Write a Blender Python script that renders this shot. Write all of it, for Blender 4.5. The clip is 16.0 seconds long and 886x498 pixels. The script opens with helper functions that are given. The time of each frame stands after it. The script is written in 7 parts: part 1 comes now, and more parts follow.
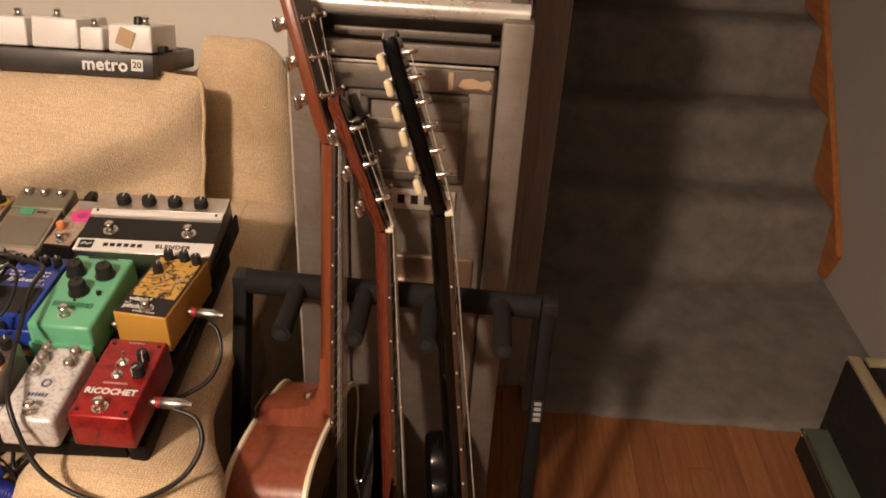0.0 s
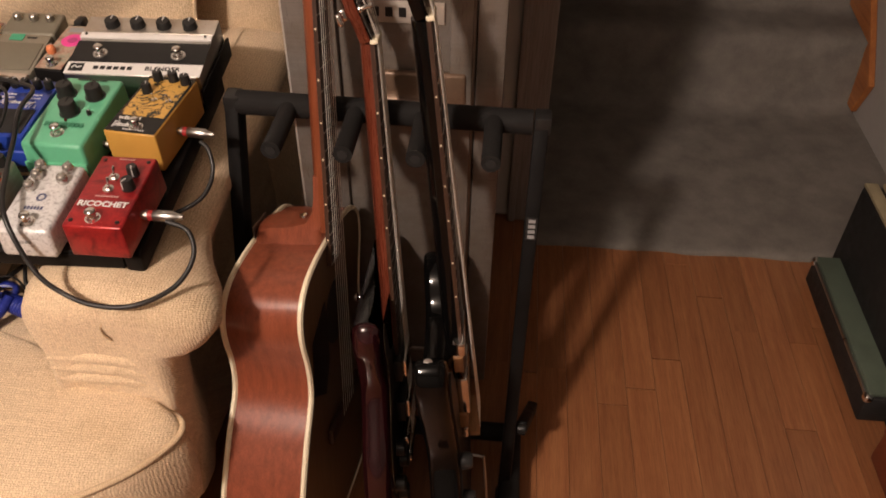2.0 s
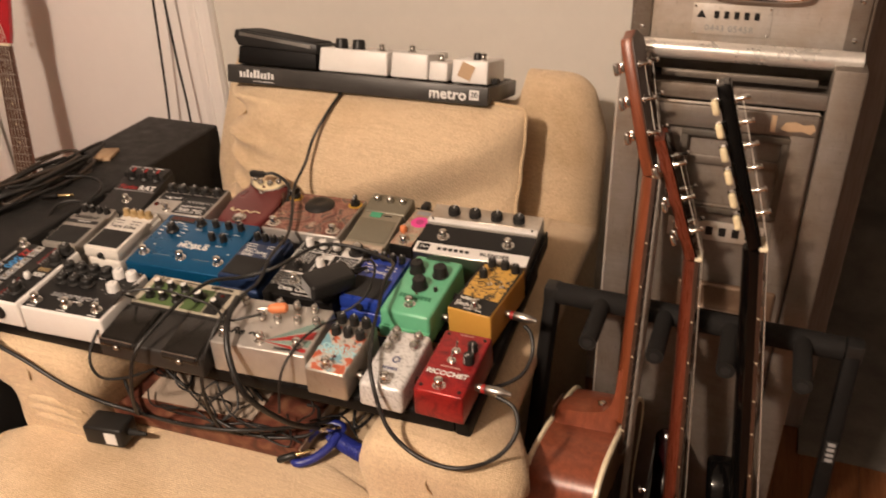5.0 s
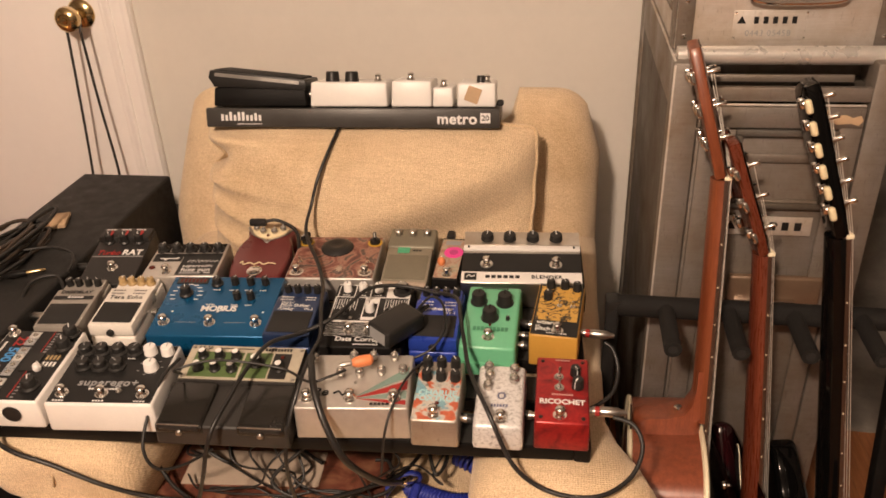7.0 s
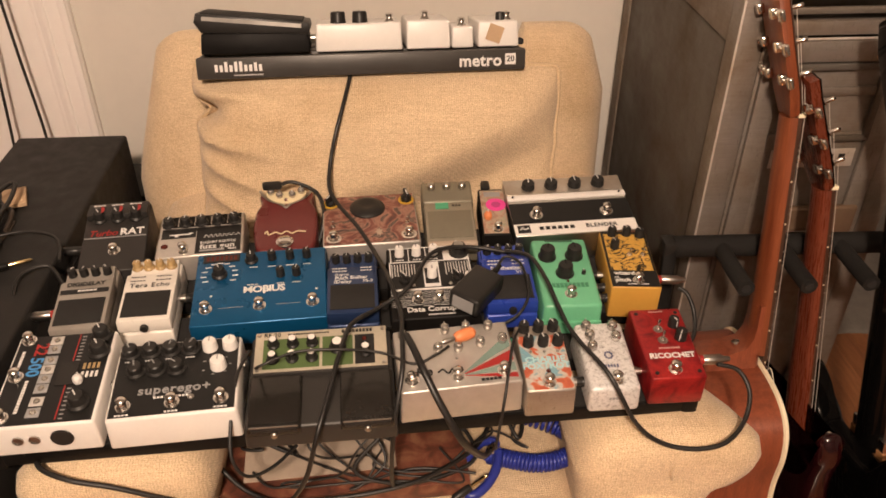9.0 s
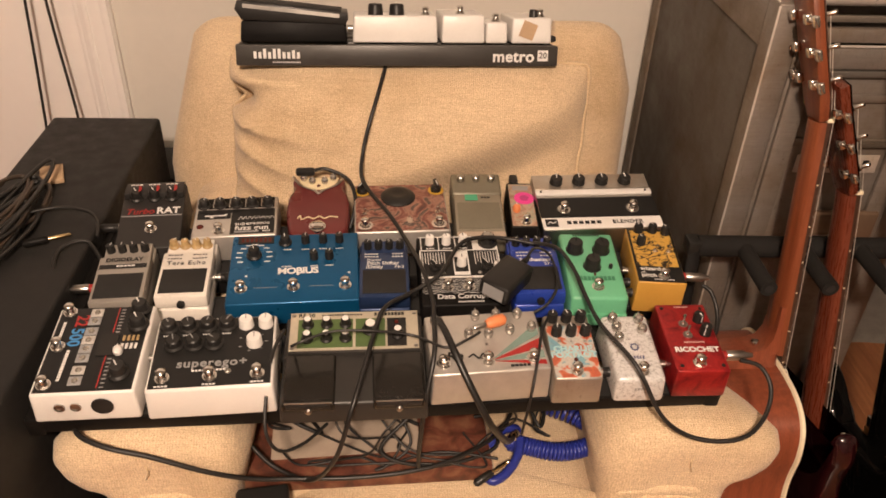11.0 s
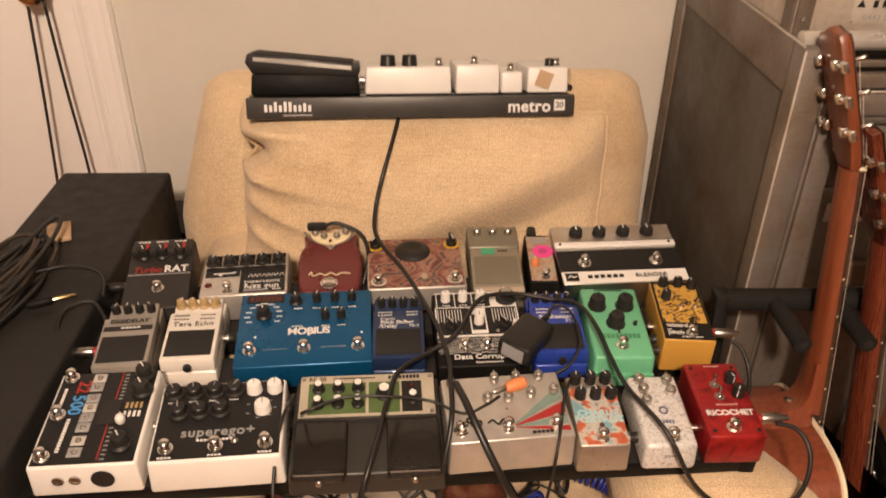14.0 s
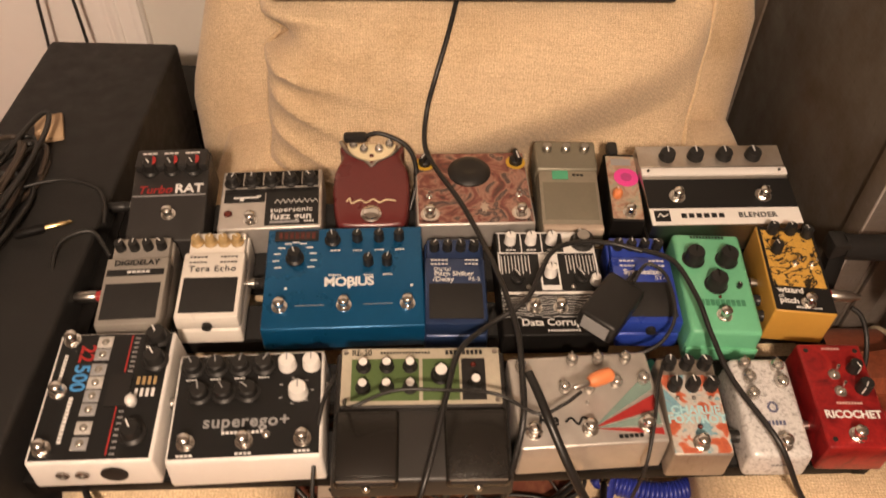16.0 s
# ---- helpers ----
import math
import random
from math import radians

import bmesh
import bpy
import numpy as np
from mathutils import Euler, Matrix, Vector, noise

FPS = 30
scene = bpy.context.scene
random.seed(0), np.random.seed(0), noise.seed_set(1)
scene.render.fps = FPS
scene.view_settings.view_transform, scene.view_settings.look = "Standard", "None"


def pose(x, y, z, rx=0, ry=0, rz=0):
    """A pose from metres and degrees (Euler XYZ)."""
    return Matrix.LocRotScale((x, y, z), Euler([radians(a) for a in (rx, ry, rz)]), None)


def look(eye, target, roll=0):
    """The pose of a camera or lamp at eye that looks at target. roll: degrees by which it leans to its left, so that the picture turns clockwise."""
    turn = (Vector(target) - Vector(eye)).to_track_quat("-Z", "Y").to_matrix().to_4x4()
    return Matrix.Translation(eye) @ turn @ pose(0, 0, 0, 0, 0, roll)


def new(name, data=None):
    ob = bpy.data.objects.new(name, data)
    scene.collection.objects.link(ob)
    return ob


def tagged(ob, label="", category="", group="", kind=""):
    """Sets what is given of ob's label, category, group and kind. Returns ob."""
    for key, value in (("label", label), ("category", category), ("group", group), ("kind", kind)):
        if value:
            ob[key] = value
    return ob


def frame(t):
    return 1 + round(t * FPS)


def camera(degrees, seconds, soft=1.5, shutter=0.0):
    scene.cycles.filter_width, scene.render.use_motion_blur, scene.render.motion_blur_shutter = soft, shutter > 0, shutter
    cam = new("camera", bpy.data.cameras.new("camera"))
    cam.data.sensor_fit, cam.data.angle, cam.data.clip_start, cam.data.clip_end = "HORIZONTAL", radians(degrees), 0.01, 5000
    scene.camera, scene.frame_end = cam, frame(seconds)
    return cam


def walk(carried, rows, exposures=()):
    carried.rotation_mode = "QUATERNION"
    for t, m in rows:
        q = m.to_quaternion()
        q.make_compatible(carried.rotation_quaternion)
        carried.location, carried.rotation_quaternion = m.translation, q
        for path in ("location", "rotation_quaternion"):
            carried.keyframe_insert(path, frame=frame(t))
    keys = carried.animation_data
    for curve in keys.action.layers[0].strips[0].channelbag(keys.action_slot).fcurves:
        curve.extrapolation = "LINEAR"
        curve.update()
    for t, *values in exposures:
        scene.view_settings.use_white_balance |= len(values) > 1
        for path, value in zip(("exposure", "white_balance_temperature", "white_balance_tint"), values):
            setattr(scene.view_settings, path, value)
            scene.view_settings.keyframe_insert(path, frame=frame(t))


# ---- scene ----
cam = camera(57.9, 16.0, soft=1.7, shutter=0.4)
METRES, EYE, TILT, LEAN, TURN = 1.7, 1.5, -33.0, 0.0, 0.0
PATH = [
    (0, (-0.027, 0.062, 1.273), (-0.088, 1.772, 0.237), 3.2),
    (0.5, (0.012, 0.046, 1.248), (-0.092, 1.737, 0.186), 2.4),
    (1, (0.026, 0.044, 1.239), (-0.103, 1.67, 0.082), 1.9),
    (1.5, (0.036, 0.042, 1.233), (-0.094, 1.594, -0.023), 1.2),
    (2, (0.035, 0.038, 1.228), (-0.092, 1.535, -0.093), 0.7),
    (2.5, (0.032, 0.028, 1.225), (-0.088, 1.481, -0.143), 0.6),
    (3, (0.022, 0.008, 1.232), (-0.136, 1.448, -0.147), 1.0),
    (3.5, (-0.003, 0.005, 1.25), (-0.262, 1.462, -0.097), 0.6),
    (4, (-0.03, -0.002, 1.275), (-0.446, 1.525, 0.052), -1.2),
    (4.5, (-0.061, -0.03, 1.314), (-0.628, 1.555, 0.234), -1.7),
    (5, (-0.086, -0.045, 1.333), (-0.755, 1.548, 0.325), -2.1),
    (5.2, (-0.092, -0.046, 1.344), (-0.794, 1.545, 0.355), -2.5),
    (7.3, (-0.453, -0.093, 1.328), (-0.686, 1.636, 0.35), -1.8),
    (7.5, (-0.471, -0.068, 1.32), (-0.69, 1.653, 0.326), -1.3),
    (8, (-0.547, -0.027, 1.327), (-0.694, 1.656, 0.257), -1.1),
    (8.5, (-0.677, -0.012, 1.347), (-0.644, 1.643, 0.225), -1.3),
    (8.7, (-0.709, -0.012, 1.344), (-0.607, 1.627, 0.203), -0.3),
    (11, (-0.77, -0.04, 1.343), (-0.661, 1.6, 0.204), 2.2),
    (11.5, (-0.78, -0.04, 1.341), (-0.691, 1.596, 0.194), 2.4),
    (12, (-0.781, -0.052, 1.34), (-0.715, 1.589, 0.198), 2.3),
    (12.5, (-0.787, -0.047, 1.348), (-0.722, 1.641, 0.279), 1.8),
    (13, (-0.78, -0.03, 1.361), (-0.708, 1.742, 0.435), 1.1),
    (13.2, (-0.763, -0.042, 1.343), (-0.705, 1.745, 0.447), 1.3),
    (13.5, (-0.778, -0.03, 1.358), (-0.688, 1.731, 0.413), 1.2),
    (14, (-0.768, 0.006, 1.336), (-0.698, 1.706, 0.284), 0.8),
    (14.5, (-0.737, 0.108, 1.316), (-0.767, 1.717, 0.129), 0.4),
    (15, (-0.723, 0.178, 1.314), (-0.819, 1.696, 0.015), 0.5),
    (15.5, (-0.759, 0.216, 1.317), (-0.822, 1.639, -0.086), 0.8),
    (16, (-0.819, 0.259, 1.35), (-0.788, 1.656, -0.081), 2.0),
]
walk(cam, [(t, look(eye, target, roll)) for t, eye, target, roll in PATH], [(0.0, 0.0, 6550, 11), (0.7, 0.0, 6650, 11), (1.6, 0.0, 6050, 11), (3.6, 0.0, 5750, 10), (5.0, 0.0, 6350, 10), (7.0, 0.03, 6650, 12), (11.0, 0.03, 6600, 12), (13.0, 0.03, 6650, 12), (16.0, 0.0, 6800, 12)])

# ---- light ----
world = bpy.data.worlds.new("world")
scene.world = world
world.use_nodes = True
world.node_tree.nodes["Background"].inputs[0].default_value = (1.0, 0.8, 0.62, 1)
world.node_tree.nodes["Background"].inputs[1].default_value = 0.006
bulb = bpy.data.lights.new("ceiling_bulb", "POINT")
bulb.energy, bulb.color, bulb.shadow_soft_size = 208, (1.0, 0.768, 0.59), 0.085
new("ceiling_bulb", bulb).location = (-0.85, -0.9, 2.25)
scene.view_settings.exposure = 0.0


# ---- materials ----
def shader(name):
    m = bpy.data.materials.new(name)
    m.use_nodes = True
    nt = m.node_tree
    return m, nt, nt.nodes["Principled BSDF"]


def node(nt, kind, **values):
    n = nt.nodes.new(kind)
    for key, value in values.items():
        if key in n.inputs:
            n.inputs[key].default_value = value
        else:
            setattr(n, key, value)
    return n


def scaled(nt, scale=(1, 1, 1), coord="Object"):
    tc, mp = node(nt, "ShaderNodeTexCoord"), node(nt, "ShaderNodeMapping")
    mp.inputs["Scale"].default_value = scale
    nt.links.new(tc.outputs[coord], mp.inputs[0])
    return mp.outputs[0]


def ramp(nt, fac, stops):
    r = node(nt, "ShaderNodeValToRGB")
    while len(r.color_ramp.elements) < len(stops):
        r.color_ramp.elements.new(0.5)
    for el, (p, c) in zip(r.color_ramp.elements, stops):
        el.position, el.color = p, (*c, 1)
    nt.links.new(fac, r.inputs[0])
    return r.outputs[0]


def noise_tex(nt, vec, scale, detail=4.0, rough=0.6, distort=0.0):
    n = node(nt, "ShaderNodeTexNoise", Scale=scale, Detail=detail, Roughness=rough, Distortion=distort)
    nt.links.new(vec, n.inputs["Vector"])
    return n.outputs[0]


def add_bump(nt, b, height, strength, distance=0.002):
    n = node(nt, "ShaderNodeBump", Strength=strength, Distance=distance)
    nt.links.new(height, n.inputs["Height"])
    nt.links.new(n.outputs[0], b.inputs["Normal"])


def mul(nt, a, b, kind="MULTIPLY", fac=1.0):
    m = node(nt, "ShaderNodeMix", data_type="RGBA", blend_type=kind)
    m.inputs[0].default_value = fac
    nt.links.new(a, m.inputs[6])
    nt.links.new(b, m.inputs[7])
    return m.outputs[2]


def shade(c, k):
    return tuple(min(1.0, v * k) for v in c)


def plain(name, col, rough=0.5, metal=0.0, var=0.18, scale=60.0, bump=0.08, coat=0.0, spec=0.5):
    """Paint, plastic or metal with blotches, fine grain and uneven gloss."""
    m, nt, b = shader(name)
    vec = scaled(nt)
    big, fine = noise_tex(nt, vec, scale * 0.2, 5), noise_tex(nt, vec, scale * 4, 3)
    c1 = ramp(nt, big, [(0.3, shade(col, 1 - var)), (0.7, shade(col, 1 + var * 0.6))])
    c2 = ramp(nt, fine, [(0.3, (1 - var * 0.5,) * 3), (0.7, (1, 1, 1))])
    nt.links.new(mul(nt, c1, c2), b.inputs["Base Color"])
    rr = ramp(nt, big, [(0.3, (max(0.03, rough * 0.8),) * 3), (0.75, (min(1, rough * 1.25),) * 3)])
    nt.links.new(rr, b.inputs["Roughness"])
    b.inputs["Metallic"].default_value = metal
    b.inputs["Coat Weight"].default_value = coat
    b.inputs["Specular IOR Level"].default_value = spec
    if bump:
        add_bump(nt, b, fine, bump, 0.0006)
    return m


def woven(name, col, col2, pitch=0.0034, depth=0.0014):
    """Coarse basket-weave upholstery: crossing threads, slubs, bright flecks and soft soiling."""
    m, nt, b = shader(name)
    vec = scaled(nt)
    sp = node(nt, "ShaderNodeSeparateXYZ")
    nt.links.new(vec, sp.inputs[0])
    ad = node(nt, "ShaderNodeMath", operation="ADD")
    nt.links.new(sp.outputs[1], ad.inputs[0])
    nt.links.new(sp.outputs[2], ad.inputs[1])
    cb = node(nt, "ShaderNodeCombineXYZ")
    nt.links.new(sp.outputs[0], cb.inputs[0])
    nt.links.new(ad.outputs[0], cb.inputs[1])
    bands = []
    for way in ("X", "Y"):
        w = node(nt, "ShaderNodeTexWave", Scale=0.314 / pitch, Distortion=5.0, wave_type="BANDS", bands_direction=way)
        w.inputs["Detail"].default_value = 2.0
        w.inputs["Detail Scale"].default_value = 1.1
        nt.links.new(cb.outputs[0], w.inputs["Vector"])
        bands.append(w.outputs[1])
    mx = node(nt, "ShaderNodeMath", operation="MULTIPLY")
    nt.links.new(bands[0], mx.inputs[0])
    nt.links.new(bands[1], mx.inputs[1])
    slub = noise_tex(nt, vec, 1.8 / pitch, 2, 0.75)
    streak = noise_tex(nt, scaled(nt, (7, 150, 150)), 2.0, 3, 0.6)
    dirt = noise_tex(nt, vec, 6, 6)
    c = ramp(nt, slub, [(0.34, col2), (0.56, col), (0.66, tuple(min(0.95, v * 1.14) for v in col))])
    d = ramp(nt, dirt, [(0.30, (0.80, 0.76, 0.70)), (0.52, (1, 1, 1))])
    s = ramp(nt, streak, [(0.3, (0.89, 0.87, 0.85)), (0.6, (1, 1, 1))])
    t = ramp(nt, mx.outputs[0], [(0.0, (0.84, 0.815, 0.78)), (0.45, (1, 1, 1))])
    nt.links.new(mul(nt, mul(nt, mul(nt, c, d), t), s), b.inputs["Base Color"])
    b.inputs["Roughness"].default_value = 0.92
    b.inputs["Sheen Weight"].default_value = 0.2
    hs = node(nt, "ShaderNodeMath", operation="ADD")
    nt.links.new(slub, hs.inputs[0])
    nt.links.new(mx.outputs[0], hs.inputs[1])
    add_bump(nt, b, hs.outputs[0], 0.6, depth * 0.75)
    return m


def timber(name, dark, light, along="Z", rough=0.4, coat=0.0, scale=1.0, tone=0.0):
    """Wood with long grain; tone varies it from piece to piece."""
    m, nt, b = shader(name)
    s = {"X": (1.2, 26, 26), "Y": (26, 1.2, 26), "Z": (26, 26, 1.2)}[along]
    vec = scaled(nt, tuple(v * scale for v in s))
    if tone:
        oi = node(nt, "ShaderNodeObjectInfo")
        ad = node(nt, "ShaderNodeVectorMath", operation="ADD")
        mx = node(nt, "ShaderNodeMath", operation="MULTIPLY")
        mx.inputs[1].default_value = 40
        nt.links.new(oi.outputs["Random"], mx.inputs[0])
        nt.links.new(vec, ad.inputs[0])
        nt.links.new(mx.outputs[0], ad.inputs[1])
        vec = ad.outputs[0]
    g = noise_tex(nt, vec, 2.2, 6, 0.62, 0.15)
    f = noise_tex(nt, vec, 14, 3, 0.7)
    c = ramp(nt, g, [(0.28, dark), (0.5, tuple((a + q) / 2 for a, q in zip(dark, light))), (0.72, light)])
    fc = ramp(nt, f, [(0.3, (0.72, 0.7, 0.68)), (0.6, (1, 1, 1))])
    out = mul(nt, c, fc)
    if tone:
        tn = ramp(nt, oi.outputs["Random"], [(0.0, (1 - tone,) * 3), (1.0, (1, 1, 1))])
        out = mul(nt, out, tn)
    nt.links.new(out, b.inputs["Base Color"])
    rr = ramp(nt, f, [(0.2, (rough * 0.75,) * 3), (0.8, (min(1, rough * 1.3),) * 3)])
    nt.links.new(rr, b.inputs["Roughness"])
    b.inputs["Coat Weight"].default_value = coat
    b.inputs["Coat Roughness"].default_value = 0.08
    add_bump(nt, b, f, 0.12, 0.0006)
    return m


def brushed(name, col, rough=0.35, metal=0.85, stain=(0.5, 0.42, 0.33), across=(3, 3, 120)):
    """Handled sheet aluminium: fine brushing, dull stains, scratches."""
    m, nt, b = shader(name)
    vec = scaled(nt)
    br = noise_tex(nt, scaled(nt, across), 6, 3, 0.7)
    blot = noise_tex(nt, vec, 9, 6, 0.65)
    scr = noise_tex(nt, scaled(nt, (40, 40, 6)), 9, 2, 0.5, 1.5)
    c = ramp(nt, blot, [(0.3, tuple(a * s for a, s in zip(col, shade(stain, 1.4)))), (0.62, col)])
    c2 = ramp(nt, br, [(0.3, (0.84, 0.83, 0.82)), (0.7, (1, 1, 1))])
    c3 = ramp(nt, scr, [(0.28, (0.72, 0.7, 0.68)), (0.36, (1, 1, 1))])
    nt.links.new(mul(nt, mul(nt, c, c2), c3), b.inputs["Base Color"])
    b.inputs["Metallic"].default_value = metal
    rr = ramp(nt, blot, [(0.3, (min(1, rough * 1.6),) * 3), (0.7, (rough,) * 3)])
    nt.links.new(rr, b.inputs["Roughness"])
    add_bump(nt, b, br, 0.08, 0.0008)
    return m


def artwork(name, stops, scale, distort=3.0, kind="noise", rough=0.35, metal=0.0):
    """Printed swirls or blotches in flat inks."""
    m, nt, b = shader(name)
    vec = scaled(nt)
    if kind == "noise":
        f = noise_tex(nt, vec, scale, 2.0, 0.5, distort)
    else:
        w = node(nt, "ShaderNodeTexWave", Scale=scale, Distortion=distort, wave_type="RINGS")
        w.inputs["Detail"].default_value = 1.5
        nt.links.new(vec, w.inputs["Vector"])
        f = w.outputs[1]
    c = ramp(nt, f, stops)
    wear = ramp(nt, noise_tex(nt, vec, 300, 3), [(0.3, (0.8, 0.8, 0.8)), (0.55, (1, 1, 1))])
    nt.links.new(mul(nt, c, wear), b.inputs["Base Color"])
    b.inputs["Roughness"].default_value = rough
    b.inputs["Metallic"].default_value = metal
    return m


def glow(name, col, power):
    m, nt, b = shader(name)
    b.inputs["Base Color"].default_value = (*col, 1)
    b.inputs["Emission Color"].default_value = (*col, 1)
    b.inputs["Emission Strength"].default_value = power
    return m


FABRIC = woven("cream_tweed", (0.85, 0.675, 0.455), (0.61, 0.45, 0.285))
PIPING = woven("cream_piping", (0.78, 0.61, 0.40), (0.62, 0.45, 0.26), 0.002, 0.0008)
WALL = plain("grey_wall_paint", (0.67, 0.638, 0.58), 0.7, var=0.05, scale=12, bump=0.15)
DOOR = plain("white_door_paint", (0.90, 0.865, 0.835), 0.45, var=0.03, scale=10, bump=0.06)
# unseen room walls: base colour darkened to hold back bounced light
FARWALL = plain("bounce_cut_wall", (0.20, 0.185, 0.165), 0.8, var=0.08, scale=10)
# out-of-view ceilings, greyed well below white to weaken the bounce
CEIL = plain("dimmed_ceiling", (0.42, 0.40, 0.37), 0.9, var=0.04, scale=8)
CASING = timber("painted_casing", (0.27, 0.235, 0.215), (0.36, 0.32, 0.29), "Z", 0.6)
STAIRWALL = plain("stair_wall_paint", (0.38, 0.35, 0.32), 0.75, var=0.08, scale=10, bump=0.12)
PLANK = timber("oak_strip", (0.26, 0.095, 0.036), (0.39, 0.165, 0.066), "Y", 0.34, 0.16, 1.6, 0.24)
STRINGER = timber("orange_pine", (0.32, 0.10, 0.025), (0.50, 0.19, 0.05), "Y", 0.4, 0.1)
MAHOG = timber("satin_mahogany", (0.175, 0.043, 0.020), (0.30, 0.082, 0.038), "Z", 0.33, 0.22, 2.0)
CHERRYNECK = timber("dark_cherry_neck", (0.095, 0.020, 0.010), (0.18, 0.042, 0.019), "Z", 0.28, 0.2, 1.5)
NECKWOOD = timber("neck_mahogany", (0.15, 0.036, 0.014), (0.275, 0.078, 0.029), "Z", 0.34, 0.15, 1.5)
SPRUCE = timber("dark_spruce", (0.13, 0.075, 0.035), (0.19, 0.115, 0.055), "Z", 0.4, 0.1, 2.0)
ROSEWOOD = timber("rosewood", (0.035, 0.016, 0.009), (0.075, 0.036, 0.02), "Z", 0.45, 0.0, 1.5)
CHERRY = timber("cherry_gloss", (0.013, 0.0022, 0.0035), (0.022, 0.0034, 0.0048), "Z", 0.12, 0.5, 1.2)
REDWOOD = timber("red_brown_wood", (0.14, 0.03, 0.014), (0.24, 0.06, 0.025), "X", 0.4, 0.1)
BINDING = plain("cream_binding", (0.86, 0.77, 0.56), 0.35, var=0.08)
BLACK = plain("black_lacquer", (0.003, 0.0027, 0.0026), 0.07, var=0.1, bump=0.0, spec=0.22)
RUBBER = plain("black_rubber", (0.022, 0.021, 0.020), 0.75, var=0.2, bump=0.3, spec=0.3)
FOAM = plain("charcoal_foam", (0.011, 0.0098, 0.009), 0.92, var=0.2, scale=90, bump=0.5, spec=0.3)
BLKPLAST = plain("black_plastic", (0.02, 0.019, 0.018), 0.38, var=0.15, spec=0.3)
TREADLE = plain("glossy_black_vinyl", (0.016, 0.014, 0.012), 0.22, var=0.3, scale=50, bump=0.15, spec=0.5)
BLKMETAL = plain("black_powder_coat", (0.008, 0.0072, 0.0068), 0.5, var=0.2, scale=120, bump=0.25, spec=0.13)
TOLEX = plain("black_tolex", (0.018, 0.017, 0.016), 0.6, var=0.25, scale=220, bump=0.6, spec=0.3)
CABLE = plain("black_cable", (0.016, 0.015, 0.014), 0.45, var=0.15)
BROWNCABLE = plain("brown_cable", (0.05, 0.035, 0.025), 0.5, var=0.15)
BLUECABLE = plain("blue_coiled_cable", (0.018, 0.03, 0.24), 0.35, var=0.12)
CHROME = plain("chrome", (0.78, 0.76, 0.73), 0.12, 1.0, var=0.08, bump=0.0)
STEEL = plain("dull_steel", (0.50, 0.48, 0.45), 0.32, 1.0, var=0.15)
# pale base puts the strings' caught light into their colour
WIRE = plain("glint_string_wire", (0.85, 0.80, 0.72), 0.38, 0.5, var=0.1, bump=0.0)
BRASS = plain("polished_brass", (0.78, 0.60, 0.32), 0.16, 1.0, var=0.12, bump=0.0)
ALU = brushed("cart_aluminium", (0.27, 0.243, 0.218), 0.42, 0.55)
ALUPALE = brushed("bright_aluminium", (0.68, 0.65, 0.61), 0.38, 0.4)
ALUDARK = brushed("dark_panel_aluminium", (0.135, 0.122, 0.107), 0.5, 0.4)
CARPET = plain("grey_brown_carpet", (0.185, 0.166, 0.143), 0.98, var=0.3, scale=70, bump=1.0)
WHITE = plain("white_enamel", (0.78, 0.76, 0.73), 0.35, var=0.05)
WHITEPRINT = plain("white_print", (0.78, 0.77, 0.75), 0.6, var=0.06, bump=0.0)
GREYPRINT = plain("grey_print", (0.30, 0.30, 0.30), 0.6, var=0.06, bump=0.0)
BLACKPRINT = plain("black_print", (0.010, 0.010, 0.010), 0.42, var=0.06, bump=0.0, spec=0.35)
REDPRINT = plain("red_print", (0.36, 0.022, 0.02), 0.5, var=0.08, bump=0.0)
BLUEPRINT = plain("blue_print", (0.06, 0.28, 0.62), 0.5, var=0.08, bump=0.0)
ORANGE = plain("orange_plastic", (0.75, 0.24, 0.09), 0.5, var=0.1)
PINK = plain("pink_sticker", (0.78, 0.06, 0.33), 0.5, var=0.08)
CREAM = plain("cream_plastic", (0.72, 0.62, 0.40), 0.35, var=0.1)
AMBER = plain("amber_knob_cap", (0.42, 0.29, 0.13), 0.4, var=0.1)
GREENTAPE = plain("green_tape", (0.07, 0.36, 0.20), 0.6, var=0.1)
LEDOFF = plain("dark_lens", (0.10, 0.02, 0.015), 0.2, var=0.1, bump=0.0)
TAN = plain("tan_tape", (0.52, 0.36, 0.22), 0.8, var=0.15)
PAPER = plain("aged_paper", (0.46, 0.37, 0.29), 0.8, var=0.12)
BOOKRED = artwork("red_brown_cover", [(0.3, (0.06, 0.02, 0.012)), (0.5, (0.15, 0.045, 0.026)), (0.7, (0.24, 0.11, 0.06))], 30, 1.0, rough=0.5)
GLASSTOP = plain("clear_knob", (0.50, 0.47, 0.43), 0.10, 0.75, var=0.05, bump=0.0, coat=0.6)
TEAL = plain("teal_tolex", (0.085, 0.11, 0.08), 0.6, var=0.2, scale=150, bump=0.4)
BEIGE = plain("beige_tolex", (0.36, 0.30, 0.18), 0.6, var=0.2, scale=150, bump=0.4)
GRILLE = plain("dark_grille_cloth", (0.015, 0.014, 0.013), 0.9, var=0.3, scale=300, bump=0.6, spec=0.3)
REDGUITAR = plain("red_lacquer", (0.45, 0.02, 0.03), 0.15, var=0.08, bump=0.0, coat=0.5)


# ---- mesh helpers ----
I4 = Matrix()


def put(bm, verts, m):
    bmesh.ops.transform(bm, matrix=m, verts=verts)


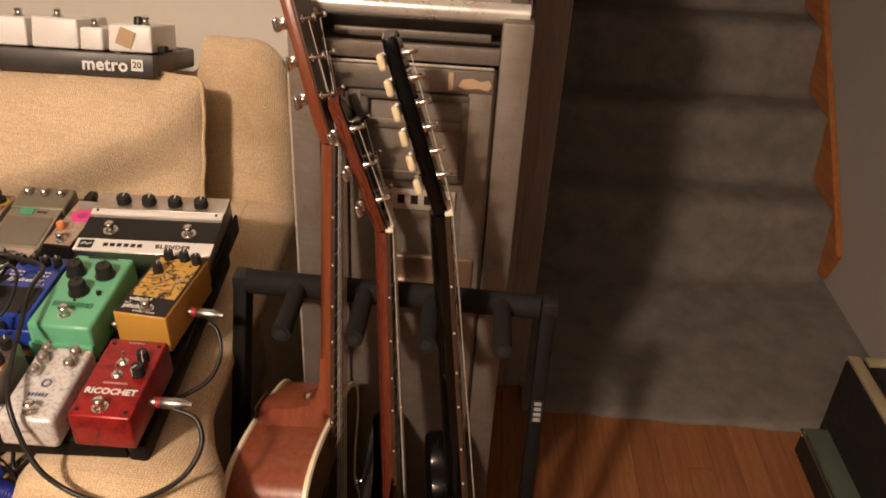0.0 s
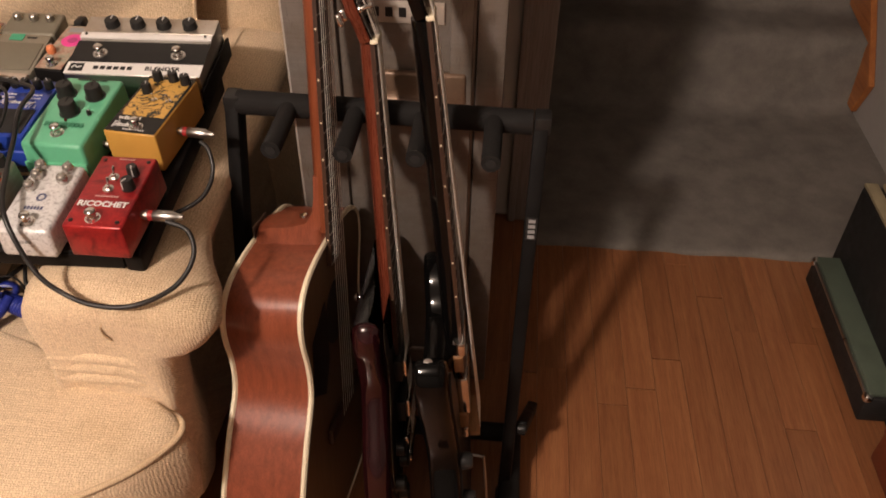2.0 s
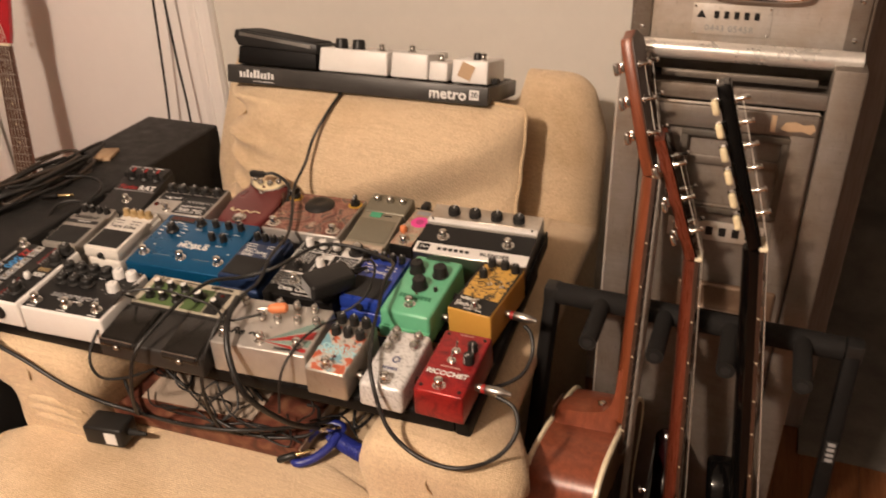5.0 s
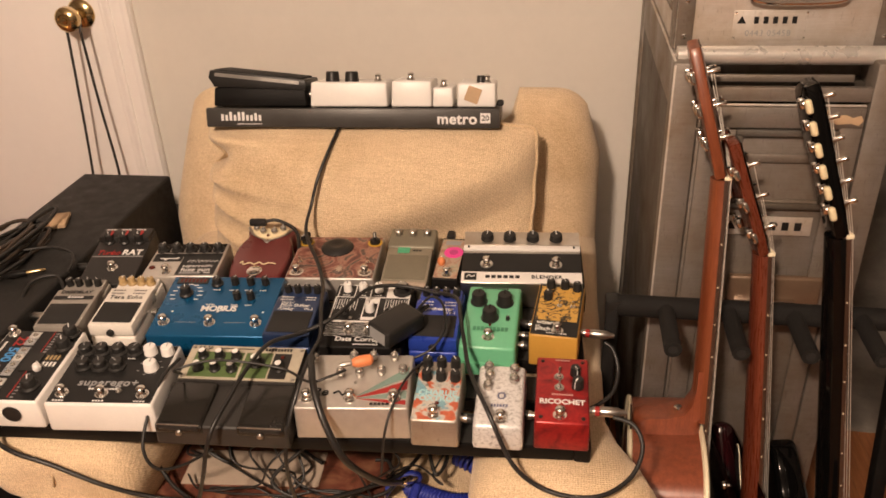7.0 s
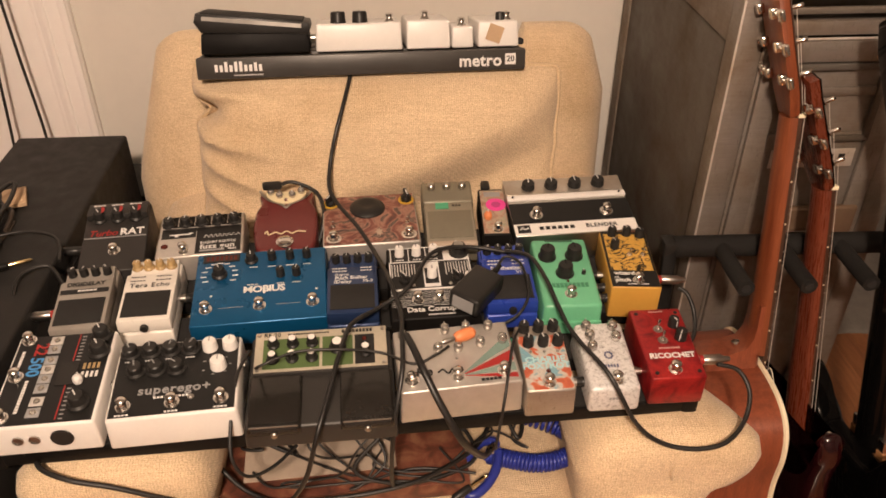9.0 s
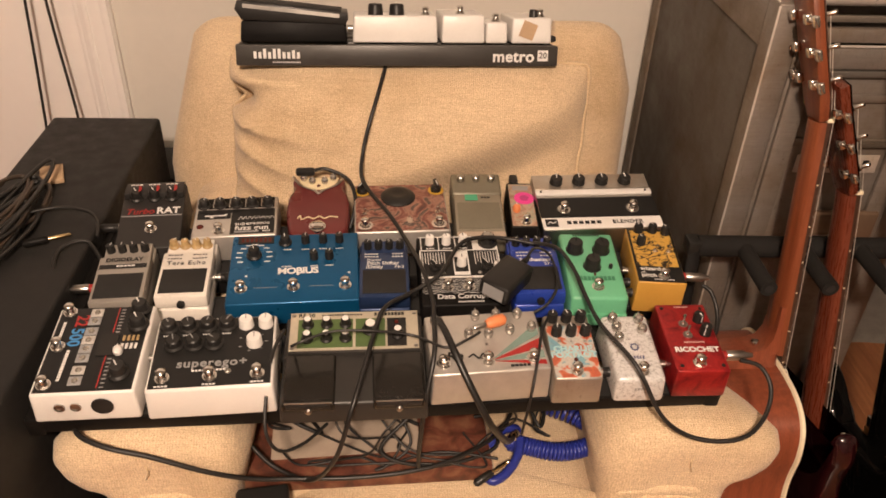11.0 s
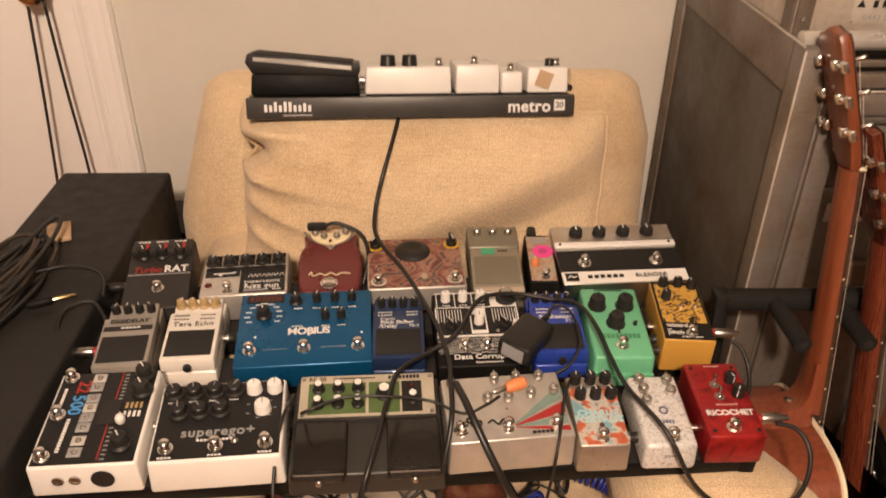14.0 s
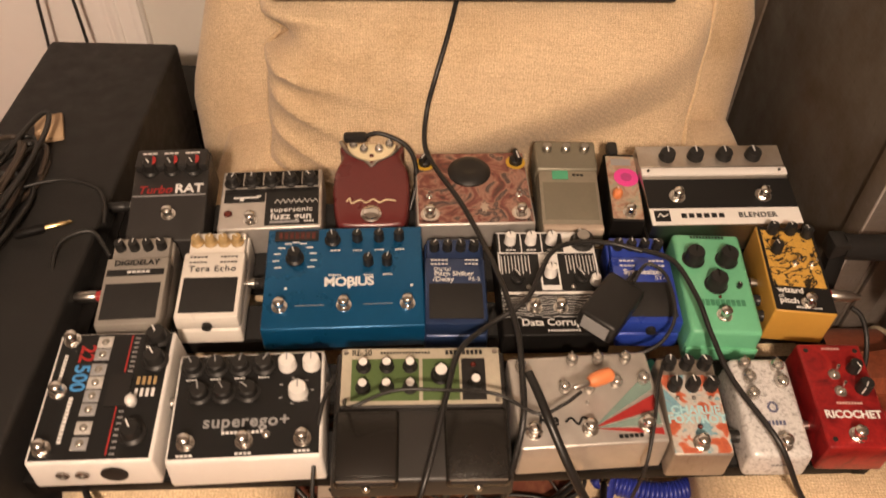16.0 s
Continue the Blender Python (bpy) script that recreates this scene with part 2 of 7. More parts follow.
def box(bm, size, at=(0, 0, 0), bevel=0.0, seg=2, m=I4):
    r = bmesh.ops.create_cube(bm, size=1.0, matrix=m @ Matrix.Translation(at) @ Matrix.Diagonal((*size, 1)))
    if bevel:
        edges = list({e for v in r["verts"] for e in v.link_edges})
        bmesh.ops.bevel(bm, geom=edges, offset=bevel, segments=seg, profile=0.5, affect="EDGES")
    return bm


def cyl(bm, r, h, at=(0, 0, 0), seg=20, r2=None, bevel=0.0, m=I4):
    """A cylinder that stands on at."""
    q = bmesh.ops.create_cone(bm, cap_ends=True, segments=seg, radius1=r, radius2=r if r2 is None else r2, depth=h,
                              matrix=m @ Matrix.Translation((at[0], at[1], at[2] + h / 2)))
    if bevel:
        rims = [e for e in {e for v in q["verts"] for e in v.link_edges} if all(len(f.verts) > 4 for f in e.link_faces) or any(len(f.verts) > 4 for f in e.link_faces)]
        bmesh.ops.bevel(bm, geom=rims, offset=bevel, segments=2, profile=0.5, affect="EDGES")
    return bm


def lathe(bm, profile, seg=24, m=I4):
    rings = []
    for r, z in profile:
        rings.append([bm.verts.new(m @ Vector((r * math.cos(2 * math.pi * i / seg), r * math.sin(2 * math.pi * i / seg), z))) for i in range(seg)])
    for a, b in zip(rings, rings[1:]):
        for i in range(seg):
            bm.faces.new((a[i], a[(i + 1) % seg], b[(i + 1) % seg], b[i]))
    bm.faces.new(list(reversed(rings[0])))
    bm.faces.new(rings[-1])
    return bm


def smooth_path(pts, n=8, closed=False):
    pts = [Vector(p) for p in pts]
    out, k = [], len(pts)
    last = k if closed else k - 1
    for i in range(last):
        p = [pts[(i + j) % k] if closed else pts[min(max(i + j, 0), k - 1)] for j in (-1, 0, 1, 2)]
        for s in range(n):
            t = s / n
            out.append(0.5 * ((2 * p[1]) + (p[2] - p[0]) * t + (2 * p[0] - 5 * p[1] + 4 * p[2] - p[3]) * t * t
                              + (3 * p[1] - p[0] - 3 * p[2] + p[3]) * t ** 3))
    if not closed:
        out.append(pts[-1])
    return out


def tube(bm, pts, r, seg=8, n=8, closed=False, flat=1.0, smooth=True):
    """A cord along the points; flat below 1 makes it a strap."""
    path = smooth_path(pts, n, closed) if smooth else [Vector(p) for p in pts]
    rings, side = [], None
    for i, p in enumerate(path):
        a = path[(i - 1) % len(path)] if closed or i else p
        b = path[(i + 1) % len(path)] if closed or i < len(path) - 1 else p
        d = (b - a).normalized() if (b - a).length > 1e-9 else Vector((0, 0, 1))
        if side is None:
            side = d.orthogonal().normalized() if abs(d.z) > 0.95 else d.cross(Vector((0, 0, 1))).normalized()
        side = (side - d * side.dot(d)).normalized()
        up = side.cross(d)
        rings.append([bm.verts.new(p + r * (math.cos(q) * side + flat * math.sin(q) * up)) for q in (2 * math.pi * k / seg for k in range(seg))])
    pairs = list(zip(rings, rings[1:])) + ([(rings[-1], rings[0])] if closed else [])
    for a, b in pairs:
        for i in range(seg):
            bm.faces.new((a[i], a[(i + 1) % seg], b[(i + 1) % seg], b[i]))
    if not closed:
        bm.faces.new(list(reversed(rings[0])))
        bm.faces.new(rings[-1])
    bmesh.ops.recalc_face_normals(bm, faces=bm.faces)
    return bm


def prism(bm, outline, z0, z1, bevel=0.0, seg=2, m=I4):
    """An outline in x and y, raised from z0 to z1."""
    lo = [bm.verts.new(m @ Vector((x, y, z0))) for x, y in outline]
    hi = [bm.verts.new(m @ Vector((x, y, z1))) for x, y in outline]
    k = len(outline)
    faces = [bm.faces.new(list(reversed(lo))), bm.faces.new(hi)]
    rims = list(faces[0].edges) + list(faces[1].edges)
    faces += [bm.faces.new((lo[i], lo[(i + 1) % k], hi[(i + 1) % k], hi[i])) for i in range(k)]
    bmesh.ops.recalc_face_normals(bm, faces=faces)
    if bevel:
        bmesh.ops.bevel(bm, geom=rims, offset=bevel, segments=seg, profile=0.5, affect="EDGES")
    return bm


def wedge(bm, w, d, hf, hb, bevel=0.002, seg=2, taper=0.0, m=I4, z0=0.0):
    """A box on the ground, hf high in front and hb behind, narrower at the top by taper."""
    q = bmesh.ops.create_cube(bm, size=1.0)
    for v in q["verts"]:
        top, back = v.co.z > 0, v.co.y > 0
        k = 1 - taper if top else 1
        v.co = m @ Vector((v.co.x * w * k, v.co.y * d * k, (hb if back else hf) if top else z0))
    if bevel:
        bmesh.ops.bevel(bm, geom=list({e for v in q["verts"] for e in v.link_edges}), offset=bevel, segments=seg, profile=0.5, affect="EDGES")
    return bm


def mesh_of(name, bm, material, angle=35):
    me = bpy.data.meshes.new(name)
    bm.to_mesh(me)
    bm.free()
    me.materials.append(material)
    if angle:
        me.polygons.foreach_set("use_smooth", [True] * len(me.polygons))
        me.set_sharp_from_angle(angle=radians(angle))
    return me


def part(name, bm, material, parent=None, label="", m=I4, angle=35):
    ob = new(name, mesh_of(name, bm, material, angle) if isinstance(bm, bmesh.types.BMesh) else bm)
    ob.parent = parent
    ob.matrix_basis = m
    return tagged(ob, label)


def thing(name, label, category, m=I4, group="", kind=""):
    ob = new(name)
    ob.empty_display_size = 0.05
    ob.matrix_basis = m
    return tagged(ob, label, category, group, kind)


def B():
    return bmesh.new()


def face_text(words, size, material, extrude=0.0002, bold=0.0, shear=0.0, wide=1.0):
    cu = bpy.data.curves.new("lettering", "FONT")
    cu.body, cu.size, cu.extrude, cu.offset, cu.shear = words, size, extrude, bold, shear
    cu.align_x, cu.align_y, cu.resolution_u = "CENTER", "CENTER", 3
    cu.space_character = wide
    ob = bpy.data.objects.new("lettering", cu)
    scene.collection.objects.link(ob)
    me = bpy.data.meshes.new_from_object(ob.evaluated_get(bpy.context.evaluated_depsgraph_get()))
    bpy.data.objects.remove(ob)
    me.materials.clear()
    me.materials.append(material)
    return me


# ---- the room ----
def structure(name, bm, material, label, category, angle=35):
    return tagged(part(name, bm, material, None, "", I4, angle), label, category, kind="structure")


WY = 1.575
floor = structure("floor", box(B(), (6.0, 4.6, 0.10), (-0.9, -0.8, -0.062)), PLANK, "orange-brown oak strip floor, worn and satin", "floor")
structure("landing_floor", box(B(), (1.2, 1.2, 0.10), (0.63, 2.09, -0.062)), CARPET, "plain subfloor under the stair carpet", "floor")
wall = B()
box(wall, (2.24, 0.12, 2.5), (-3.335, WY + 0.06, 1.25))
box(wall, (1.440, 0.12, 2.5), (-0.637, WY + 0.06, 1.25))
box(wall, (0.858, 0.12, 0.45), (-1.786, WY + 0.06, 2.275))
structure("wall_north", wall, WALL, "flat grey-painted wall behind the armchair", "wall")
structure("wall_stair_head", box(B(), (1.1, 0.12, 0.4), (0.63, WY + 0.06, 2.3)), WALL, "grey wall above the stair opening", "wall")
structure("wall_north_right", box(B(), (1.122, 0.12, 2.5), (1.639, WY + 0.06, 1.25)), WALL, "grey wall beside the stair opening", "wall")
# out-of-view walls that close the room, kept dark against bounce
structure("wall_west", box(B(), (0.12, 4.7, 2.5), (-3.9, -0.75, 1.25)), FARWALL, "unseen side wall, darkened to cut bounced light", "wall")
structure("wall_east", box(B(), (0.12, 4.7, 2.5), (2.16, -0.75, 1.25)), FARWALL, "unseen side wall, darkened to cut bounced light", "wall")
structure("wall_south", box(B(), (6.2, 0.12, 2.5), (-0.9, -3.1, 1.25)), FARWALL, "unseen wall opposite the armchair, darkened to cut bounced light", "wall")
structure("ceiling", box(B(), (6.3, 5.0, 0.10), (-0.9, -0.75, 2.55)), CEIL, "unseen flat ceiling, greyed to cut bounced light", "ceiling")

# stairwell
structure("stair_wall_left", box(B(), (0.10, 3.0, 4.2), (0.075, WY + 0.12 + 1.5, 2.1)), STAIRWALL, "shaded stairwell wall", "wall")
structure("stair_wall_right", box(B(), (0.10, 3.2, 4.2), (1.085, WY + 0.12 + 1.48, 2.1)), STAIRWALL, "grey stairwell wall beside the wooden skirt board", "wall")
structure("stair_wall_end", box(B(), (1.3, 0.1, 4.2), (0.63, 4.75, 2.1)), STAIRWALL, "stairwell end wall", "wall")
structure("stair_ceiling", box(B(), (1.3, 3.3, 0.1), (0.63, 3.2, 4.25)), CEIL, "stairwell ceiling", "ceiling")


def stairs():
    e = thing("staircase", "steep straight staircase covered in grey-brown carpet", "staircase", kind="structure")
    bm = B()
    rnd = random.Random(4)
    # flat runner at floor level, then the rounded carpeted steps
    nx, prof = 26, [(1.467, 0.002), (1.473, 0.010)]
    for i in range(9):
        prof.append((1.50 + i * 0.07, 0.012))
    y, z = 2.16, 0.012
    rise, run = 0.205, 0.22
    for k in range(10):
        prof += [(y - 0.040, z), (y - 0.020, z + 0.020), (y - 0.012, z + rise * 0.5), (y - 0.004, z + rise - 0.045), (y + 0.006, z + rise - 0.015),
                 (y + 0.026, z + rise), (y + 0.07, z + rise + 0.004), (y + run * 0.62, z + rise + 0.004)]
        y, z = y + run, z + rise
    rows = []
    for yy, zz in prof:
        row = []
        for i in range(nx + 1):
            x = 0.126 + i * (1.034 - 0.126) / nx
            w = noise.noise((x * 6, yy * 6, zz * 6)) * 0.005
            edge = 0.012 * noise.noise((x * 9, 3.3, 1.0)) if yy < 1.48 else 0
            row.append(bm.verts.new((x, yy + w + edge, max(0.0, zz + (w if zz > 0.02 else w * 0.3)))))
        rows.append(row)
    for a, b in zip(rows, rows[1:]):
        for i in range(nx):
            bm.faces.new((a[i], a[i + 1], b[i + 1], b[i]))
    ex = bmesh.ops.extrude_face_region(bm, geom=list(bm.faces))
    for v in ex["geom"]:
        if isinstance(v, bmesh.types.BMVert):
            v.co += Vector((0, 0.012, -0.012)) if v.co.z > 0.03 else Vector((0, 0, -0.012))
    bmesh.ops.recalc_face_normals(bm, faces=bm.faces)
    part("carpet", bm, CARPET, e, "worn grey-brown cut-pile carpet", angle=60)
    # skirt board with a stepped lower edge
    sk = B()
    base = [(2.105, 0.03)]
    for k in range(9):
        yy, zz = 2.16 + k * 0.22, 0.012 + k * 0.205
        base += [(yy + 0.01, zz + 0.02), (yy + 0.0, zz + 0.2)]
    top = [(2.16 + 8 * 0.22, 0.012 + 9 * 0.205 + 0.02), (2.16, 0.012 + 0.205 + 0.02), (2.06, 0.135)]
    prism(sk, [(a, c) for a, c in base + top], 0, 0.018, 0.003, 1, Matrix(((0, 0, -1, 1.034), (1, 0, 0, 0), (0, 1, 0, 0), (0, 0, 0, 1))))
    part("skirt_board", sk, STRINGER, e, "varnished orange wood skirt board with stepped edge")


stairs()


def casing(name, x, label, m):
    bm = B()
    box(bm, (0.072, 0.022, 2.1), (x, WY - 0.011, 1.05), 0.004)
    box(bm, (0.018, 0.030, 2.1), (x - 0.026, WY - 0.015, 1.05), 0.005)
    structure(name, bm, m, label, "door casing")


casing("trim_stair_left", 0.096, "brown-grey painted wooden casing beside the metal cart", CASING)
casing("trim_stair_right", 1.082, "pale painted casing at the stair opening", DOOR)


def door():
    e = thing("door_1", "closed white-painted flush door with a brass knob", "door", kind="structure")
    part("leaf", box(B(), (0.80, 0.035, 2.03), (-1.805, WY + 0.024, 1.02), 0.003), DOOR, e)
    k = B()
    at = pose(-1.470, WY + 0.006, 0.958, 90)
    lathe(k, [(0.0315, 0.0), (0.0315, 0.003), (0.026, 0.009), (0.013, 0.012), (0.012, 0.03), (0.015, 0.034), (0.024, 0.042), (0.0275, 0.053), (0.0265, 0.063),
              (0.020, 0.070), (0.014, 0.0715), (0.012, 0.069), (0.007, 0.069), (0.006, 0.072), (0.0005, 0.0725)], 32, at)
    bmesh.ops.recalc_face_normals(k, faces=k.faces)
    part("door_knob", k, BRASS, e, "round polished brass knob with lock button")
    t = B()
    for dx, w, d in ((0.0, 0.064, 0.018), (0.022, 0.016, 0.026), (-0.018, 0.012, 0.022), (-0.036, 0.012, 0.014)):
        box(t, (w, d, 2.1), (-1.374 + dx, WY - d / 2 + 0.002, 1.05), 0.003)
    box(t, (0.02, 0.06, 2.1), (-1.4075, WY + 0.03, 1.05), 0.002)
    structure("trim_door", t, DOOR, "white moulded door casing", "door casing")
    structure("trim_door_far", box(B(), (0.064, 0.02, 2.1), (-2.24, WY - 0.009, 1.05), 0.003), DOOR, "white moulded door casing", "door casing")
    structure("trim_door_head", box(B(), (0.92, 0.02, 0.07), (-1.805, WY - 0.009, 2.085), 0.003), DOOR, "white moulded door casing head", "door casing")


door()
c = B()
tube(c, [(-1.479, WY - 0.050, 0.93), (-1.492, WY - 0.050, 0.77), (-1.508, WY - 0.050, 0.60), (-1.520, WY - 0.07, 0.40), (-1.535, WY - 0.10, 0.02)], 0.003, 8)
tube(c, [(-1.448, WY - 0.050, 0.93), (-1.446, WY - 0.050, 0.77), (-1.441, WY - 0.050, 0.60), (-1.436, WY - 0.07, 0.40), (-1.440, WY - 0.10, 0.02)], 0.003, 8)
tube(c, [(-1.479, WY - 0.050, 0.93), (-1.488, WY - 0.034, 0.962), (-1.470, WY - 0.030, 0.975), (-1.452, WY - 0.034, 0.962), (-1.448, WY - 0.050, 0.93)], 0.003, 8)
tagged(part("cord", c, CABLE), "thin black cord looped over the brass door knob", "cord")


# ---- armchair ----
def loft(bm, rings):
    vs = [[bm.verts.new(p) for p in r] for r in rings]
    n = len(vs[0])
    for a, b in zip(vs, vs[1:]):
        for i in range(n):
            bm.faces.new((a[i], a[(i + 1) % n], b[(i + 1) % n], b[i]))
    bm.faces.new(vs[0])
    bm.faces.new(vs[-1])
    bmesh.ops.recalc_face_normals(bm, faces=bm.faces)
    return bm


ARM = [(0.0, 0.604), (0.078, 0.599), (0.132, 0.576), (0.142, 0.545), (0.118, 0.514), (0.084, 0.486), (0.072, 0.36), (0.072, 0.22), (-0.04, 0.215), (-0.080, 0.22), (-0.084, 0.36), (-0.090, 0.48), (-0.102, 0.545), (-0.074, 0.594)]
ARM_LOOP = [(p.x, p.y) for p in smooth_path([(x, z, 0) for x, z in ARM], 5, True)]


def arm_ring(x0, y, inset, side, sag=0.0):
    """Cross-section of a rolled arm; side +1 rolls out to the right."""
    out = []
    for px, pz in ARM_LOOP:
        up = max(0.0, min(1.0, (pz - 0.44) / 0.05))
        r = 1 - inset * (0.35 + 0.65 * up)
        x, z = 0.01 + (px - 0.01) * r, 0.525 + (pz - 0.525) * (1 - inset * up)
        w = 0.004 * noise.noise((x0 + x * 9, y * 6, z * 9))
        f = max(0.0, min(1.0, (y - 0.655) / 0.16))
        if x > 0:
            x -= (0.006 + 0.060 * f * f * (3 - 2 * f)) * min(1.0, x / 0.05)
        out.append(Vector((x0 + side * x + w, y, z + w + sag)))
    return out


def armchair():
    e = thing("armchair", "cream tweed rolled-arm armchair carrying an effects board across its arms", "armchair")
    for x0, side in ((-1.065, -1), (-0.412, 1)):
        rings = []
        for y, ins in ((0.624, 0.80), (0.620, 0.55), (0.621, 0.32), (0.627, 0.15), (0.639, 0.05), (0.660, 0.0)):
            rings.append(arm_ring(x0, y, ins, side))
        for i in range(1, 15):
            rings.append(arm_ring(x0, 0.660 + i * 0.048, 0, side, -0.006 * math.sin(i * 0.9)))
        a = part("arm", loft(B(), rings), FABRIC, e, angle=70)
        # gathered seams on the front of the roll
        s = B()
        tube(s, [(x0 + side * 0.016, 0.6225, 0.538), (x0 + side * 0.012, 0.6195, 0.548), (x0 + side * 0.010, 0.6195, 0.560), (x0 + side * 0.016, 0.6235, 0.572)], 0.0017, 6, 5)
        for z, x1, x2 in ((0.496, -0.080, 0.072), (0.478, -0.078, 0.064), (0.460, -0.076, 0.058)):
            rings = []
            for k in range(15):
                f = k / 14
                xx, r = x1 + (x2 - x1) * f, 0.0002 + 0.011 * math.sin(math.pi * f) ** 0.7
                c = Vector((x0 + side * xx, 0.6225 + 0.007 * f, z + 0.010 * math.sin(math.pi * f) - 0.010 * f))
                rings.append([c + Vector((0, -0.75 * r * math.cos(q), 0.8 * r * math.sin(q))) for q in (2 * math.pi * n / 12 for n in range(12))])
            part("fold", loft(B(), rings), FABRIC, a, angle=80)
        part("pleat", s, PIPING, a, "small puckered wrinkle on the arm front", angle=70)
    # inclined back with rounded shoulders
    back = B()
    nx, nz = 60, 24
    for face in (-1, 1):
        grid = []
        for j in range(nz + 1):
            row = []
            v = math.sin(j / nz * math.pi / 2)
            for i in range(nx + 1):
                u = math.sin((-1 + 2 * i / nx) * math.pi / 2)
                hw = min(0.408 if u > 0 else 0.448, 0.590 - 0.210 * v)
                dip = max(0.0, min(1.0, (abs(u) - (0.615 if u > 0 else 0.70)) / 0.05))
                top = 0.797 + (0.066 if u > 0 else 0.070) * dip * dip * (3 - 2 * dip) - 0.030 * max(0.0, (abs(u) - 0.82) / 0.18) ** 3
                z = 0.14 + (top - 0.14) * v
                edge = max(0.0, (1 - abs(u) ** 7)) ** 0.5 * max(0.0, (1 - v ** 9)) ** 0.5
                th = 0.088 * edge
                yy = 1.335 + 0.055 * (v - 0.5) + 0.02 * u * 0.5
                w = 0.006 * noise.noise((u * 3, v * 4, face * 2.0))
                row.append(back.verts.new((-0.748 + u * hw + 0.004 * u, yy + face * (th + w * edge), z)))
            grid.append(row)
        for a, b in zip(grid, grid[1:]):
            for i in range(nx):
                back.faces.new((a[i], a[i + 1], b[i + 1], b[i]))
    bmesh.ops.remove_doubles(back, verts=back.verts, dist=0.0006)
    bmesh.ops.holes_fill(back, edges=[x for x in back.edges if x.is_boundary])
    bmesh.ops.recalc_face_normals(back, faces=back.faces)
    part("backrest", back, FABRIC, e, angle=70)
    # T-shaped seat cushion
    half = [(0.0, 0.447), (0.17, 0.455), (0.29, 0.478), (0.362, 0.520), (0.408, 0.572), (0.414, 0.604), (0.38, 0.622), (0.31, 0.625), (0.276, 0.612), (0.256, 0.628), (0.252, 0.68), (0.250, 0.9), (0.248, 1.24)]
    right = smooth_path([(x, y, 0) for x, y in half], 4)
    cx = -0.747
    outline = [(cx + p.x, p.y) for p in right] + [(cx - p.x, p.y) for p in reversed(right) if p.x > 0.001]
    s = B()
    rings = []
    mid = Vector((cx, 0.75))
    for z, ins in ((0.26, 0.06), (0.262, 0.02), (0.275, 0.0), (0.33, -0.018), (0.38, -0.018), (0.412, -0.004), (0.424, 0.02), (0.431, 0.07), (0.438, 0.16), (0.441, 0.28), (0.4435, 0.42), (0.445, 0.56), (0.446, 0.72), (0.4465, 0.9)):
        ring = []
        for x, y in outline:
            d = Vector((x, y)) - mid
            w = 0.004 * noise.noise((x * 8, y * 8, z * 9))
            q = mid + d * (1 - ins)
            ring.append(Vector((q.x, q.y, z + w)))
        rings.append(ring)
    seat = part("seat_cushion", loft(s, rings), FABRIC, e, angle=70)
    pip = B()
    tube(pip, [(mid.x + (x - mid.x) * 1.004, mid.y + (y - mid.y) * 1.004, 0.414 + 0.004 * noise.noise((x * 8, y * 8, 3.0))) for x, y in outline], 0.0042, 8, 2, True)
    part("piping", pip, PIPING, seat, "corded seam round the cushion edge", angle=70)
    part("base", box(B(), (0.676, 0.84, 0.20), (cx, 0.93, 0.165), 0.03, 3), FABRIC, e, angle=70)
    for x in (-1.04, -0.455):
        for y in (0.56, 1.30):
            part("foot", lathe(B(), [(0.018, 0.0), (0.022, 0.01), (0.026, 0.06), (0.028, 0.07)], 16, Matrix.Translation((x, y, 0))), ROSEWOOD, e)


armchair()


PILLOW = pose(-0.752, 1.195, 0.700, -12, 1.5, 0)
PW, PH, PT = 0.305, 0.160, 0.088


def pillow_edge(u, v):
    """Outline of the cushion, with a tucked pocket near its upper left corner."""
    x = PW * u * (1 - 0.03 * (1 - v * v) * abs(u) ** 3)
    x += 0.026 * math.exp(-((v - 0.50) / 0.085) ** 2) * math.exp(-((u + 1) / 0.10) ** 2)
    z = PH * v * (1 - 0.05 * (1 - u * u) * abs(v) ** 3)
    soft = 1 - 0.055 * (abs(u) * abs(v)) ** 7
    near = max(abs(u), abs(v)) ** 6
    return x * soft + 0.004 * near * noise.noise((u * 2.0, v * 3.5, 2.0)), z * soft + 0.005 * near * noise.noise((u * 4.0, v * 2.0, 7.0))


def pillow_front(u, v):
    """How far the front bulges, with drag folds that fan out from the pocket."""
    full = max(0.0, 1 - abs(u) ** 3.4) ** 0.62 * max(0.0, 1 - abs(v) ** 2.5) ** 0.62
    turn = max(0.0, min(1.0, ((u - 0.56) * 0.80 - (v - 0.24) + 0.14) / 0.62))
    h = PT * full * (1 - 0.58 * turn * turn * (3 - 2 * turn))
    near = math.exp(-((u + 1.0) / 0.34) ** 2)
    for at, slope, wide, high in ((0.74, -0.08, 0.075, 0.026), (0.30, -0.35, 0.070, 0.028), (0.06, -0.75, 0.055, 0.019), (-0.25, -0.9, 0.06, 0.014), (-0.55, -0.9, 0.06, 0.010)):
        h += high * math.exp(-((v - at - slope * (u + 1)) / wide) ** 2) * near * min(1.0, full * 2.5)
    h -= 0.075 * math.exp(-((v - 0.51) / 0.085) ** 2) * math.exp(-((u + 1.0) / 0.12) ** 2)
    h += (0.006 * noise.noise((u * 3, v * 3, 5.0)) + 0.0016 * noise.noise((u * 14, v * 10, 5.0))) * full
    return h


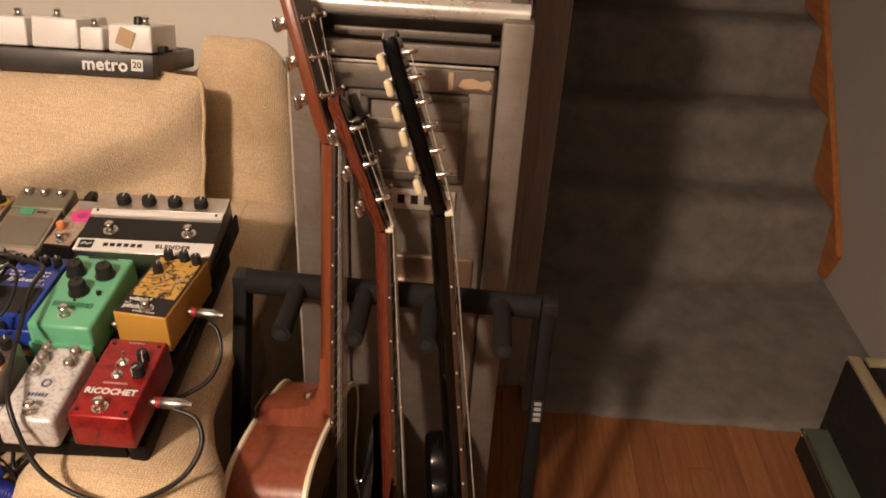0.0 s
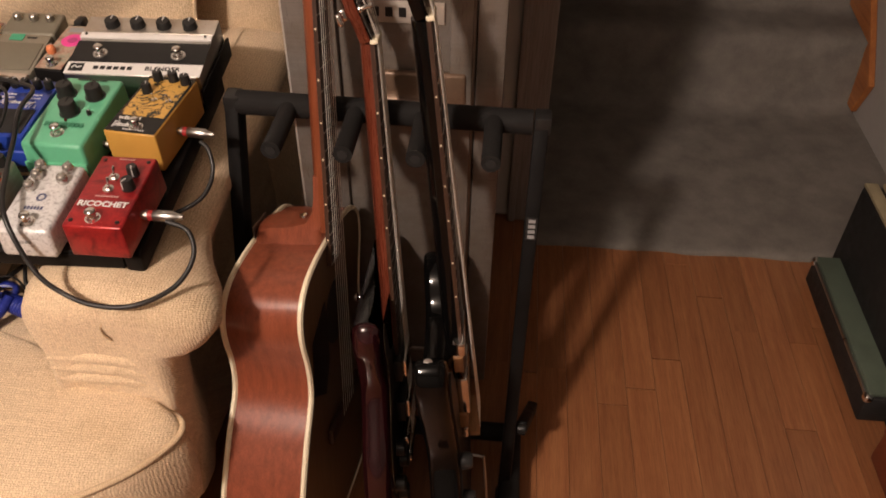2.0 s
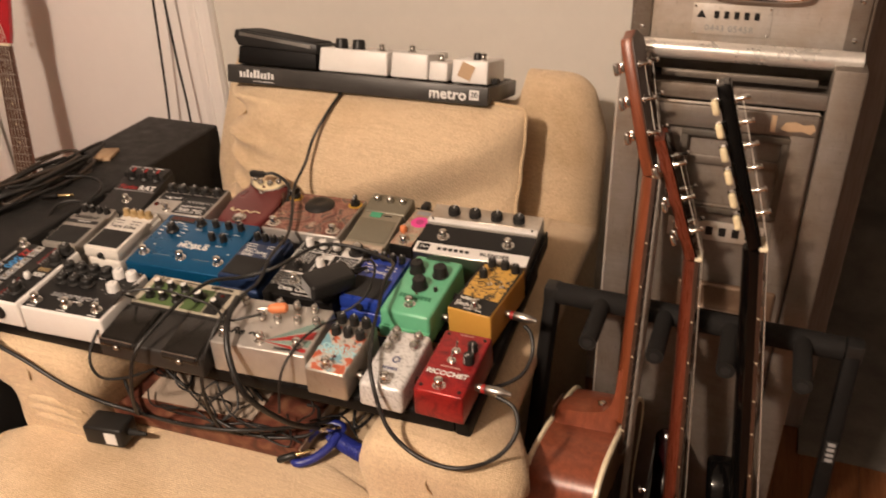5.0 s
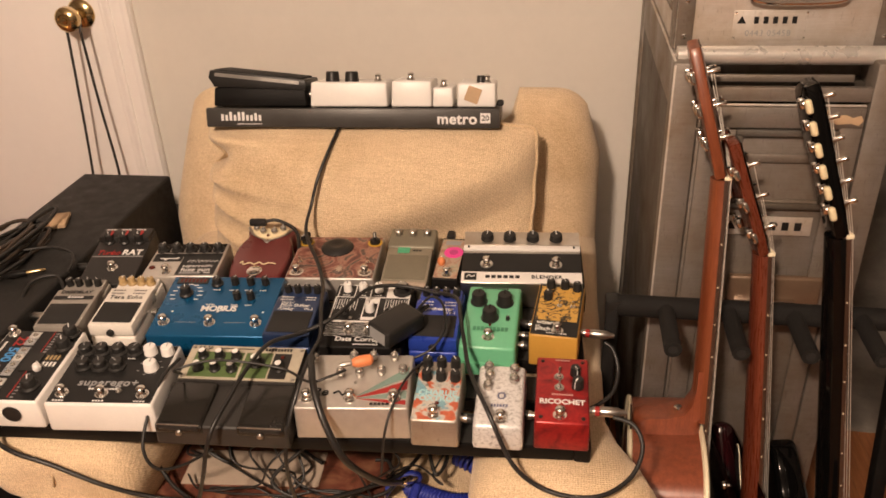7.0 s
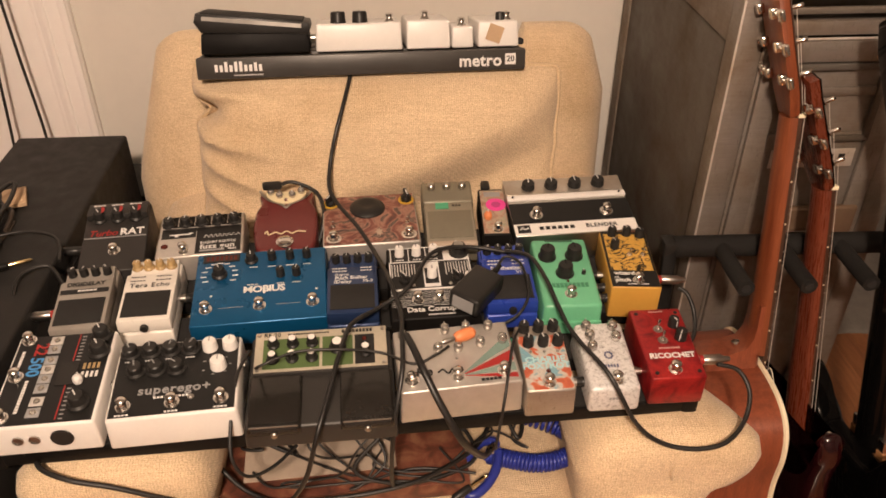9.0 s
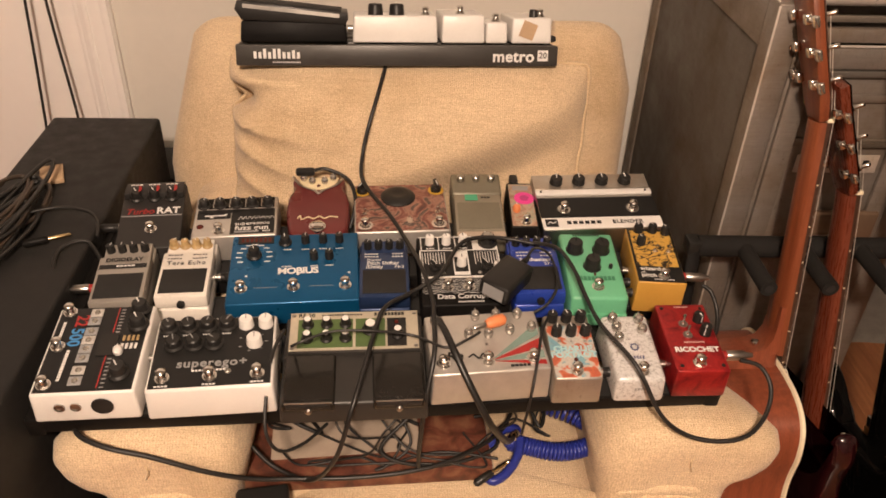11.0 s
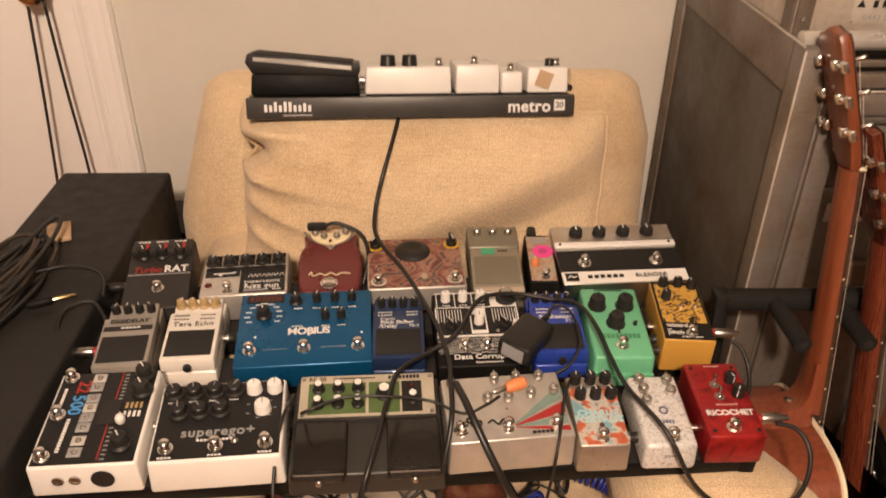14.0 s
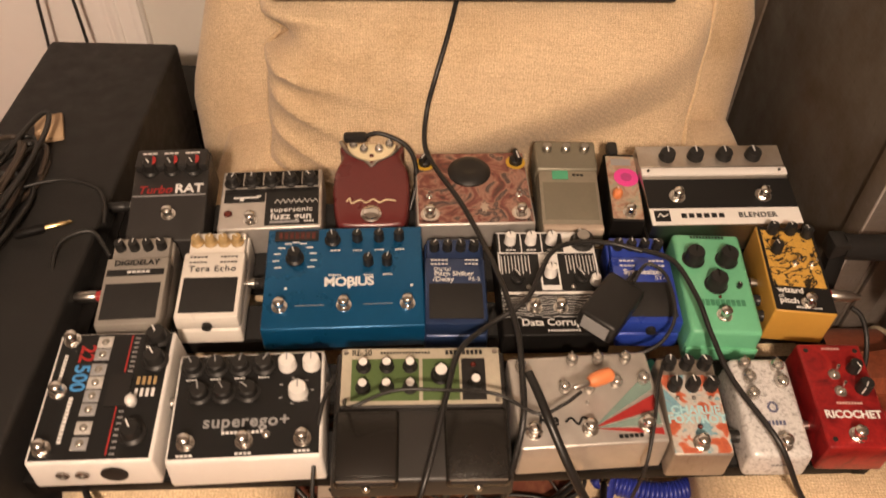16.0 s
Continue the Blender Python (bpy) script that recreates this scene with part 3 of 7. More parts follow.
def throw_pillow():
    e = thing("pillow", "plump cream tweed cushion with piped edge, leaning on the chair back", "cushion", PILLOW)
    bm, nx, nz = B(), 96, 72
    for face in (-1, 1):
        grid = []
        for j in range(nz + 1):
            v = math.sin((-1 + 2 * j / nz) * math.pi / 2)
            row = []
            for i in range(nx + 1):
                u = math.sin((-1 + 2 * i / nx) * math.pi / 2)
                x, z = pillow_edge(u, v)
                rim = abs(u) > 0.99999 or abs(v) > 0.99999
                y = 0.0 if rim else (-pillow_front(u, v) if face < 0 else 0.05 * max(0.0, 1 - abs(u) ** 4) ** 0.6 * max(0.0, 1 - abs(v) ** 3) ** 0.6)
                row.append(bm.verts.new((x, y, z)))
            grid.append(row)
        for a, b in zip(grid, grid[1:]):
            for i in range(nx):
                bm.faces.new((a[i], a[i + 1], b[i + 1], b[i]))
    bmesh.ops.remove_doubles(bm, verts=bm.verts, dist=0.00005)
    bmesh.ops.recalc_face_normals(bm, faces=bm.faces)
    part("cushion_body", bm, FABRIC, e, angle=80)
    rim = []
    for k in range(100):
        q = k / 100 * 4
        s, f = int(q), q - int(q)
        u, v = [(-1 + 2 * f, -1), (1, -1 + 2 * f), (1 - 2 * f, 1), (-1, 1 - 2 * f)][s]
        x, z = pillow_edge(u, v)
        rim.append((x, (0.006 if u < -0.9 else -0.004) + 0.003 * noise.noise((u * 5, v * 5, 0.5)), z))
    part("piping", tube(B(), rim, 0.0034, 8, 2, True), PIPING, e, "corded seam", angle=80)


throw_pillow()


# ---- galley cart and box ----
def bars(bm, n, w, h, gap, m, depth=0.0004):
    """A row of upright bars that stand for lettering."""
    for i in range(n):
        box(bm, (w, h, depth), ((i - (n - 1) / 2) * (w + gap), 0, depth / 2), m=m)
    return bm


FRONT = pose(0, 0, 0, 90)


def cart():
    e = thing("galley_cart", "scuffed aluminium airline galley trolley with recessed top and latched door", "trolley")
    x0, x1, y0, y1, H = -0.263, 0.033, 1.0, 1.54, 1.020
    w = x1 - x0
    cx, cy = (x0 + x1) / 2, (y0 + y1) / 2
    # posts
    for x in (x0 + 0.019, x1 - 0.019):
        for y in (y0 + 0.019, y1 - 0.019):
            part("corner_post", box(B(), (0.038, 0.038, H - 0.062), (x, y, 0.06 + (H - 0.062) / 2), 0.003), ALU, e)
    for x, sx in ((x0, 1), (x1, -1)):
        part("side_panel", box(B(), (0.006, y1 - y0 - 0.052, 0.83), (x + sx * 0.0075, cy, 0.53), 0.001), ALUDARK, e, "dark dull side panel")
        part("side_rail", box(B(), (0.020, y1 - y0 - 0.078, 0.074), (x + sx * 0.011, cy, H - 0.037), 0.003), ALU, e)
        part("side_rail", box(B(), (0.020, y1 - y0 - 0.078, 0.060), (x + sx * 0.011, cy, 0.09), 0.004), ALU, e)
    part("back_panel", box(B(), (w - 0.076, 0.006, 0.9), (cx, y1 - 0.01, 0.53)), ALU, e)
    part("bottom", box(B(), (w - 0.02, y1 - y0 - 0.02, 0.02), (cx, cy, 0.07)), ALU, e)
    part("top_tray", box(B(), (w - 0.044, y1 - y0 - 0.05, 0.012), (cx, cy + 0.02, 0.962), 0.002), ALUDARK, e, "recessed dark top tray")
    part("tray_lip", box(B(), (w - 0.076, 0.010, 0.020), (cx, y0 + 0.006, 0.975), 0.002), ALU, e, "dull worn lip")
    part("tray_lip", box(B(), (w - 0.10, 0.006, 0.010), (cx, y0 + 0.045, 0.985), 0.002), ALU, e)
    # bright push bar
    hb = B()
    tube(hb, [(x0 + 0.006, y0 + 0.033, H), (x1 - 0.006, y0 + 0.033, H)], 0.0125, 20, 1)
    part("push_bar", hb, plain("satin_bar", (0.80, 0.77, 0.72), 0.30, 0.6, var=0.15), e, "bright metal push bar")
    d = part("door", box(B(), (w - 0.0785, 0.022, 0.86), (cx, y0 + 0.013, 0.525), 0.003), ALU, e, "scuffed aluminium door")
    for z in (0.945, 0.125):
        part("door_band", box(B(), (w - 0.086, 0.008, 0.03), (cx, y0 - 0.003, z), 0.002), ALU, d, "stained dull band")
        part("bright_seam", box(B(), (w - 0.088, 0.003, 0.003), (cx, y0 - 0.0035, z + 0.0175), 0.0008), ALUPALE, d, "bright worn seam")
    for x in (x0 + 0.058, x1 - 0.058):
        part("door_edge", box(B(), (0.030, 0.008, 0.80), (x, y0 - 0.003, 0.535), 0.002), ALU, d)
    for x in (x0 + 0.001,):
        part("worn_edge", box(B(), (0.003, 0.003, H - 0.075), (x, y0 + 0.001, 0.07 + (H - 0.075) / 2), 0.001), ALUPALE, e, "bright worn edge")
        part("worn_edge", box(B(), (0.003, y1 - y0 - 0.01, 0.003), (x, cy, H - 0.0005), 0.001), ALUPALE, e, "bright worn edge")
    # pressed ribs
    for z in (0.885, 0.815):
        part("rib", box(B(), (w - 0.15, 0.006, 0.014), (cx, y0 - 0.001, z), 0.0028), ALU, d)
    # card holder frame
    ch = B()
    for dx, dz, sx, sz in ((0, 0.055, 0.135, 0.010), (0, -0.055, 0.135, 0.010), (-0.0625, 0, 0.010, 0.11), (0.0625, 0, 0.010, 0.11)):
        box(ch, (sx, 0.008, sz), (-0.105 + dx, y0 - 0.004, 0.868 + dz), 0.002)
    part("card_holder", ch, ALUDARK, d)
    lab = part("name_plate", box(B(), (0.128, 0.0016, 0.030), (-0.112, y0 - 0.0018, 0.779), 0.0006), ALUPALE, e, "pale plate with dark lettering bars")
    for i in range(5):
        part("letter_bar", bars(B(), 1, 0.0095, 0.013, 0, pose(-0.137 + i * 0.0175, y0 - 0.0027, 0.779) @ FRONT), BLACKPRINT, lab)
    lt = prism(B(), [(-0.008, -0.006), (0.008, -0.006), (0, 0.008)], 0, 0.0004, m=pose(-0.161, y0 - 0.0027, 0.779) @ FRONT)
    part("emblem", lt, BLACKPRINT, lab)
    la = B()
    box(la, (0.135, 0.012, 0.052), (-0.085, y0 - 0.006, 0.672), 0.005, 3)
    ltc = part("latch", la, plain("bronze_latch", (0.20, 0.13, 0.085), 0.4, 0.4), e, "brown latch plate with bright pull")
    part("pull", box(B(), (0.09, 0.014, 0.012), (-0.098, y0 - 0.014, 0.655), 0.004, 2), CHROME, ltc)
    torn = [(-0.021, -0.004), (-0.012, -0.007), (0.004, -0.005), (0.015, -0.008), (0.020, -0.001), (0.016, 0.006), (0.006, 0.003), (-0.004, 0.007), (-0.016, 0.005)]
    part("tape", prism(B(), torn, 0, 0.0008, m=pose(-0.032, y0 - 0.0072, 0.944) @ FRONT), TAN, d, "torn tan tape remnant")
    part("tape", box(B(), (0.006, 0.001, 0.022), (-0.062, y0 - 0.0078, 0.946), m=Matrix()), TAN, d, "torn tan tape remnant")
    for x in (x0 + 0.05, x1 - 0.05):
        for y in (y0 + 0.06, y1 - 0.06):
            c = B()
            lathe(c, [(0.028, -0.012), (0.032, -0.008), (0.032, 0.008), (0.028, 0.012)], 20, pose(x, y, 0.032, 0, 90))
            part("caster", c, RUBBER, e)
            part("caster_fork", box(B(), (0.034, 0.03, 0.034), (x, y, 0.052), 0.003), STEEL, e)
    e2 = thing("galley_box", "pale riveted aluminium carrier box with folding handle on the trolley", "metal box", pose(-0.116, 1.064, 0.985))
    W, D, Z0, Z1 = 0.285, 0.42, 0.034, 0.315
    part("shell", box(B(), (W, D, Z1 - Z0), (0, D / 2, (Z0 + Z1) / 2), 0.003), ALUPALE, e2)
    part("runner", box(B(), (W * 0.9, D * 0.9, 0.05), (0, D / 2 + 0.025, Z0 - 0.0255), 0.003), ALUDARK, e2)
    for sx in (-1, 1):
        part("corner_strip", box(B(), (0.022, 0.004, Z1 - Z0 - 0.004), (sx * (W / 2 - 0.012), -0.0022, (Z0 + Z1) / 2), 0.001), ALU, e2)
        for i in range(4):
            m = pose(sx * (W / 2 + 0.002), D / 2, Z0 + 0.05 + i * 0.065, 0, 0, 0)
            part("side_rib", box(B(), (0.006, D * 0.84, 0.008), bevel=0.0025, m=m), ALU, e2)
        part("side_edge", box(B(), (0.004, 0.026, Z1 - Z0 - 0.004), (sx * (W / 2 + 0.002), 0.014, (Z0 + Z1) / 2), 0.001), ALU, e2)
        for i in range(6):
            part("rivet", lathe(B(), [(0.0035, 0), (0.0032, 0.0012), (0.0015, 0.002), (0.0002, 0.0022)], 10, pose(sx * (W / 2 - 0.012), -0.0042, Z0 + 0.02 + i * 0.048, 90)), CHROME, e2)
    pl = part("number_plate", box(B(), (0.098, 0.0012, 0.040), (-0.018, -0.0008, Z0 + 0.034), 0.0004), ALUPALE, e2, "engraved maker's plate")
    for i in range(5):
        part("letter_bar", bars(B(), 1, 0.0062, 0.0095, 0, pose(-0.0368 + i * 0.0124, -0.0016, Z0 + 0.041) @ FRONT), BLACKPRINT, pl)
    t = prism(B(), [(-0.006, -0.0045), (0.006, -0.0045), (0, 0.006)], 0, 0.0003, m=pose(-0.056, -0.0016, Z0 + 0.041) @ FRONT)
    part("emblem", t, BLACKPRINT, pl)
    part("plate_digits", face_text("0443 05458", 0.0115, GREYPRINT, wide=1.1), None, pl, m=pose(-0.020, -0.0016, Z0 + 0.023) @ FRONT)
    for dx in (-0.064, 0.028):
        for dz in (0.017, 0.051):
            part("rivet", lathe(B(), [(0.002, 0), (0.0015, 0.001), (0.0002, 0.0013)], 8, pose(dx, -0.0012, Z0 + dz, 90)), CHROME, pl)
    part("handle_plate", box(B(), (0.115, 0.003, 0.024), (0.012, -0.0018, Z0 + 0.108), 0.001), ALU, e2)
    h = tube(B(), [(-0.045, -0.004, Z0 + 0.105), (-0.046, -0.010, Z0 + 0.09), (-0.044, -0.012, Z0 + 0.070), (0.012, -0.012, Z0 + 0.066), (0.068, -0.012, Z0 + 0.070), (0.070, -0.010, Z0 + 0.09), (0.069, -0.004, Z0 + 0.105)], 0.0042, 10, 6)
    part("folding_handle", h, CHROME, e2)
    part("patch", box(B(), (0.06, 0.001, 0.03), (0.09, -0.0007, Z0 + 0.092), 0.0003), ALU, e2, "dull smear on the metal")


cart()


# ---- guitar stand ----
def guitar_stand():
    e = thing("guitar_stand", "black folding multi-guitar stand with charcoal foam-padded rails", "guitar stand")
    a, b = Vector((-0.324, 0.944, 0.666)), Vector((0.086, 0.938, 0.664))
    part("top_rail", tube(B(), [a + Vector((0.005, 0, 0)), b - Vector((0.012, 0, 0))], 0.0165, 20, 1), FOAM, e, "foam-padded rail")
    for x in (-0.248, -0.158, -0.068, 0.024):
        p = B()
        pts = [(x, 0.941, 0.666), (x, 0.88, 0.665), (x, 0.836, 0.666)]
        tube(p, pts, 0.0122, 18, 3)
        t = part("prong", p, FOAM, e, "foam-padded prong")
        part("prong_bore", cyl(B(), 0.0065, 0.0015, (0, 0, 0), 14, m=pose(x, 0.8362, 0.666, 90)), RUBBER, t)
    for sx, end in ((-1, a), (1, b)):
        x = end.x
        foot = Vector((x + (-0.022 if sx < 0 else -0.008), 0.790, 0.012))
        d = foot - end
        ln = d.length
        m = Matrix.Translation((end + foot) / 2) @ d.to_track_quat("Z", "Y").to_matrix().to_4x4()
        part("post", box(B(), (0.020, 0.026, ln), bevel=0.003, m=m), BLKMETAL, e)
        part("corner_cap", box(B(), (0.022, 0.028, 0.026), tuple(end + Vector((0.001 * sx, 0, 0.001))), 0.003, 2), BLKPLAST, e)
        part("foot_cap", box(B(), (0.026, 0.034, 0.024), tuple(foot + Vector((0, 0, 0.001))), 0.006, 2), RUBBER, e)
        piv = end + d * 0.77
        back = Vector((x + 0.022 * sx, 0.985, 0.012))
        d2 = back - piv
        m2 = Matrix.Translation((piv + back) / 2) @ d2.to_track_quat("Z", "Y").to_matrix().to_4x4()
        part("back_leg", box(B(), (0.018, 0.022, d2.length), bevel=0.003, m=Matrix.Translation((0.018 * sx, 0, 0)) @ m2), BLKMETAL, e)
        part("bolt", lathe(B(), [(0.007, 0), (0.008, 0.003), (0.008, 0.012), (0.005, 0.015)], 14, pose(piv.x + 0.012 * sx, piv.y, piv.z, 0, 90 * sx)), BLKPLAST, e)
        # padded cradle arm reaching forward at floor level
        part("cradle_arm", tube(B(), [(x + 0.002, 0.895, 0.050), (x + 0.002, 0.705, 0.050)], 0.0165, 18, 1), FOAM, e, "foam-padded cradle arm")
    part("lower_rail", tube(B(), [(a.x + 0.012, 0.895, 0.050), (b.x - 0.012, 0.895, 0.050)], 0.0165, 18, 1), FOAM, e, "foam-padded lower rail")
    lb = part("sticker", box(B(), (0.016, 0.0012, 0.034), (0, 0, 0), 0.0003, 1, pose(0.0842, 0.8920, 0.522, -12.8)), BLKPLAST, e, "black sticker with small white print")
    part("sticker_marks", bars(B(), 4, 0.0050, 0.0095, 0.0030, pose(0.0842, 0.8911, 0.5222, -12.8) @ FRONT @ pose(0, 0, 0, 0, 0, 90)), GREYPRINT, lb)


guitar_stand()


# ---- guitars: length along z, face towards +x, treble side to -y ----
def frame_of(nut, lean_y, lean_x, spin=0.0):
    """The pose of a guitar whose nut centre is at nut; leans in degrees."""
    return Matrix.Translation(nut) @ pose(0, 0, 0, -lean_y, lean_x, spin)


def outline_of(half, n=6):
    """Closed outline (y, z) from the right half, bottom to top."""
    r = smooth_path([(w, z, 0) for w, z in half], n)
    return [(p.x, p.y) for p in r] + [(-p.x, p.y) for p in reversed(r) if p.x > 0.002]


def slab(bm, outline, xa, xb, bevel=0.0, seg=2):
    m = Matrix(((0, 0, 1, 0), (1, 0, 0, 0), (0, 1, 0, 0), (0, 0, 0, 1)))
    return prism(bm, outline, xa, xb, bevel, seg, m)


def neck_parts(e, length, w0, w1, thick, wood, board, inlay, frets, scale_len):
    """Neck, fretboard, frets and nut; the board's face lies at x = 0, the nut at z = 0."""
    bm, rings = B(), []
    for i in range(13):
        f = i / 12
        w = (w0 + (w1 - w0) * f) / 2
        z = -length * f
        t = thick * (1 + 0.12 * f)
        ring = [Vector((-0.0055, w * math.cos(q), z)) if abs(math.sin(q)) < 1e-6 else Vector((-0.0055 - t * abs(math.sin(q)) ** 0.9, w * math.cos(q), z)) for q in (math.pi * k / 12 for k in range(13))]
        rings.append(ring)
    loft(bm, rings)
    part("neck", bm, wood, e, angle=60)
    fb = loft(B(), [[Vector((x, y * (w0 + (w1 - w0) * f) / 2, -(length + 0.05) * f)) for x, y in ((-0.006, -1), (-0.0005, -1), (0.0, -0.5), (0.0005, 0), (0.0, 0.5), (-0.0005, 1), (-0.006, 1))] for f in (0, 1)])
    fbo = part("fretboard", fb, board, e, angle=30)
    for k in range(1, frets + 1):
        z = -scale_len * (1 - 2 ** (-k / 12))
        w = w0 + (w1 - w0) * (-z / (length + 0.05))
        if -z < length + 0.05:
            part("fret", tube(B(), [(0.0004, -w / 2, z), (0.0012, 0, z), (0.0004, w / 2, z)], 0.0009, 6, 2), STEEL, fbo)
        if k in (3, 5, 7, 9, 12, 15):
            zz = -scale_len * (1 - 2 ** (-(k - 0.5) / 12))
            part("side_dot", cyl(B(), 0.0013, 0.0006, seg=8, m=pose(-0.003, -w / 2 + 0.0002, zz, 90)), inlay, fbo)
    part("nut", box(B(), (0.010, w0 + 0.001, 0.006), (-0.001, 0, 0.003), 0.0015), BINDING, e)


def headstock(e, outline, thick, angle, mat, face, posts, button, button_mat, shared):
    """Angled head; posts: (y, z, side)."""
    m = pose(-0.004, 0, 0.004, 0, -angle)
    hm = part("headstock", slab(B(), outline, -thick, 0, 0.0025), mat, e, m=m, angle=40)
    part("head_veneer", slab(B(), [(y * 0.985, z * 0.992 + 0.0006) for y, z in outline], 0.0002, 0.0016), face, hm)
    for y, z, s in posts:
        key = (s, button)
        if key not in shared:
            sh = B()
            lathe(sh, [(0.0052, 0), (0.0052, 0.002), (0.003, 0.003), (0.003, 0.013), (0.0036, 0.014), (0.003, 0.0165)], 12, pose(0, 0, 0, 0, 90))
            box(sh, (0.010, 0.013, 0.014), (-thick - 0.006, 0, 0), 0.003, 2)
            tube(sh, [(-thick - 0.006, 0, 0), (-thick - 0.006, 0.019 * s, 0)], 0.0022, 8, 1)
            bt = B()
            bw, bl = button
            box(bt, (bw, bl, bl * (1.9 if button_mat is CREAM else 1.25)), (-thick - 0.006, 0.019 * s + bl / 2 * s, 0), min(bw, bl) * 0.42, 3)
            shared[key] = (mesh_of("tuner", sh, CHROME), mesh_of("tuner_button", bt, button_mat))
        a, b = shared[key]
        t = part("tuner", a, None, hm, m=Matrix.Translation((0.0016, y, z)))
        part("tuner_button", b, None, hm, m=Matrix.Translation((0.0016, y, z)))
    return m


def strings(e, posts, hm, end_z, end_x, gap0, gap1):
    for i, (y, z, s) in enumerate(posts):
        yo = (i - 2.5)
        top = hm @ Vector((0.010, y, z))
        part("string", tube(B(), [tuple(top), (0.003, yo * gap0, 0.004), (end_x, yo * gap1, end_z)], 0.00045 + 0.00005 * i, 6, 1, smooth=False), WIRE, e)


def acoustic():
    e = thing("acoustic_guitar", "satin mahogany acoustic guitar with cream binding, edge-on in the stand", "guitar", frame_of((-0.188, 0.936, 0.881), 11.6, -1.6, -4))
    neck_parts(e, 0.358, 0.041, 0.053, 0.0165, NECKWOOD, ROSEWOOD, BINDING, 20, 0.65)
    top = -0.362
    half = [(0.0, -0.518), (0.105, -0.514), (0.174, -0.484), (0.200, -0.410), (0.195, -0.335), (0.160, -0.255), (0.127, -0.20), (0.126, -0.15), (0.142, -0.090), (0.137, -0.048), (0.108, -0.024), (0.06, -0.014), (0.0, -0.012)]
    ol = [(y, z + top) for y, z in outline_of(half, 7)]
    back, face = -0.1085, -0.0065

    def deepen(bm):
        for v in bm.verts:
            if v.co.x < face - 0.05:
                v.co.x += -0.002 + 0.018 * (v.co.z - top) / 0.49
                v.co.z -= 0.008 * max(0.0, 1 + (v.co.z - top) / 0.25)
        return bm

    rim = deepen(slab(B(), ol, back + 0.003, face - 0.003))
    body = part("body", rim, MAHOG, e, "satin mahogany sides and back", angle=30)
    part("soundboard", slab(B(), [(y * 0.995, z) for y, z in ol], face - 0.003, face), SPRUCE, e, "dark brown spruce soundboard")
    part("back_plate", deepen(slab(B(), [(y * 0.995, z) for y, z in ol], back, back + 0.003)), MAHOG, e)
    for x, nm in ((face - 0.0016, "binding"), (back + 0.0016, "binding")):
        part(nm, deepen(tube(B(), [(x, y * 1.002, z) for y, z in ol], 0.0040, 6, 1, True, smooth=False)), BINDING, e, "cream edge binding")
    # heel
    heel = loft(B(), [[Vector((-0.008 - d * (0.5 - 0.5 * math.cos(q)), w * (1.0 if abs(math.sin(q)) > 0.5 else abs(math.sin(q)) * 2) * (1 if math.sin(q) >= 0 else -1), z - 0.05 * d * (0.5 - 0.5 * math.cos(q)))) for q in (2 * math.pi * (k + 0.5) / 24 for k in range(24))]
                      for z, d, w in ((top + 0.085, 0.012, 0.0235), (top + 0.052, 0.0135, 0.024), (top + 0.032, 0.017, 0.0245), (top + 0.016, 0.028, 0.025), (top + 0.009, 0.056, 0.0255), (top + 0.0075, 0.086, 0.026), (top + 0.003, 0.097, 0.0265), (top - 0.005, 0.101, 0.028), (top - 0.020, 0.102, 0.032))])
    part("heel", heel, MAHOG, e, "satin mahogany heel block", angle=50)
    part("heel_cap", box(B(), (0.003, 0.046, 0.018), (-0.1085, 0, top - 0.008), 0.001), ROSEWOOD, e, "dark heel cap")
    part("strap_button", lathe(B(), [(0.0035, 0), (0.003, 0.006), (0.0065, 0.009), (0.006, 0.012), (0.001, 0.013)], 14, pose(-0.040, -0.004, top + 0.006, 0, -12)), CHROME, e)
    part("soundhole", cyl(B(), 0.05, 0.001, seg=32, m=pose(face + 0.0002, 0, top - 0.135, 0, 90)), BLKPLAST, e, "dark round soundhole")
    part("bridge", box(B(), (0.009, 0.15, 0.028), (face + 0.0045, 0, top - 0.315), 0.003), ROSEWOOD, e)
    part("pickguard", slab(B(), [(-0.05, top - 0.09), (-0.11, top - 0.12), (-0.12, top - 0.2), (-0.07, top - 0.235), (-0.045, top - 0.19)], face + 0.0005, face + 0.0016), BLKPLAST, e)
    hol = [(-0.021, 0.0), (-0.030, 0.03), (-0.034, 0.165), (-0.030, 0.175), (-0.012, 0.179), (0.0, 0.184), (0.012, 0.179), (0.030, 0.175), (0.034, 0.165), (0.030, 0.03), (0.021, 0.0)]
    posts = [(-0.024, 0.055, -1), (-0.024, 0.098, -1), (-0.024, 0.141, -1), (0.024, 0.141, 1), (0.024, 0.098, 1), (0.024, 0.055, 1)]
    hm = headstock(e, hol, 0.014, 15, NECKWOOD, ROSEWOOD, posts, (0.007, 0.013), CHROME, {})
    strings(e, posts, hm, top - 0.312, face + 0.012, 0.0072, 0.0105)


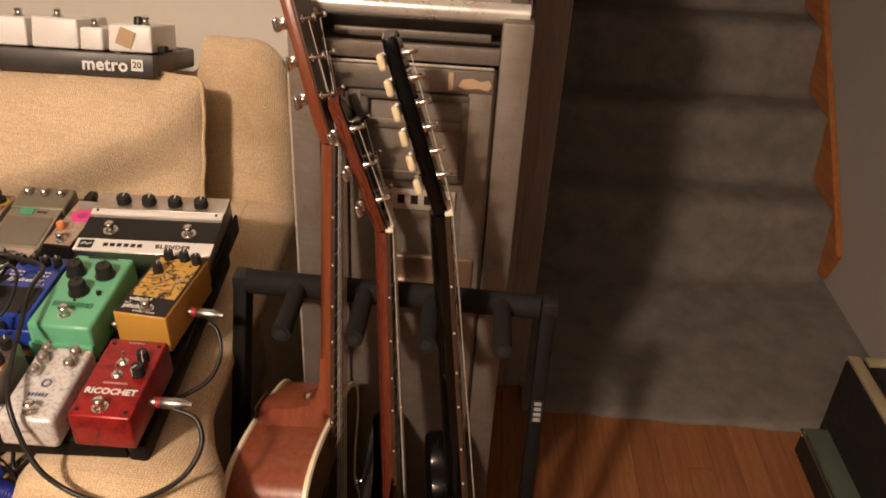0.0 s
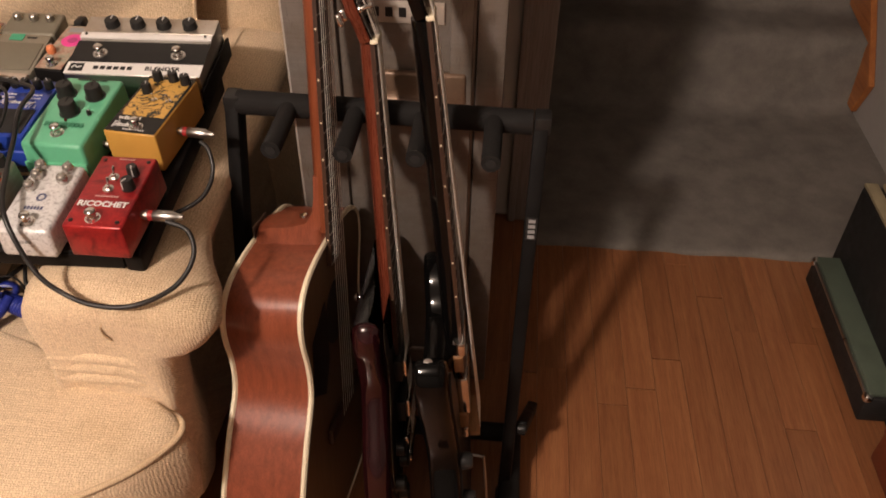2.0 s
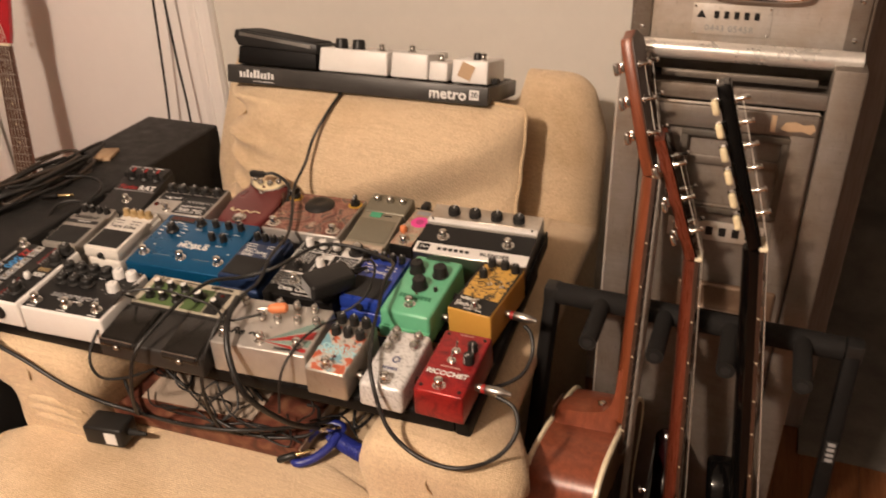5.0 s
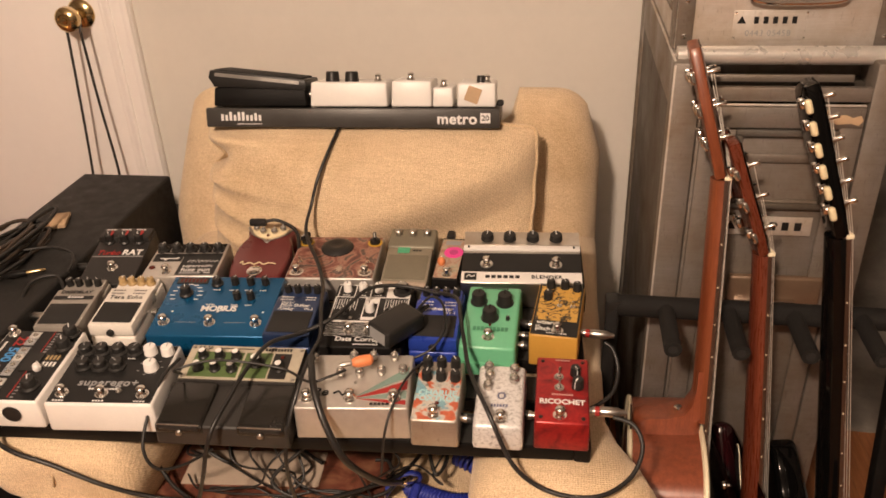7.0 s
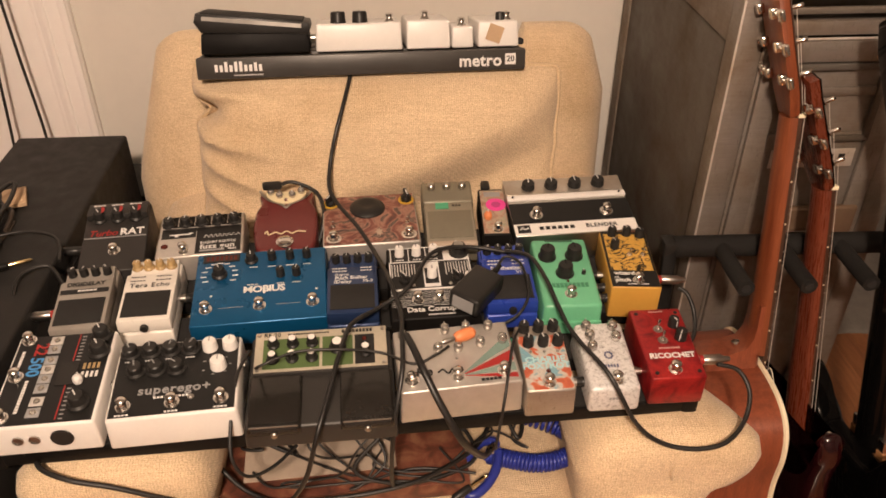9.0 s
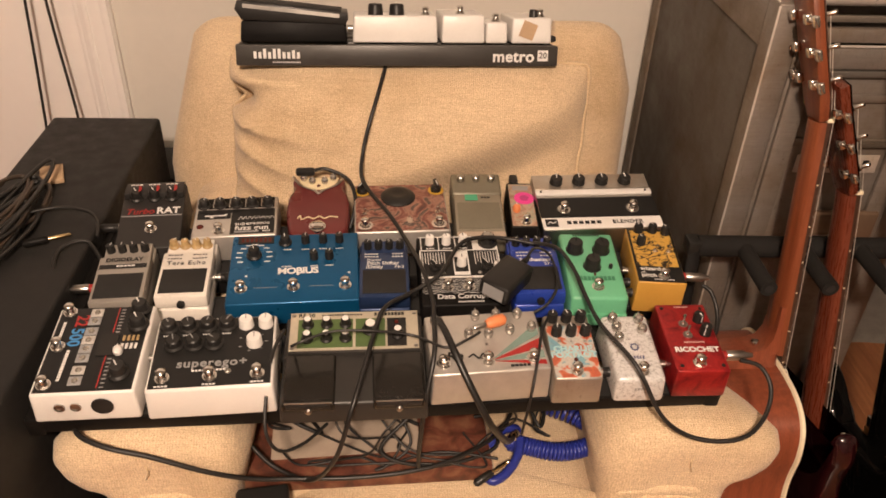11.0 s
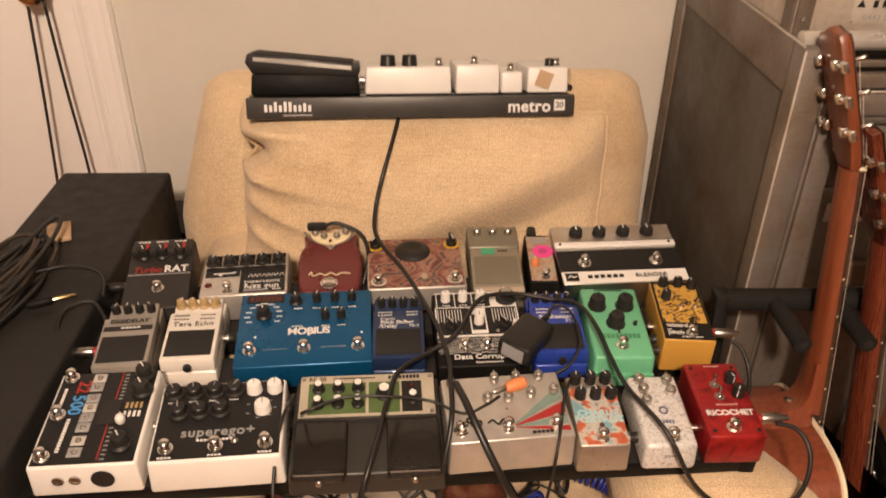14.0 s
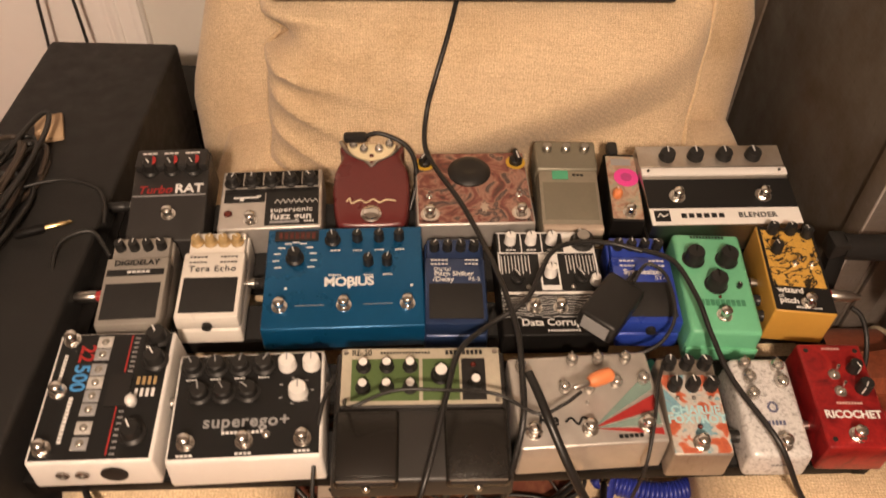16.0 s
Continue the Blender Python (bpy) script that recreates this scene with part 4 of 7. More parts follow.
def cherry_electric():
    e = thing("electric_guitar", "glossy dark cherry double-horn electric guitar, edge-on in the stand", "guitar", frame_of((-0.123, 0.920, 0.778), 12.0, -3.2, 3))
    neck_parts(e, 0.43, 0.041, 0.053, 0.0155, CHERRYNECK, ROSEWOOD, BINDING, 22, 0.628)
    half = [(0.0, -0.362), (0.08, -0.360), (0.145, -0.325), (0.168, -0.262), (0.158, -0.185), (0.128, -0.125), (0.115, -0.085), (0.122, -0.045), (0.136, -0.005), (0.130, 0.030), (0.112, 0.028), (0.085, -0.035), (0.05, -0.062), (0.0, -0.066)]
    ol = [(y, z - 0.365) for y, z in outline_of(half, 6)]
    part("body", slab(B(), ol, -0.046, -0.007, 0.0175, 6), CHERRY, e, "thin glossy cherry body", angle=50)
    part("pickguard", slab(B(), [(y * 0.74, (z + 0.55) * 0.8 - 0.53) for y, z in ol], -0.0088, -0.0065), BLKPLAST, e, "black scratchplate with pale edge")
    part("pickguard_edge", tube(B(), [(-0.0076, y * 0.745, (z + 0.55) * 0.806 - 0.53) for y, z in ol], 0.0009, 5, 1, True, smooth=False), BINDING, e)
    for z in (-0.47, -0.545):
        pu = part("pickup", box(B(), (0.014, 0.085, 0.036), (-0.001, 0, z), 0.002), BLKPLAST, e)
        part("pickup_cover", box(B(), (0.008, 0.068, 0.030), (0.008, 0, z), 0.002), CHROME, pu)
    part("bridge", box(B(), (0.012, 0.088, 0.014), (0.002, 0, -0.60), 0.003), CHROME, e)
    part("tailpiece", box(B(), (0.014, 0.09, 0.014), (0.004, 0, -0.635), 0.004), CHROME, e)
    for y, z in ((-0.08, -0.58), (-0.105, -0.625), (-0.055, -0.625), (-0.085, -0.66)):
        part("control_knob", lathe(B(), [(0.0125, 0), (0.012, 0.012), (0.0095, 0.014), (0.001, 0.0145)], 18, pose(-0.006, y, z, 0, 90)), BLKPLAST, e)
    part("strap_button", lathe(B(), [(0.0035, 0), (0.003, 0.006), (0.0065, 0.009), (0.006, 0.012), (0.001, 0.013)], 14, pose(-0.044, -0.02, -0.355, 0, -90)), CHROME, e)
    hol = [(-0.021, 0.0), (-0.028, 0.03), (-0.036, 0.14), (-0.040, 0.165), (-0.020, 0.172), (0.0, 0.164), (0.020, 0.172), (0.040, 0.165), (0.036, 0.14), (0.028, 0.03), (0.021, 0.0)]
    posts = [(-0.026, 0.04, -1), (-0.029, 0.085, -1), (-0.032, 0.13, -1), (0.032, 0.13, 1), (0.029, 0.085, 1), (0.026, 0.04, 1)]
    hm = headstock(e, hol, 0.014, 17, CHERRYNECK, BLACK, posts, (0.007, 0.012), CHROME, {})
    strings(e, posts, hm, -0.60, 0.012, 0.0070, 0.0102)


def black_electric():
    e = thing("electric_guitar", "glossy black electric guitar with cream tuner buttons in the stand", "guitar", frame_of((-0.050, 0.866, 0.838), 9.5, -6.0, 4))
    neck_parts(e, 0.46, 0.043, 0.056, 0.019, BLACK, ROSEWOOD, BINDING, 21, 0.635)
    half = [(0.0, -0.40), (0.08, -0.398), (0.145, -0.37), (0.165, -0.315), (0.155, -0.25), (0.122, -0.19), (0.110, -0.15), (0.122, -0.095), (0.142, -0.03), (0.146, 0.01), (0.128, 0.035), (0.095, 0.015), (0.06, -0.03), (0.0, -0.035)]
    ol = [(y, z - 0.42) for y, z in outline_of(half, 6)]
    part("body", slab(B(), ol, -0.058, -0.016, 0.010, 4), BLACK, e, "glossy black body", angle=50)
    part("pickguard", slab(B(), [(y * 0.78, (z + 0.55) * 0.78 - 0.56) for y, z in ol], -0.0158, -0.0136), BLKPLAST, e)
    shim = timber("bare_wood_shim", (0.25, 0.12, 0.05), (0.40, 0.20, 0.08), "Y")
    for z, h in ((-0.440, 0.022), (-0.522, 0.064)):
        pu = part("pickup", box(B(), (0.017, 0.080, h), (-0.0055, 0, z), 0.003), CHROME, e, "chrome pickup cover")
        part("pickup_ring", box(B(), (0.013, 0.084, 0.025), (-0.0075, 0, z - h / 2 - 0.0125), 0.001), shim, pu, "bare wood shim")
    part("bridge", box(B(), (0.010, 0.078, 0.020), (-0.008, 0, -0.592), 0.003), CHROME, e, "chrome bridge plate")
    part("saddle", box(B(), (0.016, 0.078, 0.010), (0.005, 0, -0.594), 0.002), shim, e, "bare wood saddle")
    part("tremolo_arm", tube(B(), [(-0.006, -0.035, -0.640), (0.012, -0.037, -0.644), (0.015, -0.040, -0.656), (0.012, -0.048, -0.790)], 0.0022, 10, 5), STEEL, e, "thin bent steel arm")
    for y, z in ((-0.085, -0.60), (-0.10, -0.66), (-0.085, -0.72)):
        part("control_knob", lathe(B(), [(0.0125, 0), (0.012, 0.012), (0.0095, 0.016), (0.001, 0.0165)], 18, pose(-0.0135, y, z, 0, 90)), BLKPLAST, e)
    for y, z in ((-0.12, -0.395), (0.0, -0.822)):
        part("strap_button", lathe(B(), [(0.0035, 0), (0.003, 0.006), (0.0065, 0.009), (0.006, 0.012), (0.001, 0.013)], 14, pose(-0.037, y, z, 40)), CHROME, e)
    hol = [(-0.021, 0.0), (-0.026, 0.03), (-0.032, 0.18), (-0.026, 0.20), (-0.004, 0.205), (0.022, 0.19), (0.030, 0.15), (0.022, 0.03), (0.021, 0.0)]
    posts = [(-0.022 + 0.001 * i, 0.045 + i * 0.027, -1) for i in range(6)]
    hm = headstock(e, hol, 0.015, 12, BLACK, BLACK, posts, (0.008, 0.0095), CREAM, {})
    strings(e, posts, hm, -0.594, 0.0135, 0.0070, 0.0102)


acoustic()
cherry_electric()
black_electric()


def red_electric():
    e = thing("electric_guitar", "red electric guitar with matching red headstock leaning by the door", "guitar", frame_of((-1.856, 1.38, 0.800), 4, -5, -75))
    neck_parts(e, 0.46, 0.043, 0.056, 0.019, NECKWOOD, timber("pale_rosewood", (0.07, 0.03, 0.018), (0.13, 0.06, 0.035), "Z", 0.5, 0, 1.5), BINDING, 21, 0.648)
    half = [(0.0, -0.355), (0.08, -0.353), (0.145, -0.335), (0.160, -0.295), (0.150, -0.25), (0.118, -0.19), (0.110, -0.15), (0.122, -0.095), (0.135, -0.02), (0.118, 0.02), (0.085, -0.015), (0.06, -0.035), (0.0, -0.04)]
    for k in (3, 5, 7, 9):
        part("inlay_dot", cyl(B(), 0.0032, 0.0006, seg=14, m=pose(0.0007, 0, -0.648 * (1 - 2 ** (-(k - 0.5) / 12)), 0, 90)), BINDING, e)
    ol = [(y, z - 0.42) for y, z in outline_of(half, 6)]
    part("body", slab(B(), ol, -0.046, -0.004, 0.008, 3), REDGUITAR, e, angle=50)
    part("pickguard", slab(B(), [(y * 0.78, (z + 0.55) * 0.78 - 0.56) for y, z in ol], -0.0038, -0.0016), BLKPLAST, e)
    hol = [(-0.021, 0.0), (-0.030, 0.03), (-0.036, 0.16), (-0.030, 0.18), (-0.004, 0.19), (0.022, 0.17), (0.034, 0.13), (0.026, 0.03), (0.021, 0.0)]
    posts = [(-0.024 + 0.001 * i, 0.045 + i * 0.024, -1) for i in range(6)]
    hm = headstock(e, hol, 0.014, 4, REDGUITAR, REDGUITAR, posts, (0.007, 0.010), CHROME, {})
    strings(e, posts, hm, -0.60, 0.012, 0.0070, 0.0102)


red_electric()


# ---- black case beside the chair, amplifiers by the stairs ----
def trunk():
    e = thing("equipment_case", "black tolex-covered equipment case standing on end beside the armchair", "case")
    part("shell", box(B(), (0.195, 0.82, 0.655), (-1.314, 0.942, 0.348), 0.006, 3), TOLEX, e)
    for x in (-1.38, -1.25):
        for y in (0.62, 1.28):
            part("foot", lathe(B(), [(0.018, 0), (0.016, 0.026)], 14, Matrix.Translation((x, y, 0))), RUBBER, e)
    e2 = thing("amplifier", "low black amplifier cabinet behind the equipment case", "amplifier")
    part("cabinet", box(B(), (0.25, 0.14, 0.52), (-1.30, 1.46, 0.262), 0.006, 2), TOLEX, e2)
    part("grille", box(B(), (0.21, 0.006, 0.40), (-1.30, 1.389, 0.28), 0.002), GRILLE, e2)
    part("tag", box(B(), (0.004, 0.05, 0.02), (-1.1735, 1.46, 0.45), 0.001), WHITEPRINT, e2)


trunk()


def amps():
    e = thing("guitar_amplifier", "low black amplifier with dusty green top and chrome corners", "amplifier", pose(0.728, 0.030, 0.0, 0, 0, 0))
    part("cabinet", box(B(), (0.19, 0.385, 0.062), (0.095, 1.18, 0.0395), 0.004, 2), TOLEX, e)
    part("top_panel", box(B(), (0.11, 0.372, 0.012), (0.058, 1.18, 0.0765), 0.003, 2), TEAL, e, "dusty green top panel")
    part("edge_trim", box(B(), (0.006, 0.375, 0.006), (0.0, 1.18, 0.072), 0.002), STEEL, e)
    for y in (0.995, 1.365):
        part("corner", box(B(), (0.018, 0.018, 0.018), (0.004, y, 0.068), 0.006, 3), CHROME, e, "chrome corner")
        for x in (0.02, 0.17):
            part("foot", cyl(B(), 0.012, 0.0085, (x, y + (0.03 if y < 1.1 else -0.03), 0), 12), RUBBER, e)
    e2 = thing("speaker_cabinet", "tall black speaker cabinet with beige top edging", "speaker")
    part("cabinet", box(B(), (0.30, 0.50, 0.242), (0.928, 1.18, 0.129), 0.006, 2), TOLEX, e2)
    tp = B()
    box(tp, (0.026, 0.50, 0.008), (0.793, 1.18, 0.2545), 0.002)
    box(tp, (0.27, 0.026, 0.008), (0.951, 1.417, 0.2545), 0.002)
    part("top_edging", tp, BEIGE, e2, "beige edging")
    part("top_grille", box(B(), (0.26, 0.46, 0.006), (0.950, 1.17, 0.2535), 0.002), GRILLE, e2)
    for x in (0.815, 1.06):
        for y in (0.97, 1.41):
            part("foot", cyl(B(), 0.014, 0.0085, (x, y, 0), 12), RUBBER, e2)
    e3 = thing("wooden_box", "low red-brown varnished wooden box on the floor", "box")
    part("body", box(B(), (0.40, 0.42, 0.07), (0.935, 0.735, 0.035), 0.004, 2), REDWOOD, e3)
    part("lid", box(B(), (0.404, 0.424, 0.012), (0.935, 0.735, 0.0765), 0.003, 2), REDWOOD, e3)


amps()


# ---- effects boards ----
SLOPE = 3.43


def board_z(y):
    return 0.628 + 0.06 * (y - 0.645)


def on_board(x, y, yaw, lift=0.0):
    return pose(x, y, board_z(y) + lift, 0, 0, yaw) @ pose(0, 0, 0, SLOPE)


def pedalboard():
    e = thing("pedalboard", "wide black slotted-rail pedalboard laid across the chair arms", "pedalboard", pose(-0.786, 0.654, 0.6275, 0, 0, 2.4) @ pose(0, 0, 0, SLOPE))
    for i in range(5):
        part("rail", box(B(), (0.812, 0.052, 0.022), (0, 0.026 + i * 0.081, -0.0125), 0.003), BLKMETAL, e)
        part("hook_tape", box(B(), (0.79, 0.046, 0.0012), (0, 0.026 + i * 0.081, -0.0008)), RUBBER, e, "black hook tape")
    for s in (-1, 1):
        part("side_frame", box(B(), (0.022, 0.374, 0.030), (s * 0.416, 0.188, -0.0165), 0.005), BLKMETAL, e)
        part("foot", box(B(), (0.03, 0.02, 0.010), (s * 0.36, 0.02, -0.0285), 0.003), RUBBER, e)


pedalboard()
KEEP = {}


def knob_mesh(r, h, cap, kind, mark):
    key = ("knob", r, h, cap.name, kind)
    if key not in KEEP:
        bm = B()
        if kind == "skirt":
            lathe(bm, [(r * 1.25, 0), (r * 1.25, h * 0.15), (r * 0.95, h * 0.3), (r * 0.88, h * 0.9), (r * 0.75, h), (r * 0.05, h)], 20)
        elif kind == "dome":
            lathe(bm, [(r * 0.85, 0), (r, h * 0.25), (r, h * 0.55), (r * 0.8, h * 0.85), (r * 0.4, h), (r * 0.03, h)], 20)
        elif kind == "pointer":
            lathe(bm, [(r, 0), (r, h * 0.35), (r * 0.8, h * 0.45), (r * 0.05, h * 0.5)], 20)
            box(bm, (r * 0.7, r * 2.3, h * 0.55), (0, r * 0.15, h * 0.72), r * 0.2, 2)
        else:
            lathe(bm, [(r, 0), (r * 0.97, h * 0.1), (r * 0.9, h * 0.88), (r * 0.8, h), (r * 0.05, h)], 20)
        mk = B()
        if kind != "pointer":
            box(mk, (r * 0.14, r * 0.85, 0.0005), (0, r * 0.42, h + 0.0002))
            box(mk, (r * 0.14, 0.0006, h * 0.7), (0, r * 0.96, h * 0.55))
        else:
            box(mk, (r * 0.16, r * 1.5, 0.0005), (0, r * 0.4, h + 0.0003))
        KEEP[key] = (mesh_of("knob", bm, cap, 40), mesh_of("pointer", mk, mark, 0))
    return KEEP[key]


def switch_mesh():
    if "switch" not in KEEP:
        bm = B()
        lathe(bm, [(0.0085, 0), (0.0085, 0.0008), (0.0062, 0.001), (0.0062, 0.001)][:3], 20)
        cyl(bm, 0.0072, 0.0028, (0, 0, 0.001), 6, bevel=0.0004)
        lathe(bm, [(0.0050, 0.0035), (0.0050, 0.0075), (0.0046, 0.0080), (0.0046, 0.0085), (0.0060, 0.0088), (0.0062, 0.0112), (0.0050, 0.0128), (0.0025, 0.0137), (0.0001, 0.0139)], 20)
        KEEP["switch"] = mesh_of("footswitch", bm, CHROME, 40)
    return KEEP["switch"]


def toggle_mesh():
    if "toggle" not in KEEP:
        bm = B()
        cyl(bm, 0.0042, 0.002, (0, 0, 0), 6)
        lathe(bm, [(0.0028, 0.002), (0.0028, 0.004)], 12)
        lathe(bm, [(0.0012, 0.003), (0.0018, 0.012), (0.0014, 0.0135), (0.0001, 0.014)], 12, pose(0, 0, 0, 15))
        KEEP["toggle"] = mesh_of("toggle", bm, CHROME, 40)
    return KEEP["toggle"]


class Pedal:
    """An effects pedal with a flat or sloping top; u and v run from -0.5 to 0.5 across and along it."""

    def __init__(self, label, x, y, yaw, w, d, hf, hb, material, bevel=0.003, taper=0.02, m=None, build=True):
        self.e = thing("effects_pedal", label, "effects pedal", m or on_board(x, y, yaw), "pedals on the boards")
        self.w, self.d, self.hf, self.hb = w, d, hf, hb
        self.slope = math.degrees(math.atan2(hb - hf, d))
        if build:
            self.case = part("enclosure", wedge(B(), w, d, hf, hb, bevel, 3, taper, z0=0.001), material, self.e, angle=40)

    def top(self, u, v, lift=0.0, turn=0.0):
        return pose(u * self.w, v * self.d, self.hf + (self.hb - self.hf) * (v + 0.5) + lift, 0, 0, 0) @ pose(0, 0, 0, self.slope, 0, turn)

    def knob(self, u, v, r=0.006, h=0.011, cap=None, kind="plain", turn=0.0, mark=None, name="knob", lift=0.0):
        a, b = knob_mesh(r, h, cap or BLKPLAST, kind, mark or WHITEPRINT)
        k = part(name, a, None, self.e, m=self.top(u, v, lift, turn))
        part("pointer", b, None, k)
        return k

    def stomp(self, u, v, lift=0.0):
        return part("footswitch", switch_mesh(), None, self.e, "chrome footswitch", m=self.top(u, v, lift))

    def toggle(self, u, v, turn=0.0, lift=0.0):
        return part("toggle", toggle_mesh(), None, self.e, m=self.top(u, v, lift, turn))

    def plate(self, u0, v0, u1, v1, material, lift=0.0, thick=0.0009, label="", bevel=0.0, name="panel"):
        bm = box(B(), ((u1 - u0) * self.w, (v1 - v0) * self.d, thick), (0, 0, thick / 2 - 0.0001), bevel)
        return part(name, bm, material, self.e, label, self.top((u0 + u1) / 2, (v0 + v1) / 2, lift))

    def disc(self, u, v, r, material, lift=0.0, thick=0.0008, name="disc", label=""):
        return part(name, cyl(B(), r, thick, (0, 0, -0.0001), 28), material, self.e, label, self.top(u, v, lift))

    def words(self, s, u, v, size, material=None, lift=0.0011, turn=0.0, bold=0.0, shear=0.0, wide=1.0):
        return part("lettering", face_text(s, size, material or WHITEPRINT, 0.00015, bold, shear, wide), None, self.e, m=self.top(u, v, lift, turn))

    def marks(self, u, v, n, w, h, gap, material=None, lift=0.0010, turn=0.0):
        """Small print too fine to read."""
        return part("small_print", bars(B(), n, w, h, gap, I4, 0.0003), material or WHITEPRINT, self.e, m=self.top(u, v, lift, turn))

    def lamp(self, u, v, material=None, lift=0.0, r=0.0022):
        return part("indicator", lathe(B(), [(r * 1.3, 0), (r * 1.3, 0.0006), (r, 0.0008), (r, 0.002), (r * 0.6, 0.003), (0.0001, 0.0034)], 14), material or LEDOFF, self.e, m=self.top(u, v, lift))

    def screws(self, inset=0.09, material=None):
        for u in (-0.5 + inset, 0.5 - inset):
            for v in (-0.5 + inset * 0.7, 0.5 - inset * 0.7):
                part("screw", lathe(B(), [(0.0026, 0), (0.0026, 0.0008), (0.0012, 0.0014), (0.0001, 0.0015)], 10), material or BLKPLAST, self.e, m=self.top(u, v))

    def plug(self, side, y, z=0.02, ring=None, length=0.034):
        """A jack plug in the side wall."""
        bm = B()
        lathe(bm, [(0.0045, 0), (0.0045, 0.004), (0.006, 0.0045), (0.006, 0.008)], 14, pose(side * self.w / 2 * 0.99, y, z, 0, 90 * side))
        p = part("jack_plug", bm, STEEL, self.e)
        rg = B()
        lathe(rg, [(0.0058, 0.008), (0.0062, 0.0085), (0.0062, 0.013), (0.0058, 0.0135)], 14, pose(side * self.w / 2 * 0.99, y, z, 0, 90 * side))
        part("plug_ring", rg, ring or BLKPLAST, p)
        sl = B()
        lathe(sl, [(0.0058, 0.0135), (0.0066, 0.015), (0.0066, length), (0.0045, length + 0.004), (0.003, length + 0.012)], 14, pose(side * self.w / 2 * 0.99, y, z, 0, 90 * side))
        part("plug_sleeve", sl, STEEL if ring else BLKPLAST, p)


HAMMER = plain("silver_hammertone", (0.56, 0.53, 0.49), 0.38, 0.6, 0.12, 200, 0.3)
STEELBOX = brushed("bare_steel_box", (0.52, 0.49, 0.45), 0.36, 0.8)


def rat():
    m = plain("black_wrinkle_paint", (0.022, 0.020, 0.019), 0.55, var=0.2, scale=200, bump=0.5)
    p = Pedal("black wedge distortion pedal with red and white print", -1.137, 0.985, 5, 0.092, 0.132, 0.034, 0.056, m, 0.002)
    part("control_shelf", box(B(), (0.086, 0.030, 0.012), (0, 0.050, 0.055), 0.002), m, p.e)
    for u in (-0.28, 0.0, 0.28):
        p.knob(u, 0.28, 0.0085, 0.016, BLKPLAST, "skirt", 30)
        q = part("red_arc", prism(B(), [(0.0045 * math.cos(a), 0.0065 * math.sin(a)) for a in (k * 0.35 - 1.5 for k in range(10))], 0, 0.0006), REDPRINT, p.e, m=p.top(u + 0.06, 0.29, 0.0162))
        p.marks(u, 0.405, 3, 0.005, 0.002, 0.001, lift=0.0105)
    p.words("Turbo", -0.19, 0.055, 0.016, REDPRINT, bold=0.0002, shear=0.25)
    p.words("RAT", 0.25, 0.06, 0.0175, bold=0.0006, wide=1.05)
    p.plate(-0.47, -0.01, 0.47, 0.005, GREYPRINT, thick=0.0004)
    p.stomp(0.02, -0.21)
    lg = B()
    bars(lg, 3, 0.005, 0.011, 0.0012, pose(0.006, -0.0664, 0.018) @ FRONT)
    part("front_mark", lg, WHITEPRINT, p.e)
    p.plug(-1, 0.01, 0.018)


def fuzz():
    p = Pedal("bare aluminium fuzz pedal with black print and five pointer knobs", -1.013, 0.982, 5, 0.124, 0.099, 0.046, 0.047, HAMMER, 0.003)
    p.plate(-0.45, 0.20, 0.45, 0.46, BLKMETAL, 0, 0.0007)
    for k in range(6):
        p.plate(-0.455 + k * 0.19 - 0.02, 0.22, -0.455 + k * 0.19 - 0.005, 0.44, STEEL, 0.0007, 0.0003, name="printed_line")
    p.plate(-0.45, 0.09, 0.40, 0.16, BLACKPRINT)
    p.plate(-0.05, -0.45, 0.46, 0.16, BLACKPRINT)
    for i in range(5):
        p.knob(-0.385 + i * 0.19, 0.27, 0.0080, 0.012, BLKPLAST, "skirt", -20 + 15 * i, lift=0.0006)
        p.marks(-0.38 + i * 0.19, 0.19, 3, 0.003, 0.0016, 0.001, WHITEPRINT)
    wv = tube(B(), [(-0.02 + i * 0.0032, 0.0035 * (1 if i % 2 else -1) * (1 - 0.25 * (i > 11)), 0) for i in range(17)], 0.00045, 5, 3)
    part("wave_print", wv, WHITEPRINT, p.e, m=p.top(0.20, -0.07, 0.0011))
    p.words("supersonic", 0.20, -0.21, 0.0105, bold=0.0001, wide=1.1)
    p.words("fuzz gun", 0.20, -0.32, 0.014, bold=0.0003, wide=1.05)
    p.plate(0.0, -0.425, 0.28, -0.385, GREYPRINT, 0.0009, 0.0003)
    p.marks(0.37, -0.405, 4, 0.002, 0.003, 0.001)
    p.plate(-0.45, -0.06, -0.06, 0.085, BLACKPRINT)
    p.plate(-0.36, 0.0, -0.12, 0.025, WHITEPRINT, 0.0009, 0.0003, name="gun_print")
    p.plate(-0.30, -0.04, -0.26, 0.0, WHITEPRINT, 0.0009, 0.0003, name="gun_print")
    p.plate(-0.14, 0.025, -0.10, 0.045, WHITEPRINT, 0.0009, 0.0003, name="gun_print")
    p.lamp(-0.40, -0.24, r=0.004)
    p.stomp(-0.18, -0.36)


